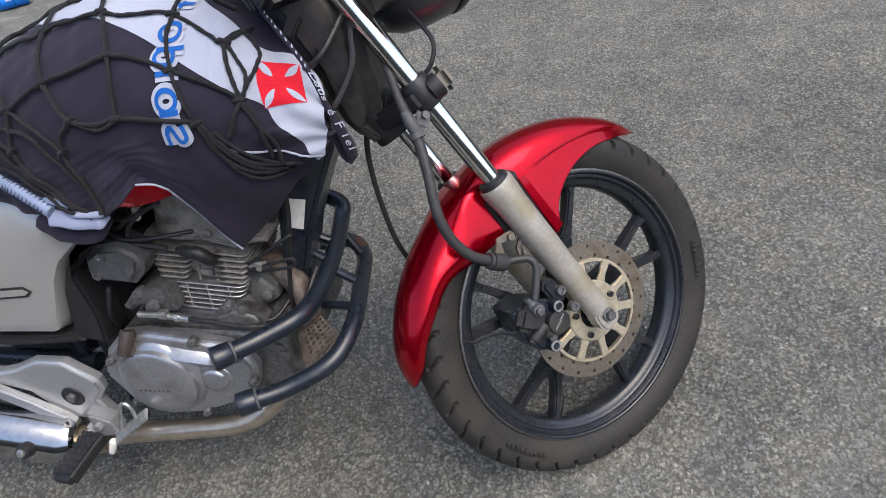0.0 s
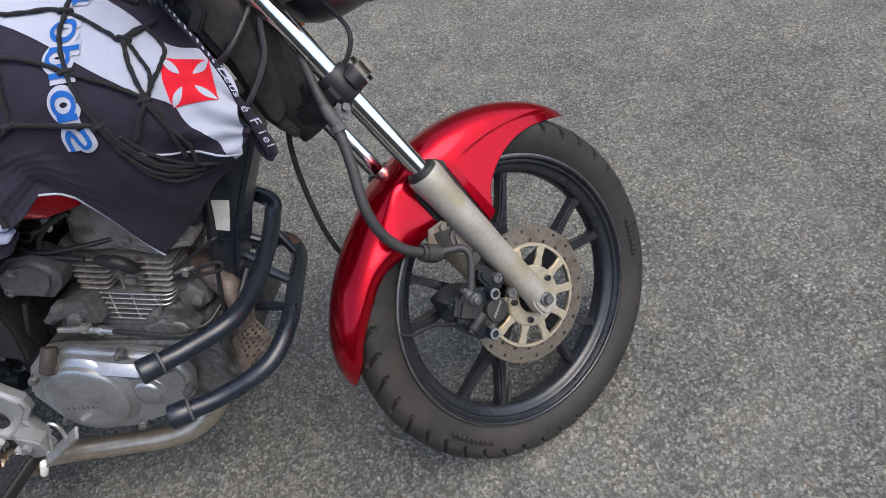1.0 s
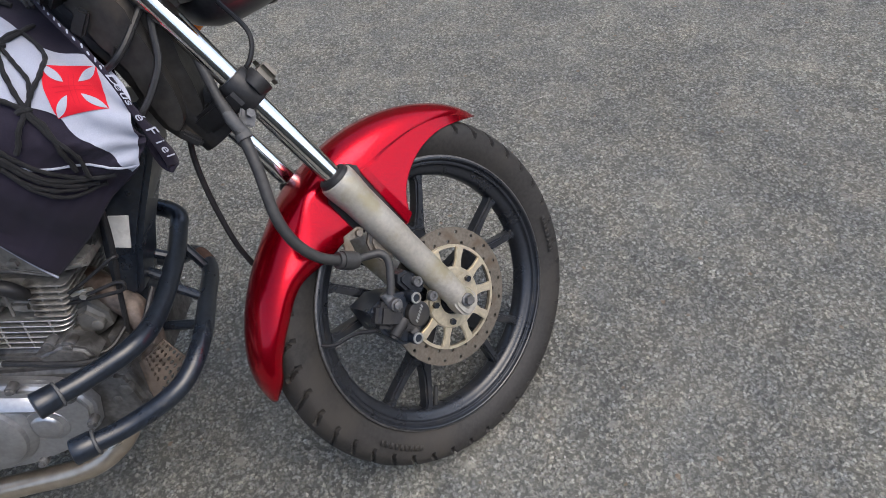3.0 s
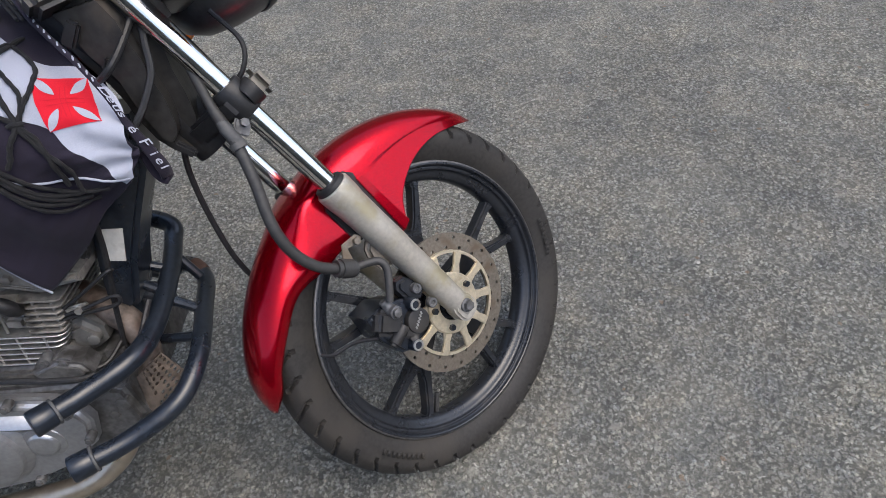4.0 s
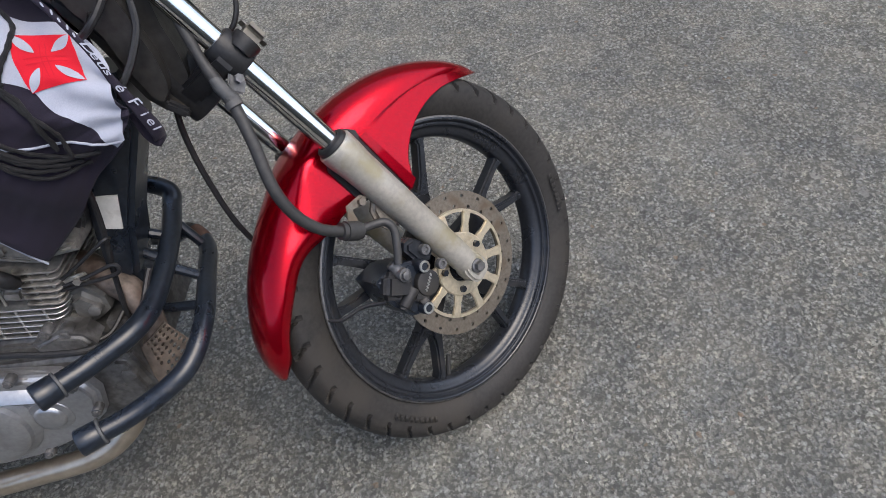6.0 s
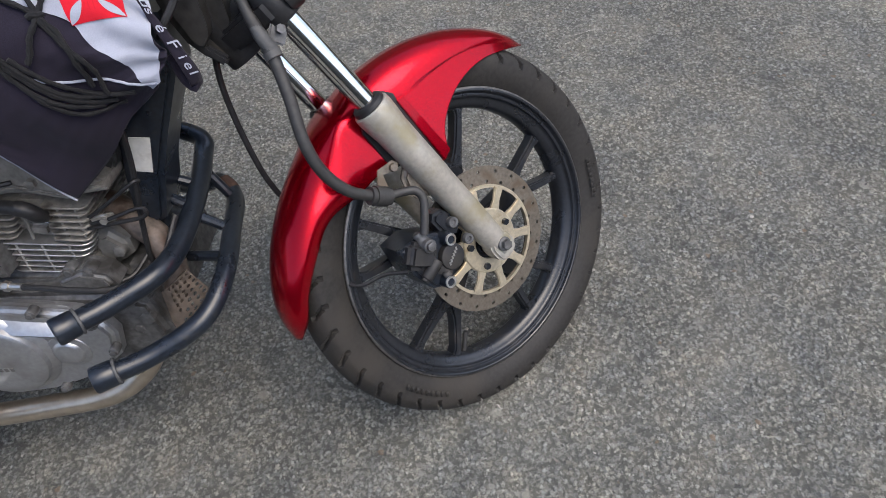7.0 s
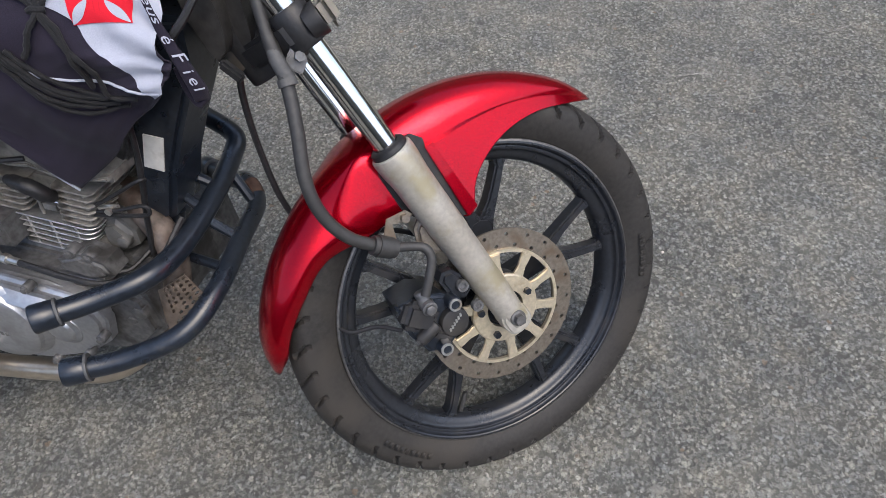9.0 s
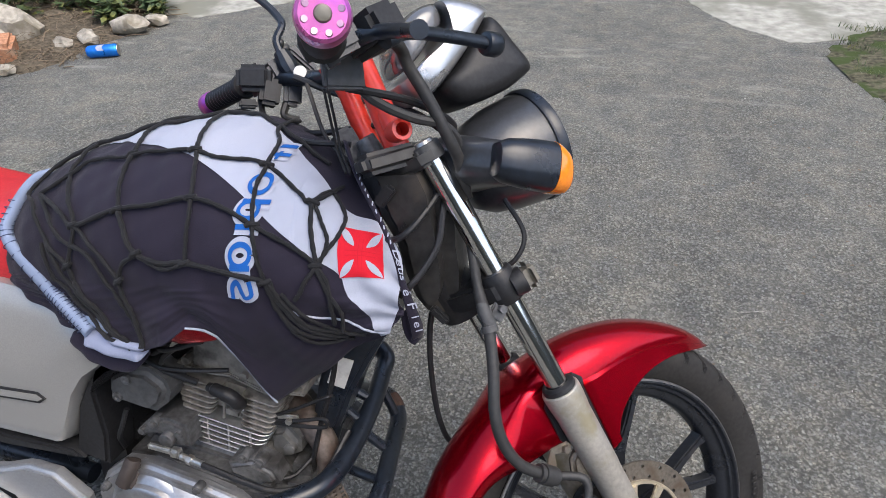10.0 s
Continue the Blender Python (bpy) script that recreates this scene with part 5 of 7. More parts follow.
cable("clutch_cable", [(-0.618, -0.171, 0.424), (-0.58, -0.175, 0.42), (-0.545, -0.176, 0.413), (-0.49, -0.17, 0.405), (-0.45, -0.12, 0.40), (-0.43, -0.06, 0.44)], 0.0045, body=True)
# carburettor with its dark cover
bm = B_()
prism(bm, [(-0.779, 0.532), (-0.788, 0.497), (-0.784, 0.482), (-0.748, 0.477), (-0.712, 0.471), (-0.688, 0.492), (-0.679, 0.515), (-0.685, 0.532), (-0.711, 0.55), (-0.752, 0.548)], -0.145, -0.08, 0.012, 3)
carb = part("throttle_cover", bm, GREY_PLASTIC, bike, "dusty dark grey throttle body cover")
for x, z in ((-0.743, 0.531), (-0.765, 0.496)):
    bm = B_()
    lathe(bm, [(0.0, -0.147), (0.003, -0.147), (0.0045, -0.149), (0.0075, -0.149), (0.008, -0.143), (0.0, -0.143)], 16, centre=(x, 0, z))
    part("screw", bm, ENGINE_DARK, carb)
bm = B_()
rod(bm, (-0.70, -0.02, 0.51), (-0.62, -0.01, 0.52), 0.028, seg=20)
rod(bm, (-0.84, -0.03, 0.50), (-0.76, -0.02, 0.51), 0.033, seg=20)
block(bm, (-0.73, -0.05, 0.50), (0.08, 0.07, 0.08), None, 0.012)
part("intake", bm, BLACK_PLASTIC, bike)
bm = B_()
prism(bm, [(-0.757, 0.424), (-0.732, 0.45), (-0.7, 0.458), (-0.666, 0.452), (-0.664, 0.41), (-0.69, 0.409), (-0.698, 0.425), (-0.728, 0.424), (-0.75, 0.412)], -0.135, -0.06, 0.006)
rod(bm, (-0.696, -0.12, 0.426), (-0.696, -0.146, 0.426), 0.0125, seg=18, edge=0.002)
rod(bm, (-0.677, -0.12, 0.438), (-0.677, -0.141, 0.438), 0.006, seg=6)
rod(bm, (-0.742, -0.12, 0.43), (-0.742, -0.141, 0.43), 0.006, seg=6)
part("starter_cover", bm, ENGINE_DARK, bike)
for pts in ([(-0.67, -0.13, 0.60), (-0.70, -0.13, 0.575), (-0.73, -0.12, 0.58)], [(-0.60, -0.15, 0.625), (-0.66, -0.15, 0.60), (-0.70, -0.13, 0.592), (-0.76, -0.12, 0.60)], [(-0.63, -0.14, 0.615), (-0.67, -0.14, 0.585), (-0.69, -0.13, 0.56), (-0.71, -0.1, 0.55)]):
    cable("wire", pts, 0.004, body=True)
bm = B_()
block(bm, (-0.668, -0.12, 0.592), (0.012, 0.01, 0.022), pose(0, 0, 0, 0, 20), 0.002)
part("white_connector", bm, WHITE_STICKER, bike)

# wiring, drain fittings and clips round the crankcase
cable("wire", [(-0.76, -0.14, 0.47), (-0.77, -0.145, 0.44), (-0.785, -0.14, 0.41), (-0.8, -0.12, 0.37)], 0.004, body=True)
cable("wire", [(-0.545, -0.13, 0.4), (-0.53, -0.125, 0.38), (-0.505, -0.11, 0.375), (-0.485, -0.08, 0.39)], 0.0035, body=True)
for x, y, z, r_ in ((-0.55, -0.13, 0.402, 0.008), (-0.575, -0.132, 0.41, 0.006), (-0.72, -0.138, 0.448, 0.006), (-0.53, -0.128, 0.345, 0.007)):
    bm = B_()
    rod(bm, (x, y + 0.02, z), (x, y - 0.004, z), r_, seg=6, edge=0.001)
    rod(bm, (x, y + 0.02, z), (x, y, z), r_ * 1.5, seg=18, edge=0.001)
    part("case_fitting", bm, ENGINE_DARK, case)
bm = B_()
prism(bm, [(-0.60, 0.398), (-0.56, 0.412), (-0.525, 0.4), (-0.515, 0.378), (-0.55, 0.37), (-0.595, 0.38)], -0.138, -0.09, 0.007, 3)
part("oil_gallery", bm, ENGINE_DARK, case)

# exhaust
MUFFLER_CHROME = surface("dusty_chrome", (0.4, 0.4, 0.4), 0.14, 1.0, 70, 0.1, 0.0, stain=(0.28, 0.26, 0.24), stain_scale=16, stain_at=0.6, rough_spread=0.08)
EX = [(-0.56, -0.012, 0.44), (-0.539, -0.02, 0.442), (-0.505, -0.042, 0.426), (-0.474, -0.058, 0.404), (-0.461, -0.07, 0.37), (-0.466, -0.08, 0.325), (-0.495, -0.092, 0.274), (-0.532, -0.108, 0.222), (-0.57, -0.122, 0.175), (-0.63, -0.14, 0.148), (-0.74, -0.147, 0.138), (-0.86, -0.155, 0.132), (-0.96, -0.19, 0.145)]
bm = B_()
run = spline(EX, 8)
tube(bm, run[:61], [0.0235 - 0.004 * min(1, k / 40) for k in range(61)], 20)
pipe = part("exhaust_pipe", bm, RUST_PIPE, bike, "heat-browned and rusty exhaust header pipe")
bm = B_()
tube(bm, run[58:], 0.0197, 20)
part("lower_pipe", bm, BROWNED, pipe, "brown-tinted bare steel pipe under the engine")
bm = B_()
rod(bm, (-0.90, -0.17, 0.135), (-0.95, -0.185, 0.142), 0.026, 0.03, 24, 0.003)
part("pipe_joint", bm, BROWNED, pipe)
bm = B_()
tube(bm, [(-0.94, -0.185, 0.155), (-0.945, -0.187, 0.156), (-0.955, -0.19, 0.158), (-1.15, -0.2, 0.21), (-1.42, -0.21, 0.285), (-1.44, -0.21, 0.29)], [0.04, 0.047, 0.05, 0.05, 0.05, 0.04], 40)
muffler = part("muffler", bm, MUFFLER_CHROME, bike, "bright chrome exhaust muffler")
bm = B_()
rod(bm, (-0.998, -0.23, 0.181), (-0.998, -0.252, 0.189), 0.0155, 0.0145, 18, 0.002)
part("muffler_rubber", bm, BLACK_PLASTIC, muffler)
bm = B_()
rod(bm, (-0.998, -0.25, 0.188), (-0.998, -0.257, 0.191), 0.0085, seg=6, edge=0.001)
part("muffler_bolt", bm, STEEL, muffler)
# perforated shield: a bent plate of cells, pierced towards its outer edge
bm = B_()
S4 = [V((-0.476, -0.098, 0.334)), V((-0.428, -0.1, 0.368)), V((-0.412, -0.09, 0.312)), V((-0.476, -0.112, 0.257))]
N_U, N_V = 7, 7


def on_shield(u, v):
    p = (S4[0] * (1 - u) + S4[1] * u) * (1 - v) + (S4[3] * (1 - u) + S4[2] * u) * v
    return p + V((-0.1, -1, 0.2)) * 0.016 * math.sin(math.pi * min(1, max(0, 0.25 + 0.75 * u)))


for i in range(N_U):
    for j in range(N_V):
        sq = [((i + a) / N_U, (j + b) / N_V) for a, b in ((0, 0), (0.5, 0), (1, 0), (1, 0.5), (1, 1), (0.5, 1), (0, 1), (0, 0.5))]
        vo = [bm.verts.new(on_shield(*q)) for q in sq]
        if i < 2 or (i + j) % 7 == 0 and i < 4:
            bm.faces.new(vo)
            continue
        cu, cv = (i + 0.5) / N_U, (j + 0.5) / N_V
        vi = [bm.verts.new(on_shield(cu + 0.31 / N_U * math.cos(radians(-135 + 45 * k)), cv + 0.33 / N_V * math.sin(radians(-135 + 45 * k)))) for k in range(8)]
        for k in range(8):
            bm.faces.new((vo[k], vo[(k + 1) % 8], vi[(k + 1) % 8], vi[k]))
bmesh.ops.remove_doubles(bm, verts=bm.verts, dist=1e-5)
part("heat_shield", bm, RUST_SHIELD, pipe, "perforated rusty heat shield", thick=0.002, sharp=0)
cable("wire_stay", [(-0.542, -0.09, 0.466), (-0.5, -0.092, 0.49), (-0.452, -0.09, 0.519), (-0.446, -0.08, 0.516)], 0.003, body=True)
cable("wire_stay", [(-0.543, -0.09, 0.458), (-0.5, -0.092, 0.468), (-0.46, -0.09, 0.4785), (-0.451, -0.09, 0.473), (-0.459, -0.09, 0.463), (-0.5, -0.092, 0.4585), (-0.543, -0.09, 0.453)], 0.003, body=True)
cable("wire", [(-0.43, -0.085, 0.66), (-0.436, -0.084, 0.58), (-0.451, -0.082, 0.513), (-0.47, -0.08, 0.448), (-0.488, -0.08, 0.366), (-0.49, -0.07, 0.35)], 0.0042, body=True)
bm = B_()
block(bm, (-0.516, -0.088, 0.466), (0.036, 0.006, 0.014), pose(0, 0, 0, 0, -8), 0.002)
rod(bm, (-0.512, -0.09, 0.466), (-0.512, -0.098, 0.466), 0.0055, seg=6)
part("stay_bracket", bm, STEEL, bike, "small worn steel bracket")
bm = B_()
prism(bm, [(-0.556, 0.432), (-0.528, 0.442), (-0.505, 0.416), (-0.506, 0.392), (-0.525, 0.38), (-0.566, 0.365)], -0.085, 0.03, 0.012, 3)
rod(bm, (-0.56, -0.07, 0.39), (-0.555, -0.094, 0.392), 0.011, seg=16, edge=0.002)
rod(bm, (-0.522, -0.07, 0.402), (-0.52, -0.09, 0.404), 0.009, seg=16, edge=0.002)
part("front_boss", bm, CASE_PALE, case, "pale dusty casting at the front of the crankcase")
bm = B_()
for x, z, rr in ((-0.5, 0.31, 0.012), (-0.488, 0.352, 0.009), (-0.52, 0.29, 0.008), (-0.535, 0.37, 0.009), (-0.51, 0.345, 0.007)):
    rod(bm, (x, -0.11, z), (x, -0.138, z), rr, seg=6, edge=0.001)
part("case_bolts", bm, ENGINE_DARK, case)
bm = B_()
prism(bm, [(-0.52, 0.56), (-0.48, 0.6), (-0.465, 0.605), (-0.475, 0.54), (-0.50, 0.50), (-0.53, 0.49)], -0.06, 0.04, 0.004)
part("head_stay", bm, ENGINE_DARK, bike)

# crash bars round the engine: two hoops with sleeved ends
UPPER = [(-0.541, -0.244, 0.405), (-0.495, -0.2, 0.401), (-0.442, -0.154, 0.408), (-0.426, -0.091, 0.41), (-0.422, 0.006, 0.427), (-0.429, 0.094, 0.446), (-0.44, 0.129, 0.463), (-0.523, 0.173, 0.471), (-0.58, 0.21, 0.47)]
LOWER = [(-0.517, -0.263, 0.3285), (-0.454, -0.227, 0.327), (-0.388, -0.186, 0.346), (-0.365, -0.12, 0.37), (-0.377, -0.014, 0.377), (-0.392, 0.068, 0.377), (-0.426, 0.107, 0.388), (-0.498, 0.169, 0.342), (-0.579, 0.225, 0.323)]
for pts, nm in ((UPPER, "upper"), (LOWER, "lower")):
    line_ = spline(pts, 8)
    bm = B_()
    tube(bm, line_, 0.0155 if nm == "upper" else 0.0146, 20)
    hoop = part("crash_bar", bm, BLACK_PAINT, bike, "black tubular crash bar, chipped and rusted in front")
    for s in (-1, 1):
        q = [V(p) for p in (pts if s < 0 else pts[::-1])]
        d = (q[1] - q[0]).normalized()
        a, b = q[0] - d * 0.006, q[0] + d * 0.024
        bm = B_()
        rod(bm, a, b, 0.0192, 0.0185, 24, 0.003)
        part("end_sleeve", bm, BLACK_PAINT, hoop, "black plastic end sleeve")
        d = (b - a).normalized()
        bm = B_()
        rod(bm, b - d * 0.001, b + d * 0.003, 0.0192, 0.0192, 24, 0.001)
        part("sleeve_collar", bm, GREY_PLASTIC, hoop)
    i = len(line_) // 2
    if nm == "lower":
        bm = B_()
        tube(bm, line_[i + 10:i + 15], 0.015, 20)
        part("rust_patch", bm, RUST, hoop, "rusty bare patch")
for a, b in (((-0.424, -0.03, 0.42), (-0.378, -0.02, 0.377)), ((-0.424, -0.02, 0.425), (-0.47, -0.01, 0.45)), ((-0.39, 0.06, 0.378), (-0.43, 0.07, 0.445)), ((-0.375, -0.08, 0.372), (-0.48, -0.04, 0.35)), ((-0.42, 0.03, 0.43), (-0.465, 0.02, 0.46))):
    bm = B_()
    tube(bm, [a, b], 0.008, 10)
    part("crash_bar_stay", bm, BLACK_PAINT, bike)

# foot rest, brake pedal and their bracket
BR = [(-1.3, 0.345), (-1.045, 0.308), (-1.012, 0.315), (-0.96, 0.335), (-0.905, 0.331), (-0.852, 0.286), (-0.85, 0.262), (-0.872, 0.235), (-0.853, 0.192), (-0.865, 0.18), (-0.955, 0.192), (-0.985, 0.229), (-1.004, 0.256), (-1.064, 0.276), (-1.3, 0.31)]
bm = B_()
prism(bm, BR, -0.172, -0.145, 0.008, 3)
bracket = part("footrest_bracket", bm, BRACKET_ALLOY, bike, "silver cast footrest bracket")
bm = B_()
lathe(bm, [(0.0, -0.1735), (0.018, -0.1735), (0.019, -0.1748), (0.0212, -0.1748), (0.022, -0.172), (0.022, -0.16), (0.0, -0.16)], 32, centre=(-0.917, 0, 0.25))
ring = part("pivot_ring", bm, BLACK_PLASTIC, bracket)
bm = B_()
rod(bm, (-0.917, -0.172, 0.25), (-0.917, -0.181, 0.25), 0.0085, seg=16, edge=0.001)
part("pivot_bolt", bm, ENGINE_DARK, ring)
bm = B_()
prism(bm, [(-1.3, 0.352), (-1.15, 0.328), (-1.055, 0.286), (-1.0, 0.252), (-0.945, 0.212), (-0.93, 0.196), (-0.94, 0.182), (-0.958, 0.186), (-1.01, 0.224), (-1.062, 0.258), (-1.15, 0.302), (-1.3, 0.326)], -0.188, -0.172, 0.004, 3)
part("lower_arm", bm, BRACKET_ALLOY, bracket)
bm = B_()
for k in range(4):
    rod(bm, (-0.945, -0.17 - 0.006 * k, 0.188), (-0.945, -0.175 - 0.006 * k, 0.188), 0.0125 - (0.002 if k % 2 else 0), seg=24, edge=0.001)
rod(bm, (-0.945, -0.193, 0.188), (-0.945, -0.198, 0.188), 0.008, seg=6)
part("footrest_bolt", bm, STEEL, bracket, "bright bolt with washers")
bm = B_()
prism(bm, [(-0.888, 0.226), (-0.872, 0.222), (-0.845, 0.208), (-0.838, 0.184), (-0.85, 0.172), (-0.886, 0.166), (-0.908, 0.184), (-0.905, 0.19), (-0.888, 0.18)], -0.196, -0.166, 0.004)
rod(bm, (-0.87, -0.19, 0.2), (-0.87, -0.205, 0.2), 0.0085, seg=6, edge=0.001)
part("footrest_mount", bm, BRACKET_ALLOY, bracket)
bm = B_()
d = V((-0.012, -0.092, -0.012))
c = V((-0.898, -0.238, 0.164))
rot_ = d.normalized().to_track_quat("Y", "Z").to_matrix().to_4x4()
block(bm, c, (0.05, 0.1, 0.03), rot_, 0.008, 3)
peg = part("footrest", bm, BLACK_PLASTIC, bike, "black ribbed rubber footrest")
along, across, upward = d.normalized(), rot_.col[0].to_3d(), rot_.col[2].to_3d()
for k in range(7):
    for q in (-1, 0, 1):
        bm = B_()
        block(bm, c + along * (-0.039 + 0.0125 * k) + across * 0.0145 * q + upward * 0.015, (0.011, 0.0085, 0.004), rot_, 0.0012, 1)
        part("rubber_pad", bm, BLACK_PLASTIC, peg)
bm = B_()
block(bm, (-0.79, -0.21, 0.213), (0.1, 0.024, 0.006), pose(0, 0, 0, 25, -36, 6), 0.0015)
tube(bm, spline([(-0.86, -0.18, 0.19), (-0.84, -0.195, 0.178), (-0.825, -0.205, 0.185)], 5), 0.006, 10)
pedal = part("brake_pedal", bm, STEEL, bike, "worn zinc rear brake pedal")
bm = B_()
tube(bm, spline([(-0.816, -0.208, 0.204), (-0.801, -0.209, 0.24), (-0.787, -0.21, 0.268), (-0.776, -0.21, 0.27), (-0.77, -0.21, 0.258), (-0.771, -0.21, 0.236)], 5), 0.0034, 8)
part("wire_loop", bm, STEEL, pedal, "bent steel wire loop")
bm = B_()
rod(bm, (-0.843, -0.21, 0.176), (-0.857, -0.213, 0.148), 0.0075, 0.0065, 14, 0.002)
part("white_stub", bm, WHITE_STICKER, pedal, "white plastic stub")
# black blocks added as filler to keep the space behind the bracket dark
bm = B_()
block(bm, (-0.84, -0.04, 0.29), (0.12, 0.14, 0.26), None, 0.03)
block(bm, (-0.99, -0.05, 0.33), (0.2, 0.1, 0.09), None, 0.02)
part("dark_fill", bm, BLACK_PLASTIC, bike)

# rear wheel, swing arm and side stand
bm = B_()
wheel_rim(bm)
rear = part("rear_wheel", bm, BLACK_WHEEL, bike, "black cast alloy rear wheel", pose(-1.315, 0, 0.305))
part("tyre", tyre_mesh(B_(), 0.306, 0.046, 34, 510), RUBBER, rear, "dusty black rear tyre", sharp=50)
for k in range(5):
    o = new("spoke", spoke.data)
    o.parent = rear
    o.matrix_basis = pose(0, 0, 0, 0, 72 * k)
part("hub", lathe(B_(), [(0.0, -0.07), (0.06, -0.07), (0.065, -0.06), (0.065, 0.06), (0.0, 0.06)], 40), ENGINE_DARK, rear)
bm = B_()
for s in (-1, 1):
    tube(bm, [(-0.90, s * 0.1, 0.27), (-1.1, s * 0.105, 0.29), (-1.33, s * 0.105, 0.305)], 0.018, 14)
    tube(bm, [(-1.27, s * 0.12, 0.33), (-1.17, s * 0.12, 0.62)], 0.024, 14)
part("swing_arm", bm, BLACK_PAINT, bike)
bm = B_()
tube(bm, [(-0.88, 0.1, 0.2), (-0.90, 0.2, 0.105), (-0.905, 0.235, 0.07)], [0.011, 0.011, 0.012], 12)
part("side_stand", bm, BLACK_PAINT, bike)

# ---- the jersey spread over the tank ----
H_X = [-0.955, -0.945, -0.925, -0.88, -0.80, -0.70, -0.652, -0.608, -0.582, -0.563, -0.552, -0.536, -0.513, -0.48, -0.438, -0.40, -0.36, -0.31]
H_Z = [0.655, 0.658, 0.658, 0.650, 0.635, 0.622, 0.630, 0.655, 0.678, 0.671, 0.659, 0.600, 0.519, 0.545, 0.580, 0.622, 0.650, 0.685]
H_Y = [-0.075, -0.105, -0.128, -0.150, -0.172, -0.194, -0.199, -0.203, -0.200, -0.195, -0.185, -0.150, -0.108, -0.106, -0.106, -0.110, -0.113, -0.116]
V_CUT = [0.0, 0.1, 0.2, 0.3, 0.38, 0.46, 0.52, 0.6, 0.8, 1.0]
X_CUT = [-0.345, -0.332, -0.322, -0.325, -0.332, -0.352, -0.385, -0.43, -0.43, -0.42]


def cloth(x, v, lift=0.0):
    """A place on the jersey: x along the bike, v from the lower edge at the right, over the top, to the lower edge at the left."""
    top, wide, low = (soft_table(x, CX, t) for t in (C_TOP, C_WIDE, C_LOW))
    hy, hz = table(x, H_X, H_Y), table(x, H_X, H_Z)
    if v < 0.3:
        t = v / 0.3
        e = 1 - (1 - t) ** 1.7
        y, z, ny, nz = hy + (-wide - hy) * e, hz + (low - hz) * t, -1.0, 0.1
    elif v < 0.8:
        a = math.pi * (v - 0.3) / 0.5
        c, s = math.cos(a), math.sin(a)
        if c < 0:
            wide *= 1 - 0.3 * min(1.0, max(0.0, (x + 0.62) / 0.18))
        y, z = -wide * math.copysign(abs(c) ** 0.889, c), low + (top - low) * s ** 0.889
        ny, nz = -c, s
    else:
        t = (v - 0.8) / 0.2
        y, z, ny, nz = wide * (1 - 0.3 * min(1.0, max(0.0, (x + 0.62) / 0.18))) - 0.01 * t, low + (0.6 - low) * t, 1.0, 0.0
    # folds, deeper towards the loose edge
    loose = max(0.0, 0.34 - v) / 0.34
    front = max(0.0, (x + 0.5) / 0.2)
    d = 0.0022 * math.sin(x * 61 + v * 9) * math.sin(x * 23 - v * 31 + 1.0)
    d += loose * (0.008 if x > -0.62 else 0.003) * math.sin(x * 70 + v * 14) + front * 0.004 * math.sin(x * 45 + v * 48)
    d += 0.0012 * math.sin(x * 140 - v * 60) * math.sin(x * 37 + v * 90)
    d += (0.15 + loose) * 0.004 * math.sin(x * 34 - v * 26 + 0.7) * math.sin(x * 11 + v * 13)
    d += lift
    return (x, y + ny * d, z + nz * d)


def cloth_sheet(bm, nu=130, nv=130):
    rows = []
    for j in range(nv + 1):
        v = j / nv
        x1 = soft_table(v, V_CUT, X_CUT)
        rows.append([cloth(-0.928 + (x1 + 0.928) * i / nu, v) for i in range(nu + 1)])
    return grid(bm, rows)


jersey = thing("jersey", cloth_sheet(B_()), BLACK_CLOTH, "black and white sports jersey spread over the fuel tank", "jersey", BIKE, thick=0.0016, sharp=80)


def band(bm, a, b, n=60, m=14, lift=0.0016):
    """A strip of cloth between two lines on the jersey."""
    a, b = spline([(*p, 0) for p in a], 12), spline([(*p, 0) for p in b], 12)
    rows = []
    for i in range(n + 1):
        t = i / n
        p, q = a[min(int(t * (len(a) - 1)), len(a) - 1)], b[min(int(t * (len(b) - 1)), len(b) - 1)]
        rows.append([cloth(*(p + (q - p) * j / m).xy, lift) for j in range(m + 1)])
    return grid(bm, rows)


part("white_panel", band(B_(), [(-0.797, 0.527), (-0.676, 0.482), (-0.588, 0.455), (-0.524, 0.427), (-0.478, 0.395), (-0.432, 0.362), (-0.4, 0.345), (-0.388, 0.302), (-0.366, 0.22), (-0.352, 0.02)],
     [(-0.797, 0.529), (-0.715, 0.56), (-0.634, 0.59), (-0.55, 0.555), (-0.49, 0.525), (-0.452, 0.505), (-0.414, 0.478), (-0.366, 0.488), (-0.328, 0.388), (-0.338, 0.02)], 110), WHITE_CLOTH, jersey, "white diagonal panel", sharp=80)

# red square patch with four pale almond slits
C4 = [V((-0.408, 0.438)), V((-0.366, 0.475)), V((-0.3466, 0.374)), V((-0.397, 0.336))]


def on_patch(s, t, lift=0.003):
    p = (C4[0] * (1 - s) + C4[1] * s) * (1 - t) + (C4[3] * (1 - s) + C4[2] * s) * t
    return cloth(p.x, p.y, lift)


part("red_patch", grid(B_(), [[on_patch(s / 16, t / 16) for s in range(17)] for t in range(17)]), RED_CLOTH, jersey, "square red patch with four pale slits", sharp=80)
for sx, sy in ((1, 1), (-1, 1), (1, -1), (-1, -1)):
    rows = []
    for k in range(15):
        t = 0.13 + 0.36 * k / 14
        w = 0.055 * math.sin(math.pi * k / 14) ** 0.8
        rows.append([on_patch(0.5 + sx * (t + w * q), 0.5 + sy * (t - w * q), 0.0042) for q in (-1, -0.5, 0, 0.5, 1)])
    part("pale_slit", grid(B_(), rows), WHITE_CLOTH, jersey, sharp=80)

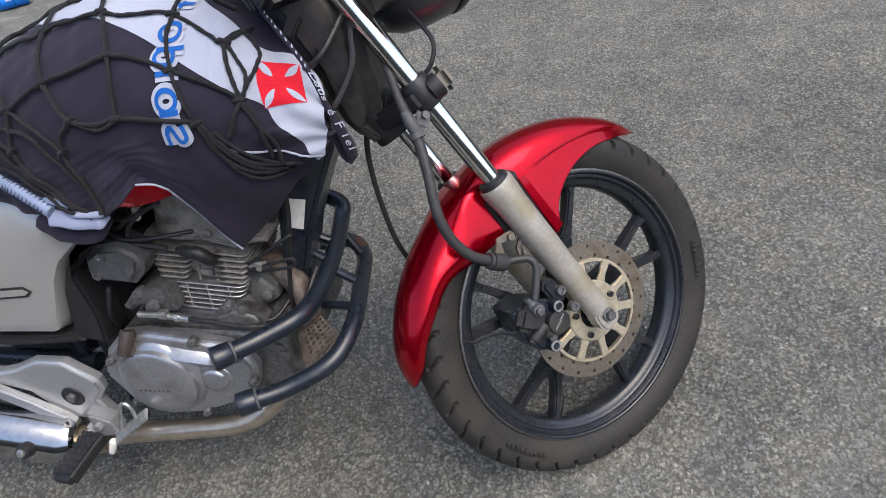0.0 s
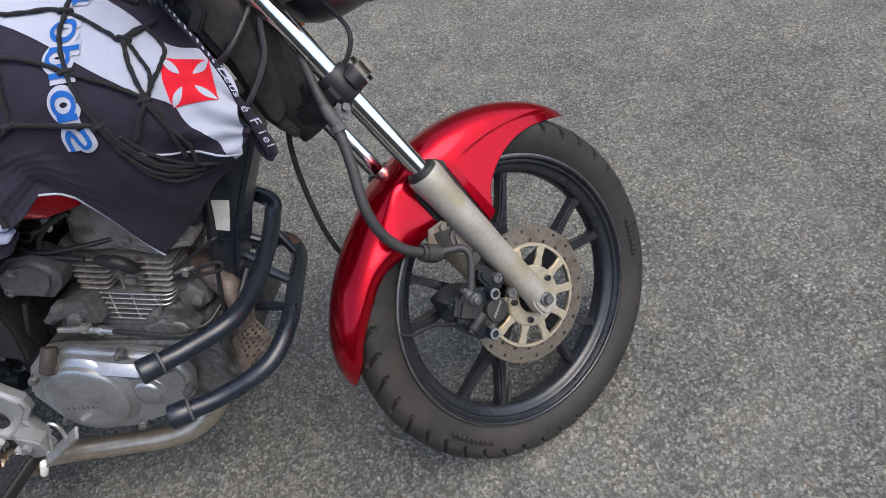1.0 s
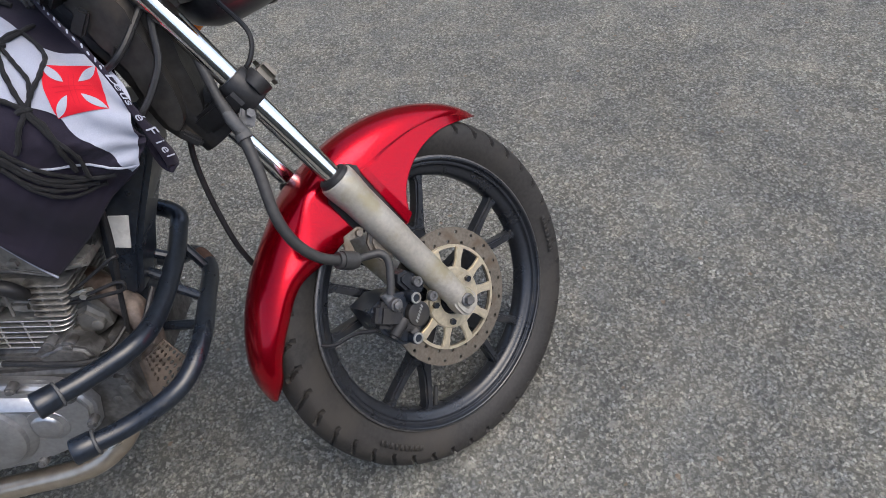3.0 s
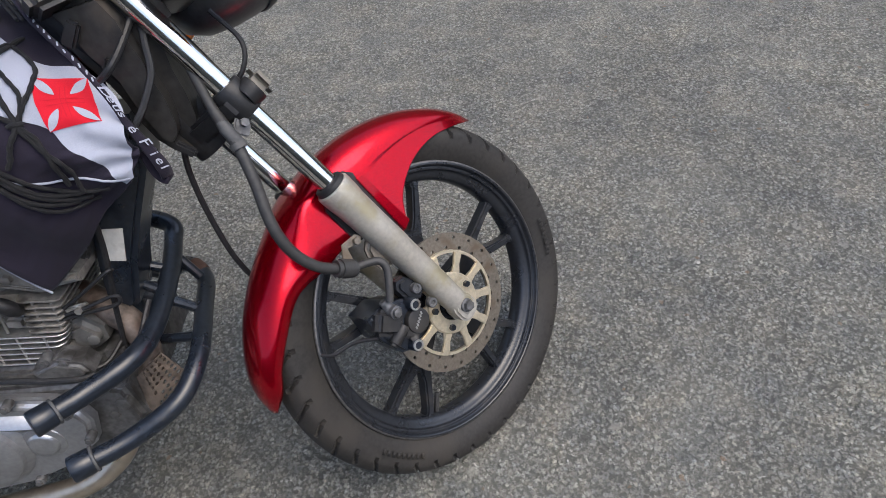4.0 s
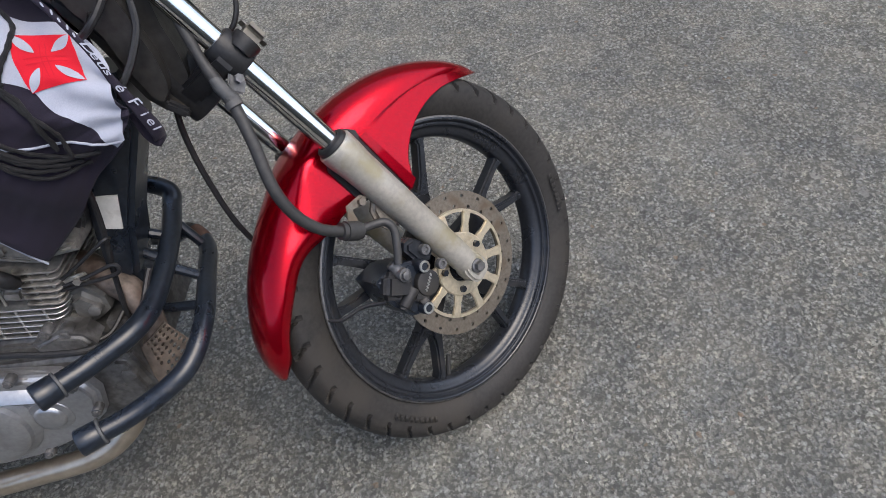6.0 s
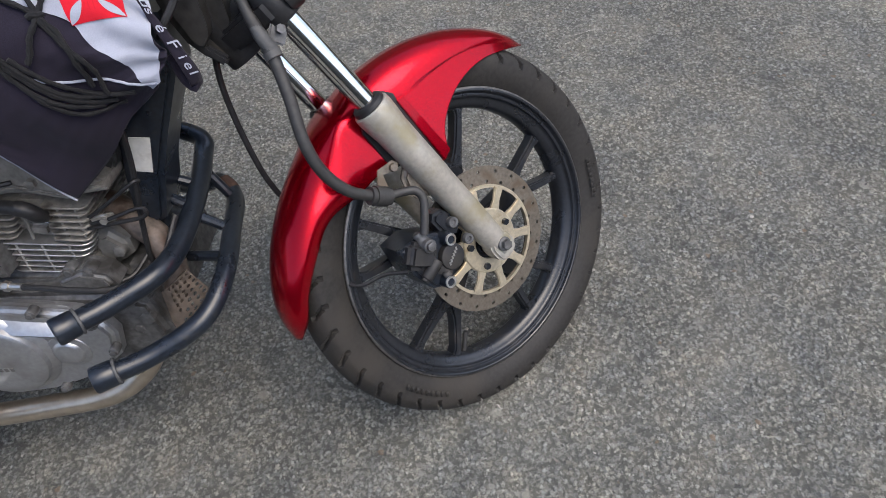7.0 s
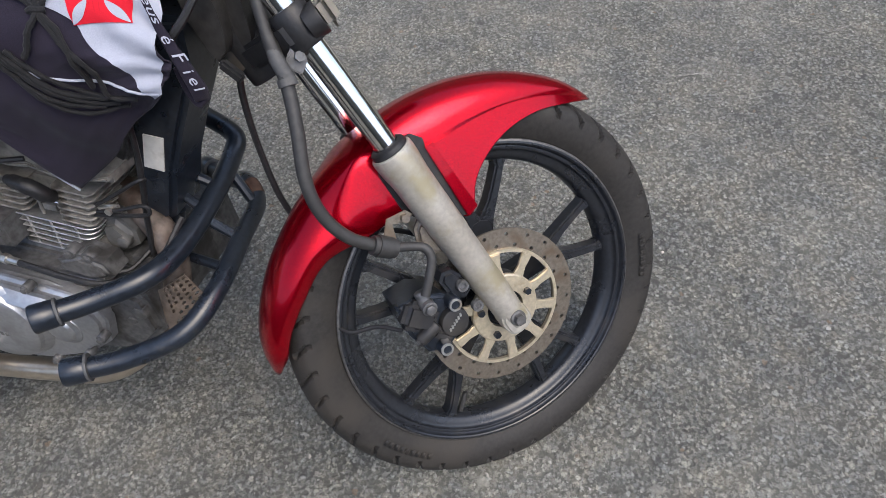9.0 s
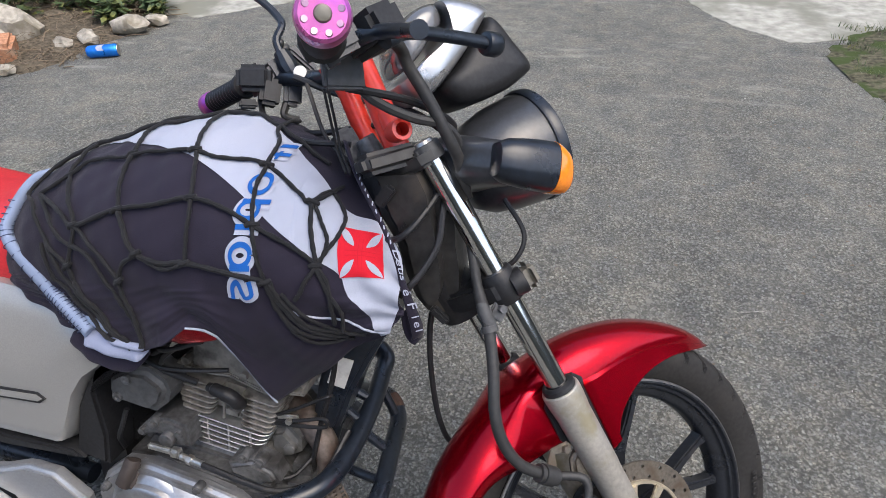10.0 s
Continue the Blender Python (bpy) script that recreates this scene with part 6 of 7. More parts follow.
# embroidered lines across the patch
STITCH = cloth_material("dark_red_stitching", (0.46, 0.007, 0.02))
for a, b in (((0.46, 0.2), (0.46, 0.82)), ((0.55, 0.2), (0.55, 0.82)), ((0.18, 0.46), (0.84, 0.46)), ((0.18, 0.55), (0.84, 0.55))):
    rows = []
    for k in range(9):
        s, t = a[0] + (b[0] - a[0]) * k / 8, a[1] + (b[1] - a[1]) * k / 8
        w = 0.008
        ds, dt = (w, 0) if a[0] == b[0] else (0, w)
        rows.append([on_patch(s - ds, t - dt, 0.0039), on_patch(s + ds, t + dt, 0.0039)])
    part("stitching", grid(B_(), rows), STITCH, jersey, sharp=80)

# printed blue marks on a white surround, as plain rings and bars
T4 = [V((-0.516, 0.51)), V((-0.488, 0.532)), V((-0.477, 0.286)), V((-0.52, 0.283))]


def on_print(s, t, lift):
    p = (T4[0] * (1 - s) + T4[1] * s) * (1 - t) + (T4[3] * (1 - s) + T4[2] * s) * t
    return cloth(p.x, p.y, lift)


def print_line(pts, w, lift, n=8):
    """A printed line of width w through (across, along) places."""
    p = spline([(a, b * 3.6, 0) for a, b in pts], n)
    rows = []
    for i, q in enumerate(p):
        d = (p[min(i + 1, len(p) - 1)] - p[max(i - 1, 0)]).normalized()
        nrm = V((-d.y, d.x, 0))
        rows.append([on_print((q + nrm * w * k).x, (q + nrm * w * k).y / 3.6, lift) for k in (-1, -0.4, 0.4, 1)])
    return rows


def ring(cx, cy, rx, ry, a0=0, a1=360, n=14):
    return [(cx + rx * math.cos(radians(a0 + (a1 - a0) * k / n)), cy + ry * math.sin(radians(a0 + (a1 - a0) * k / n))) for k in range(n + 1)]


MARKS = [
    [(0.2, 0.0), (0.75, 0.0)],
    [(0.12, 0.085), (0.8, 0.09)], [(0.42, 0.055), (0.42, 0.13)],
    ring(0.42, 0.305, 0.3, 0.062),
    ring(0.38, 0.475, 0.27, 0.055), [(0.12, 0.422), (0.95, 0.428)],
    [(0.15, 0.575), (0.68, 0.58)], [(0.6, 0.582), (0.66, 0.605), (0.66, 0.625)],
    ring(0.4, 0.735, 0.28, 0.06), [(0.12, 0.8), (0.7, 0.805)],
    [(0.64, 0.875), (0.68, 0.945), (0.52, 0.975), (0.42, 0.93), (0.32, 0.88), (0.16, 0.905), (0.14, 0.985)],
]
for line_ in MARKS:
    part("print_surround", grid(B_(), print_line(line_, 0.165, 0.0034)), WHITE_CLOTH, jersey, sharp=80)
for line_ in MARKS:
    part("print_mark", grid(B_(), print_line(line_, 0.058, 0.0048)), BLUE_CLOTH, jersey, "blue printed mark", sharp=80)


def on_cloth(pts, lift, n=6):
    return [cloth(p.x, p.y, lift) for p in spline([(*q, 0) for q in pts], n)]


for pts in ([(-0.582, 0.0), (-0.572, 0.0), (-0.563, 0.0), (-0.552, 0.0), (-0.544, 0.0), (-0.536, 0.0), (-0.525, 0.0), (-0.513, 0.0)], [(-0.46, 0.26), (-0.428, 0.217), (-0.388, 0.165), (-0.36, 0.09), (-0.342, 0.03)]):
    bm = B_()
    tube(bm, on_cloth(pts, 0.002, 10), 0.0016, 8)
    part("white_piping", bm, WHITE_CLOTH, jersey, "thin white piping")
# the pale ribbed waistband at the seat, a loose white fold and a dark one below it
BAND = [(-0.885, -0.055, 0.81), (-0.902, -0.078, 0.795), (-0.903, -0.118, 0.765), (-0.895, -0.142, 0.735)] + [(-0.821, -0.166, 0.684), (-0.792, -0.176, 0.670), (-0.765, -0.184, 0.655), (-0.740, -0.190, 0.638)]
line_ = spline(BAND, 24)
n = len(line_)
radii = [0.0142 * min(1, 0.6 + k / 30) for k in range(n - 2)] + [0.0138, 0.0125]
bm = B_()
tube(bm, line_, radii, 18, 0.62)
waistband = part("waistband", bm, GREY_CLOTH, jersey, "pale blue ribbed waistband")
for k in range(40, n - 5, 5):
    d = (line_[k + 1] - line_[k - 1]).normalized()
    up = (V((0, 0, 1)) - d * d.z).normalized()
    out = d.cross(up)
    bm = B_()
    tube(bm, [line_[k] + radii[k] * (1.015 * math.cos(a) * up + 0.72 * math.sin(a) * out) + d * 0.004 * math.cos(a) for a in (math.pi * 2 * q / 20 for q in range(21))], 0.0007, 6)
    part("rib", bm, RIB_BLUE, waistband)


def fold(pts, r, material, label, flat=0.6, wave=0.12):
    line = spline(pts, 8)
    n = len(line)
    bm = B_()
    tube(bm, line, [r * (1 + wave * math.sin(k * 0.45)) * min(1, 0.45 + k / 7, 0.08 + (n - 1 - k) / 9) for k in range(n)], 14, flat)
    part("fold", lumpy(bm, 0.0018, 45), material, jersey, label)


fold([(-0.753, -0.184, 0.631), (-0.732, -0.190, 0.629), (-0.714, -0.193, 0.628), (-0.685, -0.193, 0.624), (-0.665, -0.192, 0.625), (-0.654, -0.186, 0.624)], 0.0145, LILAC_CLOTH, "loose white fold of the lining", 0.55, 0.04)
fold([(-0.714, -0.196, 0.639), (-0.681, -0.200, 0.636), (-0.657, -0.199, 0.636), (-0.651, -0.190, 0.634)], 0.0055, LILAC_CLOTH, "", 0.7, 0.04)
fold([(-0.779, -0.176, 0.626), (-0.767, -0.180, 0.615), (-0.747, -0.183, 0.603), (-0.715, -0.184, 0.594), (-0.684, -0.183, 0.600), (-0.660, -0.178, 0.616)], 0.0135, BLACK_CLOTH, "dark loose fold", 0.6, 0.05)
fold([(-0.762, -0.178, 0.661), (-0.727, -0.190, 0.656), (-0.709, -0.193, 0.650), (-0.700, -0.192, 0.643)], 0.0055, GREY_CLOTH, "pale printed tape", 0.5, 0.04)

# ---- elastic cargo net over the jersey ----
net = new("cargo_net")
net.matrix_basis = BIKE
tagged(net, "black elastic cargo net stretched over the jersey", "cargo net")


def cord(pts, r=0.0032, lift=0.0055):
    line = on_cloth(pts, lift, 8)
    bm = B_()
    tube(bm, line, [0.86 * r * (1 + 0.16 * math.sin(k * 1.9)) for k in range(len(line))], 8)
    part("cord", bm, CORD, net)


cord([(-0.839, 0.422), (-0.793, 0.448), (-0.767, 0.465), (-0.695, 0.463), (-0.598, 0.465), (-0.562, 0.465), (-0.508, 0.475), (-0.462, 0.455), (-0.444, 0.448), (-0.428, 0.512)])
cord([(-0.839, 0.422), (-0.781, 0.388), (-0.747, 0.367), (-0.674, 0.385), (-0.62, 0.39), (-0.572, 0.403), (-0.53, 0.4), (-0.496, 0.388), (-0.45, 0.37), (-0.424, 0.35), (-0.406, 0.302), (-0.408, 0.173)], 0.0036)
cord([(-0.759, 0.315), (-0.747, 0.367), (-0.771, 0.408), (-0.795, 0.45), (-0.801, 0.482), (-0.815, 0.53), (-0.82, 0.6)])
cord([(-0.839, 0.422), (-0.773, 0.352), (-0.701, 0.312), (-0.664, 0.17), (-0.648, 0.018)])
cord([(-0.672, 0.383), (-0.685, 0.425), (-0.695, 0.468), (-0.713, 0.512), (-0.717, 0.535), (-0.72, 0.6)])
cord([(-0.672, 0.383), (-0.654, 0.352), (-0.636, 0.333), (-0.6, 0.323), (-0.568, 0.328), (-0.522, 0.323), (-0.476, 0.315), (-0.462, 0.283), (-0.43, 0.182), (-0.4, 0.122)], 0.0038)
cord([(-0.634, 0.331), (-0.6, 0.317), (-0.568, 0.326)], 0.003)
cord([(-0.572, 0.403), (-0.568, 0.37), (-0.568, 0.328)])
cord([(-0.572, 0.403), (-0.584, 0.443), (-0.594, 0.465), (-0.618, 0.512), (-0.636, 0.555), (-0.64, 0.62)])
cord([(-0.496, 0.388), (-0.506, 0.435), (-0.508, 0.475), (-0.516, 0.52), (-0.538, 0.55), (-0.55, 0.62)])
cord([(-0.496, 0.388), (-0.486, 0.35), (-0.476, 0.315)])
cord([(-0.444, 0.448), (-0.434, 0.398), (-0.424, 0.35), (-0.434, 0.318), (-0.446, 0.283)], 0.0036)
cord([(-0.636, 0.333), (-0.668, 0.302), (-0.656, 0.158), (-0.652, 0.02)])
cord([(-0.747, 0.367), (-0.707, 0.338), (-0.668, 0.302)])
cord([(-0.759, 0.315), (-0.737, 0.24), (-0.697, 0.103), (-0.668, 0.018)])
cord([(-0.853, 0.413), (-0.803, 0.352), (-0.759, 0.315)])
cord([(-0.8, 0.35), (-0.76, 0.28), (-0.72, 0.15), (-0.675, 0.03)], 0.003)
cord([(-0.81, 0.345), (-0.77, 0.24), (-0.715, 0.09), (-0.672, 0.01)], 0.003)
cord([(-0.444, 0.448), (-0.434, 0.487), (-0.41, 0.463), (-0.406, 0.417), (-0.418, 0.37), (-0.424, 0.35)])
cord([(-0.442, 0.45), (-0.43, 0.43), (-0.416, 0.4), (-0.42, 0.36), (-0.43, 0.345)], 0.003)
cord([(-0.476, 0.315), (-0.452, 0.238), (-0.424, 0.152), (-0.396, 0.088)], 0.0036)
cord([(-0.47, 0.315), (-0.468, 0.265), (-0.44, 0.175), (-0.41, 0.105)])
cord([(-0.474, 0.31), (-0.462, 0.24), (-0.432, 0.13), (-0.39, 0.06)], 0.003)
cord([(-0.46, 0.3), (-0.44, 0.24), (-0.41, 0.15), (-0.372, 0.07)], 0.003)
cord([(-0.424, 0.35), (-0.398, 0.263), (-0.398, 0.122)])
cord([(-0.869, 0.492), (-0.809, 0.527), (-0.711, 0.545), (-0.628, 0.572), (-0.552, 0.557), (-0.502, 0.54), (-0.456, 0.535)], 0.0036)
cord([(-0.853, 0.413), (-0.88, 0.44), (-0.87, 0.492), (-0.86, 0.56)])
for p in ((-0.747, 0.367), (-0.673, 0.384), (-0.572, 0.403), (-0.496, 0.388), (-0.568, 0.327), (-0.636, 0.333), (-0.476, 0.315), (-0.444, 0.448), (-0.424, 0.35), (-0.508, 0.475), (-0.596, 0.465), (-0.694, 0.465), (-0.759, 0.316), (-0.668, 0.303)):
    bm = B_()
    tube(bm, [cloth(p[0] - 0.007, p[1] - 0.004, 0.006), cloth(p[0] - 0.003, p[1], 0.007), cloth(p[0] + 0.003, p[1] + 0.001, 0.007), cloth(p[0] + 0.007, p[1] + 0.004, 0.006)], [0.0028, 0.0038, 0.0038, 0.0028], 8)
    part("knot", bm, CORD, net)

# ---- printed neck strap hanging at the front of the jersey ----
S_PTS = [(-0.44, -0.005, 0.882), (-0.406, -0.055, 0.856), (-0.383, -0.077, 0.834), (-0.355, -0.098, 0.804), (-0.336, -0.109, 0.7715), (-0.323, -0.112, 0.728), (-0.308, -0.106, 0.672), (-0.31, -0.1, 0.651), (-0.32, -0.097, 0.66), (-0.325, -0.098, 0.69)]
strap_line = spline(S_PTS, 8)


def strap_row(i, w, lift):
    p = strap_line[i]
    d = (strap_line[min(i + 1, len(strap_line) - 1)] - strap_line[max(i - 1, 0)]).normalized()
    face = V((0.75, -0.6, 0.25))
    side = d.cross(face).normalized()
    out = side.cross(d).normalized()
    return [tuple(p + side * w * k + out * lift) for k in (-1, 0, 1)]


strap = thing("neck_strap", grid(B_(), [strap_row(i, 0.0032 + 0.0058 * min(1, max(0, i - 36) / 12), 0.0) for i in range(len(strap_line))]), BLACK_CLOTH, "black woven neck strap with worn white print", "strap", BIKE, thick=0.0018)
for i in range(6, 30, 2):
    w = 0.0018
    a, b = strap_row(i, w, 0.0023), strap_row(i + 1, w, 0.0023)
    lo, hi = (0, 2) if i % 4 else (1, 2)
    p, q = V(a[lo]), V(b[hi])
    bm = B_()
    d = (q - p).cross(V((0.75, -0.6, 0.25))).normalized() * 0.0008
    grid(bm, [[tuple(p - d), tuple(p + d)], [tuple((p + q) / 2 - d * 1.6), tuple((p + q) / 2 + d * 1.6)], [tuple(q - d), tuple(q + d)]])
    part("print_stroke", bm, WHITE_CLOTH, strap)
# the printed words, in slanted script down the strap
for text, at in zip("Deus\u00e9Fiel", (30, 32.6, 34.6, 36.4, 39.6, 42.3, 44.8, 46, 48)):
    i = int(at)
    p = strap_line[i].lerp(strap_line[i + 1], at - i)
    size = (0.011 if at < 39 else 0.016) * (1.15 if text.isupper() else 1.0)
    word_data = bpy.data.curves.new("printed_letter", "FONT")
    word_data.body, word_data.size, word_data.extrude, word_data.shear = text, size, 0.0003, 0.3
    word_data.materials.append(WHITE_CLOTH)
    word = new("printed_letter", word_data)
    word.parent = strap
    down = (strap_line[i + 2] - strap_line[i]).normalized()
    rise = V((0.75, -0.6, 0.25)).cross(down).normalized()
    out = down.cross(rise).normalized()
    word.matrix_basis = Matrix.Translation(p - rise * (0.0032 if at < 39 else 0.005) + out * 0.0028) @ Matrix((down * (1.9 if at < 39 else 1.25), rise, out)).transposed().to_4x4()
    tagged(word, "white printed script letter")
for k, r_ in ((0.0, 0.002), (0.006, 0.002)):
    bm = B_()
    tube(bm, spline([(-0.463 + k, -0.015, 0.95), (-0.455 + k, -0.012, 0.9), (-0.447 + k, -0.018, 0.872), (-0.421 + k, -0.052, 0.852)], 8), r_, 8)
    part("string", bm, CORD, strap, "thin black string")

# ---- far ground: concrete, rubble, plants, can ----
CONCRETE = surface("pale_concrete", (0.33, 0.325, 0.285), 0.9, grain=14, spread=0.3, bump=0.2, stain=(0.2, 0.2, 0.165), stain_scale=2.2, stain_at=0.45, spec=0.2)
EARTH = surface("dry_earth", (0.1, 0.083, 0.06), 0.95, grain=50, spread=0.55, bump=0.8, stain=(0.17, 0.145, 0.105), stain_scale=6, spec=0.1)
ROCK = surface("pale_rubble", (0.34, 0.31, 0.255), 0.9, grain=30, spread=0.35, bump=0.6, stain=(0.2, 0.175, 0.13), stain_scale=9, stain_at=0.5, spec=0.2)
BRICK = surface("orange_brick", (0.4, 0.2, 0.115), 0.9, grain=70, spread=0.3, bump=0.4, stain=(0.48, 0.36, 0.26), stain_scale=10, spec=0.2)
LEAF = surface("weed_leaf", (0.055, 0.085, 0.03), 0.6, grain=60, spread=0.4, bump=0.1, stain=(0.17, 0.17, 0.04), stain_scale=8, stain_at=0.5)
STRAW = surface("dry_twig", (0.16, 0.12, 0.078), 0.8, grain=60, spread=0.4, bump=0.3, stain=(0.14, 0.095, 0.06), stain_scale=12)
CAN_BLUE = surface("blue_printed_can", (0.01, 0.16, 0.6), 0.3, 0.5, 40, 0.15, 0.0, stain=(0.03, 0.3, 0.75), stain_scale=14)
MOSS = surface("mossy_soil", (0.085, 0.08, 0.055), 0.95, grain=40, spread=0.6, bump=0.8, stain=(0.05, 0.07, 0.025), stain_scale=9, stain_at=0.45, spec=0.1)
rng = random.Random(7)


def mound(name, cx, cy, rx, ry, h, material, label, category, turn=0.0, kind="structure"):
    bm = B_()
    rows = []
    for i in range(41):
        row = []
        for j in range(41):
            u, v = -1 + i / 20, -1 + j / 20
            r = math.hypot(u, v)
            edge = 1 + 0.22 * noise.noise(V((u * 1.5 + cx, v * 1.5, 3.1))) + 0.12 * noise.noise(V((u * 6, v * 6 + cx, 1.7)))
            z = h * max(0.0, 1 - (r / edge) ** 2) * (0.75 + 0.5 * noise.noise(V((u * 4, v * 4, cx)))) - (0.01 if r > edge else 0)
            x, y = u * rx, v * ry
            c, s = math.cos(turn), math.sin(turn)
            row.append((cx + x * c - y * s, cy + x * s + y * c, z + 0.002))
        rows.append(row)
    return thing(name, grid(bm, rows), material, label, category, kind=kind)


def slab(name, outline, z, material, label, category):
    bm = B_()
    prism(bm, [(x, y) for x, y in outline], -0.05, z, 0.002)
    bmesh.ops.transform(bm, matrix=Matrix(((1, 0, 0, 0), (0, 0, 1, 0), (0, 1, 0, 0), (0, 0, 0, 1))), verts=bm.verts)
    return thing(name, bm, material, label, category, kind="structure")


def ragged(pts, amount=0.05, n=10):
    out = []
    for (x0, y0), (x1, y1) in zip(pts, pts[1:] + pts[:1]):
        for k in range(n):
            t = k / n
            out.append((x0 + (x1 - x0) * t + rng.uniform(-amount, amount), y0 + (y1 - y0) * t + rng.uniform(-amount, amount)))
    return out


def stone(bm, c, size, rough=0.25):
    made = bmesh.ops.create_icosphere(bm, subdivisions=2, radius=1)["verts"]
    seed = V((rng.uniform(0, 50), rng.uniform(0, 50), 0))
    for v in made:
        k = 1 + rough * noise.noise(v.co * 1.3 + seed) + rough * 0.5 * noise.noise(v.co * 3 + seed)
        v.co = V((v.co.x * size[0] * k, v.co.y * size[1] * k, v.co.z * size[2] * k)) + V(c)
    return bm


slab("concrete_apron", ragged([(0.2, 4.3), (0.4, 3.68), (0.58, 3.40), (0.82, 3.18), (1.06, 3.25), (1.36, 3.46), (2.2, 3.8), (4.5, 4.6), (4.5, 9.0), (0.0, 9.0)], 0.014, 9), 0.0035, CONCRETE, "pale stained concrete apron beside the asphalt", "concrete")
slab("concrete_apron", ragged([(-3.2, 3.25), (-2.75, 3.15), (-2.1, 3.7), (-1.2, 4.2), (-0.6, 4.4), (-0.6, 9.0), (-5.5, 9.0), (-5.0, 4.5)], 0.02, 9), 0.003, CONCRETE, "pale stained concrete strip behind the rubble", "concrete")
mound("earth_heap", -3.85, 2.85, 0.85, 1.0, 0.13, EARTH, "low heap of dry earth and litter at the roadside", "earth")
mound("earth_bank", -4.9, 3.9, 1.3, 1.3, 0.5, EARTH, "dark earth bank behind the rubble", "earth", 0.6)
mound("verge", 1.6, 2.75, 0.6, 0.85, 0.035, MOSS, "dark mossy soil verge with patchy grass", "earth", 0.15)

bm = B_()
block(bm, (0, 0, 0), (0.3, 0.17, 0.15), None, 0.02, 2)
for v in bm.verts:
    v.co += V((noise.noise(v.co * 9), noise.noise(v.co * 9 + V((5, 0, 0))), noise.noise(v.co * 9 + V((0, 7, 0))))) * 0.022
thing("brick_chunk", bm, BRICK, "broken orange hollow brick lying on the heap", "brick", pose(-3.47, 2.22, 0.075, 8, 6, 35))
STONES = [(-3.52, 2.52, 0.11, 0.13, 0.10, 0.12), (-3.62, 2.42, 0.10, 0.10, 0.08, 0.09), (-3.0, 2.83, 0.055, 0.12, 0.085, 0.06), (-2.93, 2.98, 0.035, 0.08, 0.06, 0.04), (-3.12, 2.60, 0.04, 0.09, 0.06, 0.045), (-3.22, 2.50, 0.035, 0.06, 0.05, 0.04), (-3.28, 2.12, 0.025, 0.05, 0.04, 0.03), (-3.4, 3.2, 0.08, 0.12, 0.09, 0.07), (-3.05, 3.2, 0.03, 0.06, 0.05, 0.035)]
for x, y, z, a, b, c in STONES:
    bm = B_()
    stone(bm, (0, 0, 0), (a, b, c), 0.5)
    thing("rubble_stone", bm, ROCK, "pale broken rubble stone on the heap", "stone", pose(x, y, z, 0, 0, rng.uniform(0, 180)), "rubble stones")

bm = B_()
lathe(bm, [(0.0, -0.085), (0.024, -0.085), (0.026, -0.087), (0.028, -0.084), (0.034, -0.074), (0.035, -0.07), (0.035, 0.072), (0.033, 0.078), (0.029, 0.083), (0.028, 0.085), (0.0, 0.082)], 32)
can = thing("drink_can", bm, CAN_BLUE, "blue aluminium drink can lying on the asphalt", "can", pose(-2.90, 2.44, 0.036, 0, 20, -68))
bm = B_()
rows = []
for i in range(9):
    rows.append([(0.0356 * math.cos(radians(40 + 60 * j / 8)), -0.02 + 0.035 * i / 8 - 0.008 * math.sin(math.pi * j / 8), 0.0356 * math.sin(radians(40 + 60 * j / 8))) for j in range(9)])
grid(bm, rows)
part("printed_emblem", bm, WHITE_CLOTH, can, "pale printed emblem")
bm = B_()
lathe(bm, [(0.0, 0.083), (0.0285, 0.0855), (0.0295, 0.084), (0.0295, 0.0825)], 28)
part("can_rim", bm, STEEL, can)

# twigs and straw
bm = B_()
for _ in range(520):
    x, y = rng.uniform(-3.8, -3.0), rng.uniform(2.15, 3.25)
    if x > -2.98 - (y - 2.3) * 0.05:
        continue
    a, ln, z = rng.uniform(0, 6.3), 0.03 + 0.22 * rng.random() ** 2.5, rng.uniform(0.02, 0.12)
    p = V((x, y, z * min(1, max(0.15, (-2.95 - x) / 0.4))))
    d = V((math.cos(a), math.sin(a), rng.uniform(-0.12, 0.12)))
    tube(bm, [p, p + d * ln * 0.5 + V((0, 0, rng.uniform(0, 0.02))), p + d * ln], 0.001 + 0.0035 * rng.random() ** 3, 5)
thing("dry_twigs", bm, STRAW, "dry twigs and straw strewn over the heap", "twigs", kind="stuff")


def blade(bm, p, a, h, w, lean):
    d, s = V((math.cos(a), math.sin(a), 0)), V((-math.sin(a), math.cos(a), 0))
    rows = []
    for k in range(4):
        t = k / 3
        c = p + d * lean * t * t + V((0, 0, h * (t - 0.25 * t * t)))
        rows.append((c - s * w * (1 - t) ** 0.7 * 0.5, c + s * w * (1 - t) ** 0.7 * 0.5))
    vs = [[bm.verts.new(q) for q in r] for r in rows]
    for r0, r1 in zip(vs, vs[1:]):
        bm.faces.new((r0[0], r0[1], r1[1], r1[0]))


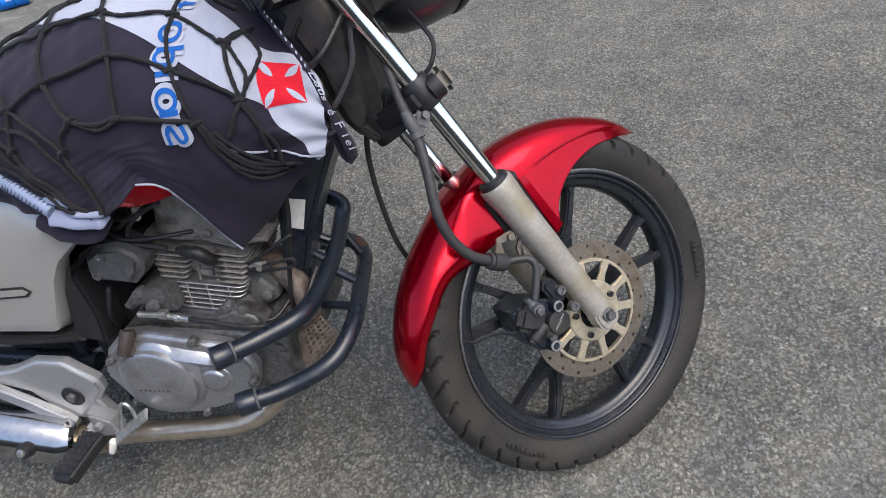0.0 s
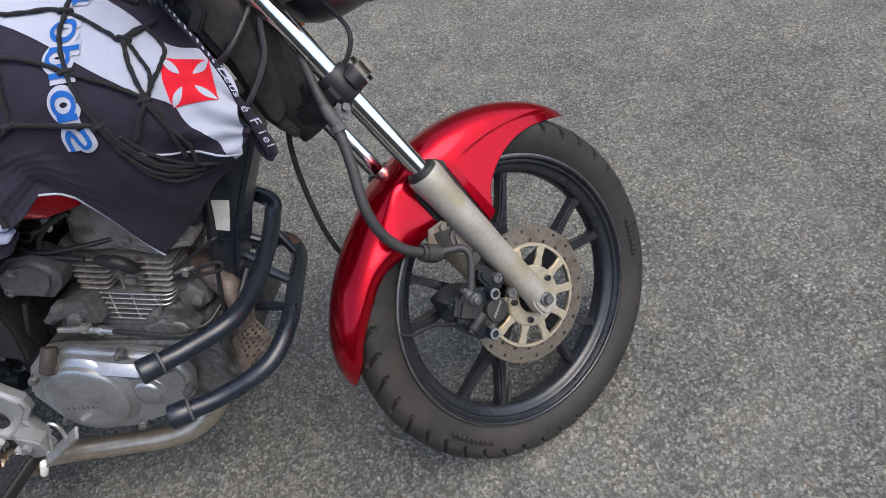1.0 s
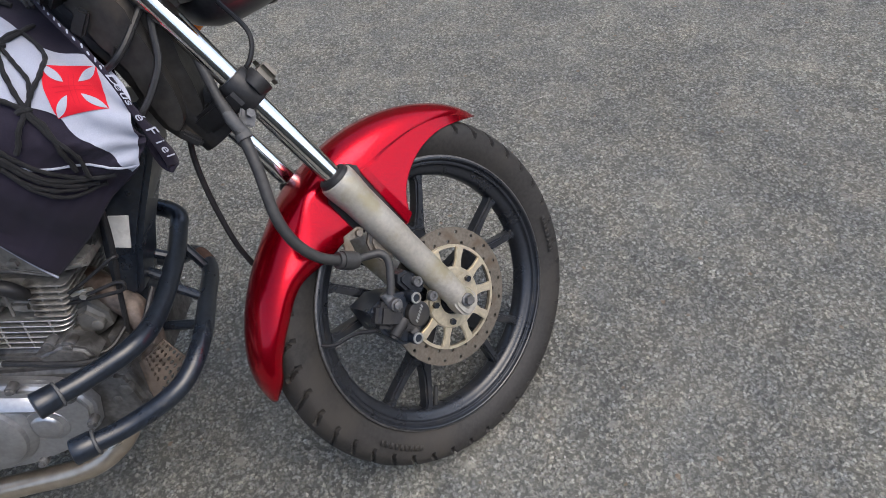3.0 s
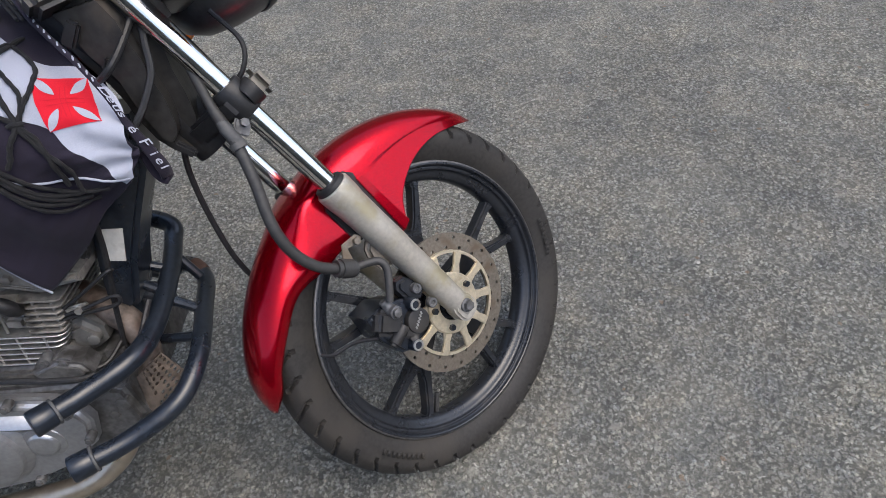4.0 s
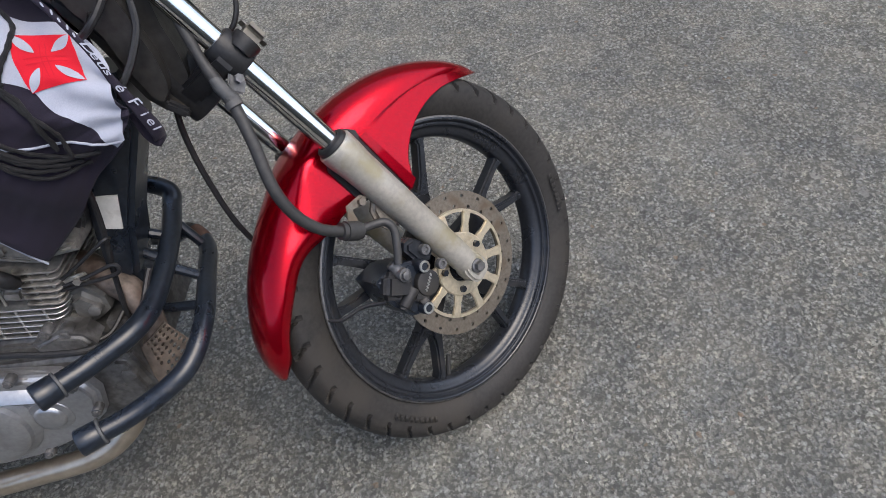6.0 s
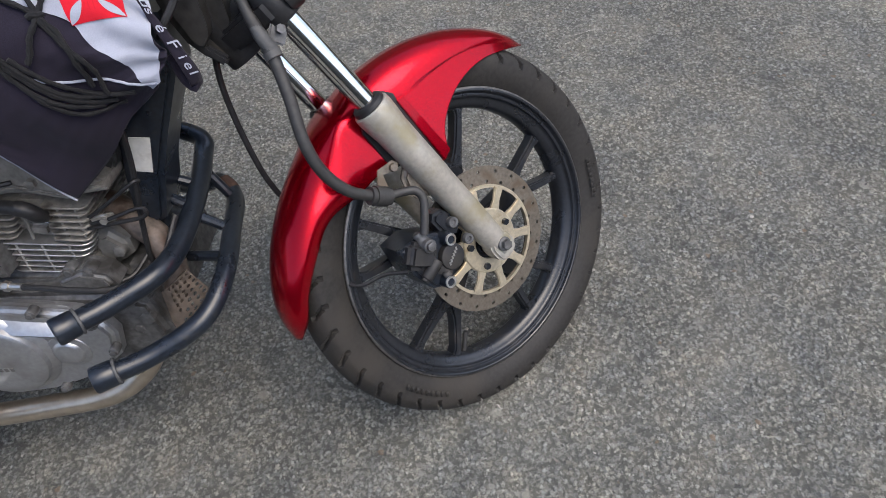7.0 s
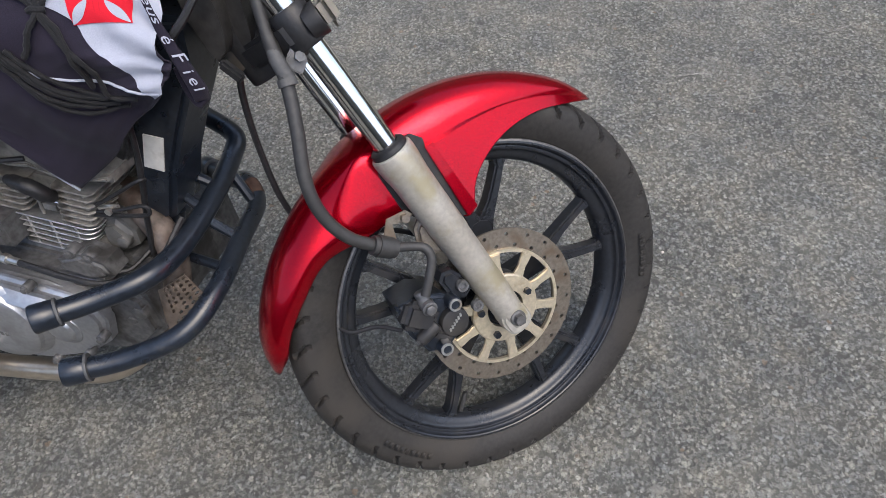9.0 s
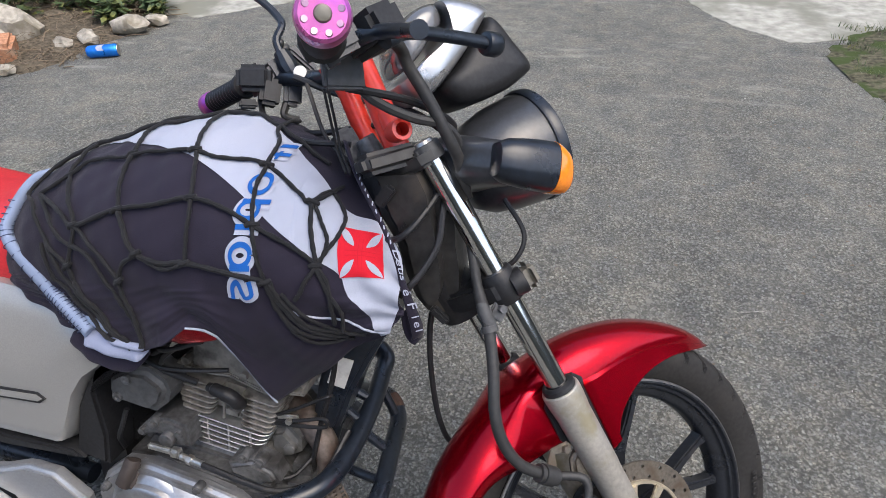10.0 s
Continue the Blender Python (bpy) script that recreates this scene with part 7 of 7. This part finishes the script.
def leafy_plant(cx, cy, z, h, n, size):
    stem = B_()
    for _ in range(5):
        a = rng.uniform(0, 6.3)
        tube(stem, [(0, 0, 0), (0.15 * h * math.cos(a), 0.15 * h * math.sin(a), h * 0.5), (0.5 * h * math.cos(a), 0.5 * h * math.sin(a), h * 0.9)], [0.006, 0.004, 0.002], 5)
    bm = B_()
    for _ in range(n):
        a, r = rng.uniform(0, 6.3), h * 0.65 * math.sqrt(rng.random())
        p = V((r * math.cos(a), r * math.sin(a), rng.uniform(0.15, 1.0) * h))
        b = rng.uniform(0, 6.3)
        d = V((math.cos(b), math.sin(b), rng.uniform(-0.6, 0.5))).normalized()
        s = d.cross(V((rng.uniform(-0.4, 0.4), rng.uniform(-0.4, 0.4), 1))).normalized()
        ln = size * rng.uniform(0.6, 1.3)
        vs = [bm.verts.new(p), bm.verts.new(p + d * ln * 0.4 + s * ln * 0.28), bm.verts.new(p + d * ln), bm.verts.new(p + d * ln * 0.4 - s * ln * 0.28), bm.verts.new(p + d * ln * 0.45 - V((0, 0, ln * 0.08)))]
        for f in ((0, 1, 4), (1, 2, 4), (2, 3, 4), (3, 0, 4)):
            bm.faces.new([vs[k] for k in f])
    plant = new("weed_plant")
    plant.matrix_basis = pose(cx, cy, z)
    tagged(plant, "leafy green weed growing behind the rubble", "plant", "roadside weeds")
    part("stem", stem, STRAW, plant)
    part("foliage", bm, LEAF, plant)


for x, y, h in ((-3.72, 2.72, 0.26), (-3.95, 2.95, 0.36), (-4.25, 3.0, 0.42), (-3.5, 3.02, 0.22), (-3.3, 3.12, 0.2), (-3.75, 3.2, 0.36), (-4.4, 3.4, 0.5), (-3.85, 3.6, 0.45), (-3.2, 2.92, 0.12), (-3.1, 3.25, 0.2), (-3.45, 3.35, 0.32), (-2.98, 3.08, 0.09)):
    leafy_plant(x, y, 0.04, h, 190, 0.062)

bm = B_()
for _ in range(4200):
    t = rng.random()
    x, y = 1.06 + 0.75 * rng.random() + 0.04 * math.sin(t * 20), 2.0 + 1.5 * rng.random()
    if noise.noise(V((x * 5, y * 5, 0))) < 0.02 - 0.5 * (x - 1.1):
        continue
    blade(bm, V((x, y, 0.0)), rng.uniform(0, 6.3), rng.uniform(0.015, 0.06), rng.uniform(0.003, 0.006), rng.uniform(0.005, 0.035))
thing("grass", bm, LEAF, "sparse short green grass on the verge", "grass", kind="stuff")

# loose grit on the road
ICO = [(0, 0, 1), (0.89, 0, 0.45), (0.28, 0.85, 0.45), (-0.72, 0.53, 0.45), (-0.72, -0.53, 0.45), (0.28, -0.85, 0.45), (0.72, 0.53, -0.45), (-0.28, 0.85, -0.45), (-0.89, 0, -0.45), (-0.28, -0.85, -0.45), (0.72, -0.53, -0.45)]
TRI = [(0, 1, 2), (0, 2, 3), (0, 3, 4), (0, 4, 5), (0, 5, 1), (1, 6, 2), (2, 7, 3), (3, 8, 4), (4, 9, 5), (5, 10, 1), (2, 6, 7), (3, 7, 8), (4, 8, 9), (5, 9, 10), (1, 10, 6)]


def grit(name, count, lo, hi, material, label, area, flat=0.55):
    vs, fs = [], []
    for _ in range(count):
        x, y = rng.uniform(area[0], area[1]), rng.uniform(area[2], area[3])
        s = lo + (hi - lo) * rng.random() ** 3
        a = rng.uniform(0, 6.3)
        n0 = len(vs)
        sx, sy = s * rng.uniform(0.7, 1.3), s * rng.uniform(0.6, 1.0)
        for px, py, pz in ICO:
            k = rng.uniform(0.75, 1.2)
            qx, qy = px * sx * k, py * sy * k
            vs.append((x + qx * math.cos(a) - qy * math.sin(a), y + qx * math.sin(a) + qy * math.cos(a), s * flat * (pz * k + 0.25)))
        fs += [tuple(n0 + i for i in f) for f in TRI]
    me = bpy.data.meshes.new(name)
    me.from_pydata(vs, [], fs)
    me.materials.append(material)
    return tagged(new(name, me), label, "gravel", kind="stuff")


GRIT_A = surface("pale_grit", (0.34, 0.325, 0.29), 0.9, grain=120, spread=0.5, stain=(0.5, 0.48, 0.44), stain_scale=30, stain_at=0.5, spec=0.2)
GRIT_B = surface("grey_grit", (0.17, 0.165, 0.155), 0.9, grain=120, spread=0.5, stain=(0.22, 0.2, 0.17), stain_scale=30, spec=0.2)
grit("embedded_aggregate", 7000, 0.0015, 0.005, GRIT_B, "grey aggregate standing out of the worn asphalt", (-1.2, 2.0, -0.6, 3.0), 0.45)
grit("loose_grit", 900, 0.001, 0.0055, GRIT_A, "pale loose grit scattered on the asphalt", (-1.3, 2.2, -0.6, 3.4))

# two dry straws on the road
for a, b in (((0.728, 1.177), (0.767, 1.202)), ((0.322, 0.951), (0.397, 0.972)),):
    mid = ((a[0] + b[0]) / 2 + 0.004, (a[1] + b[1]) / 2)
    bm = B_()
    tube(bm, spline([(*a, 0.004), (*mid, 0.005), (*b, 0.004)], 4), 0.0012, 6)
    thing("dry_straw", bm, GRIT_A, "thin pale dry straw lying on the asphalt", "straw", group="straws on the road")
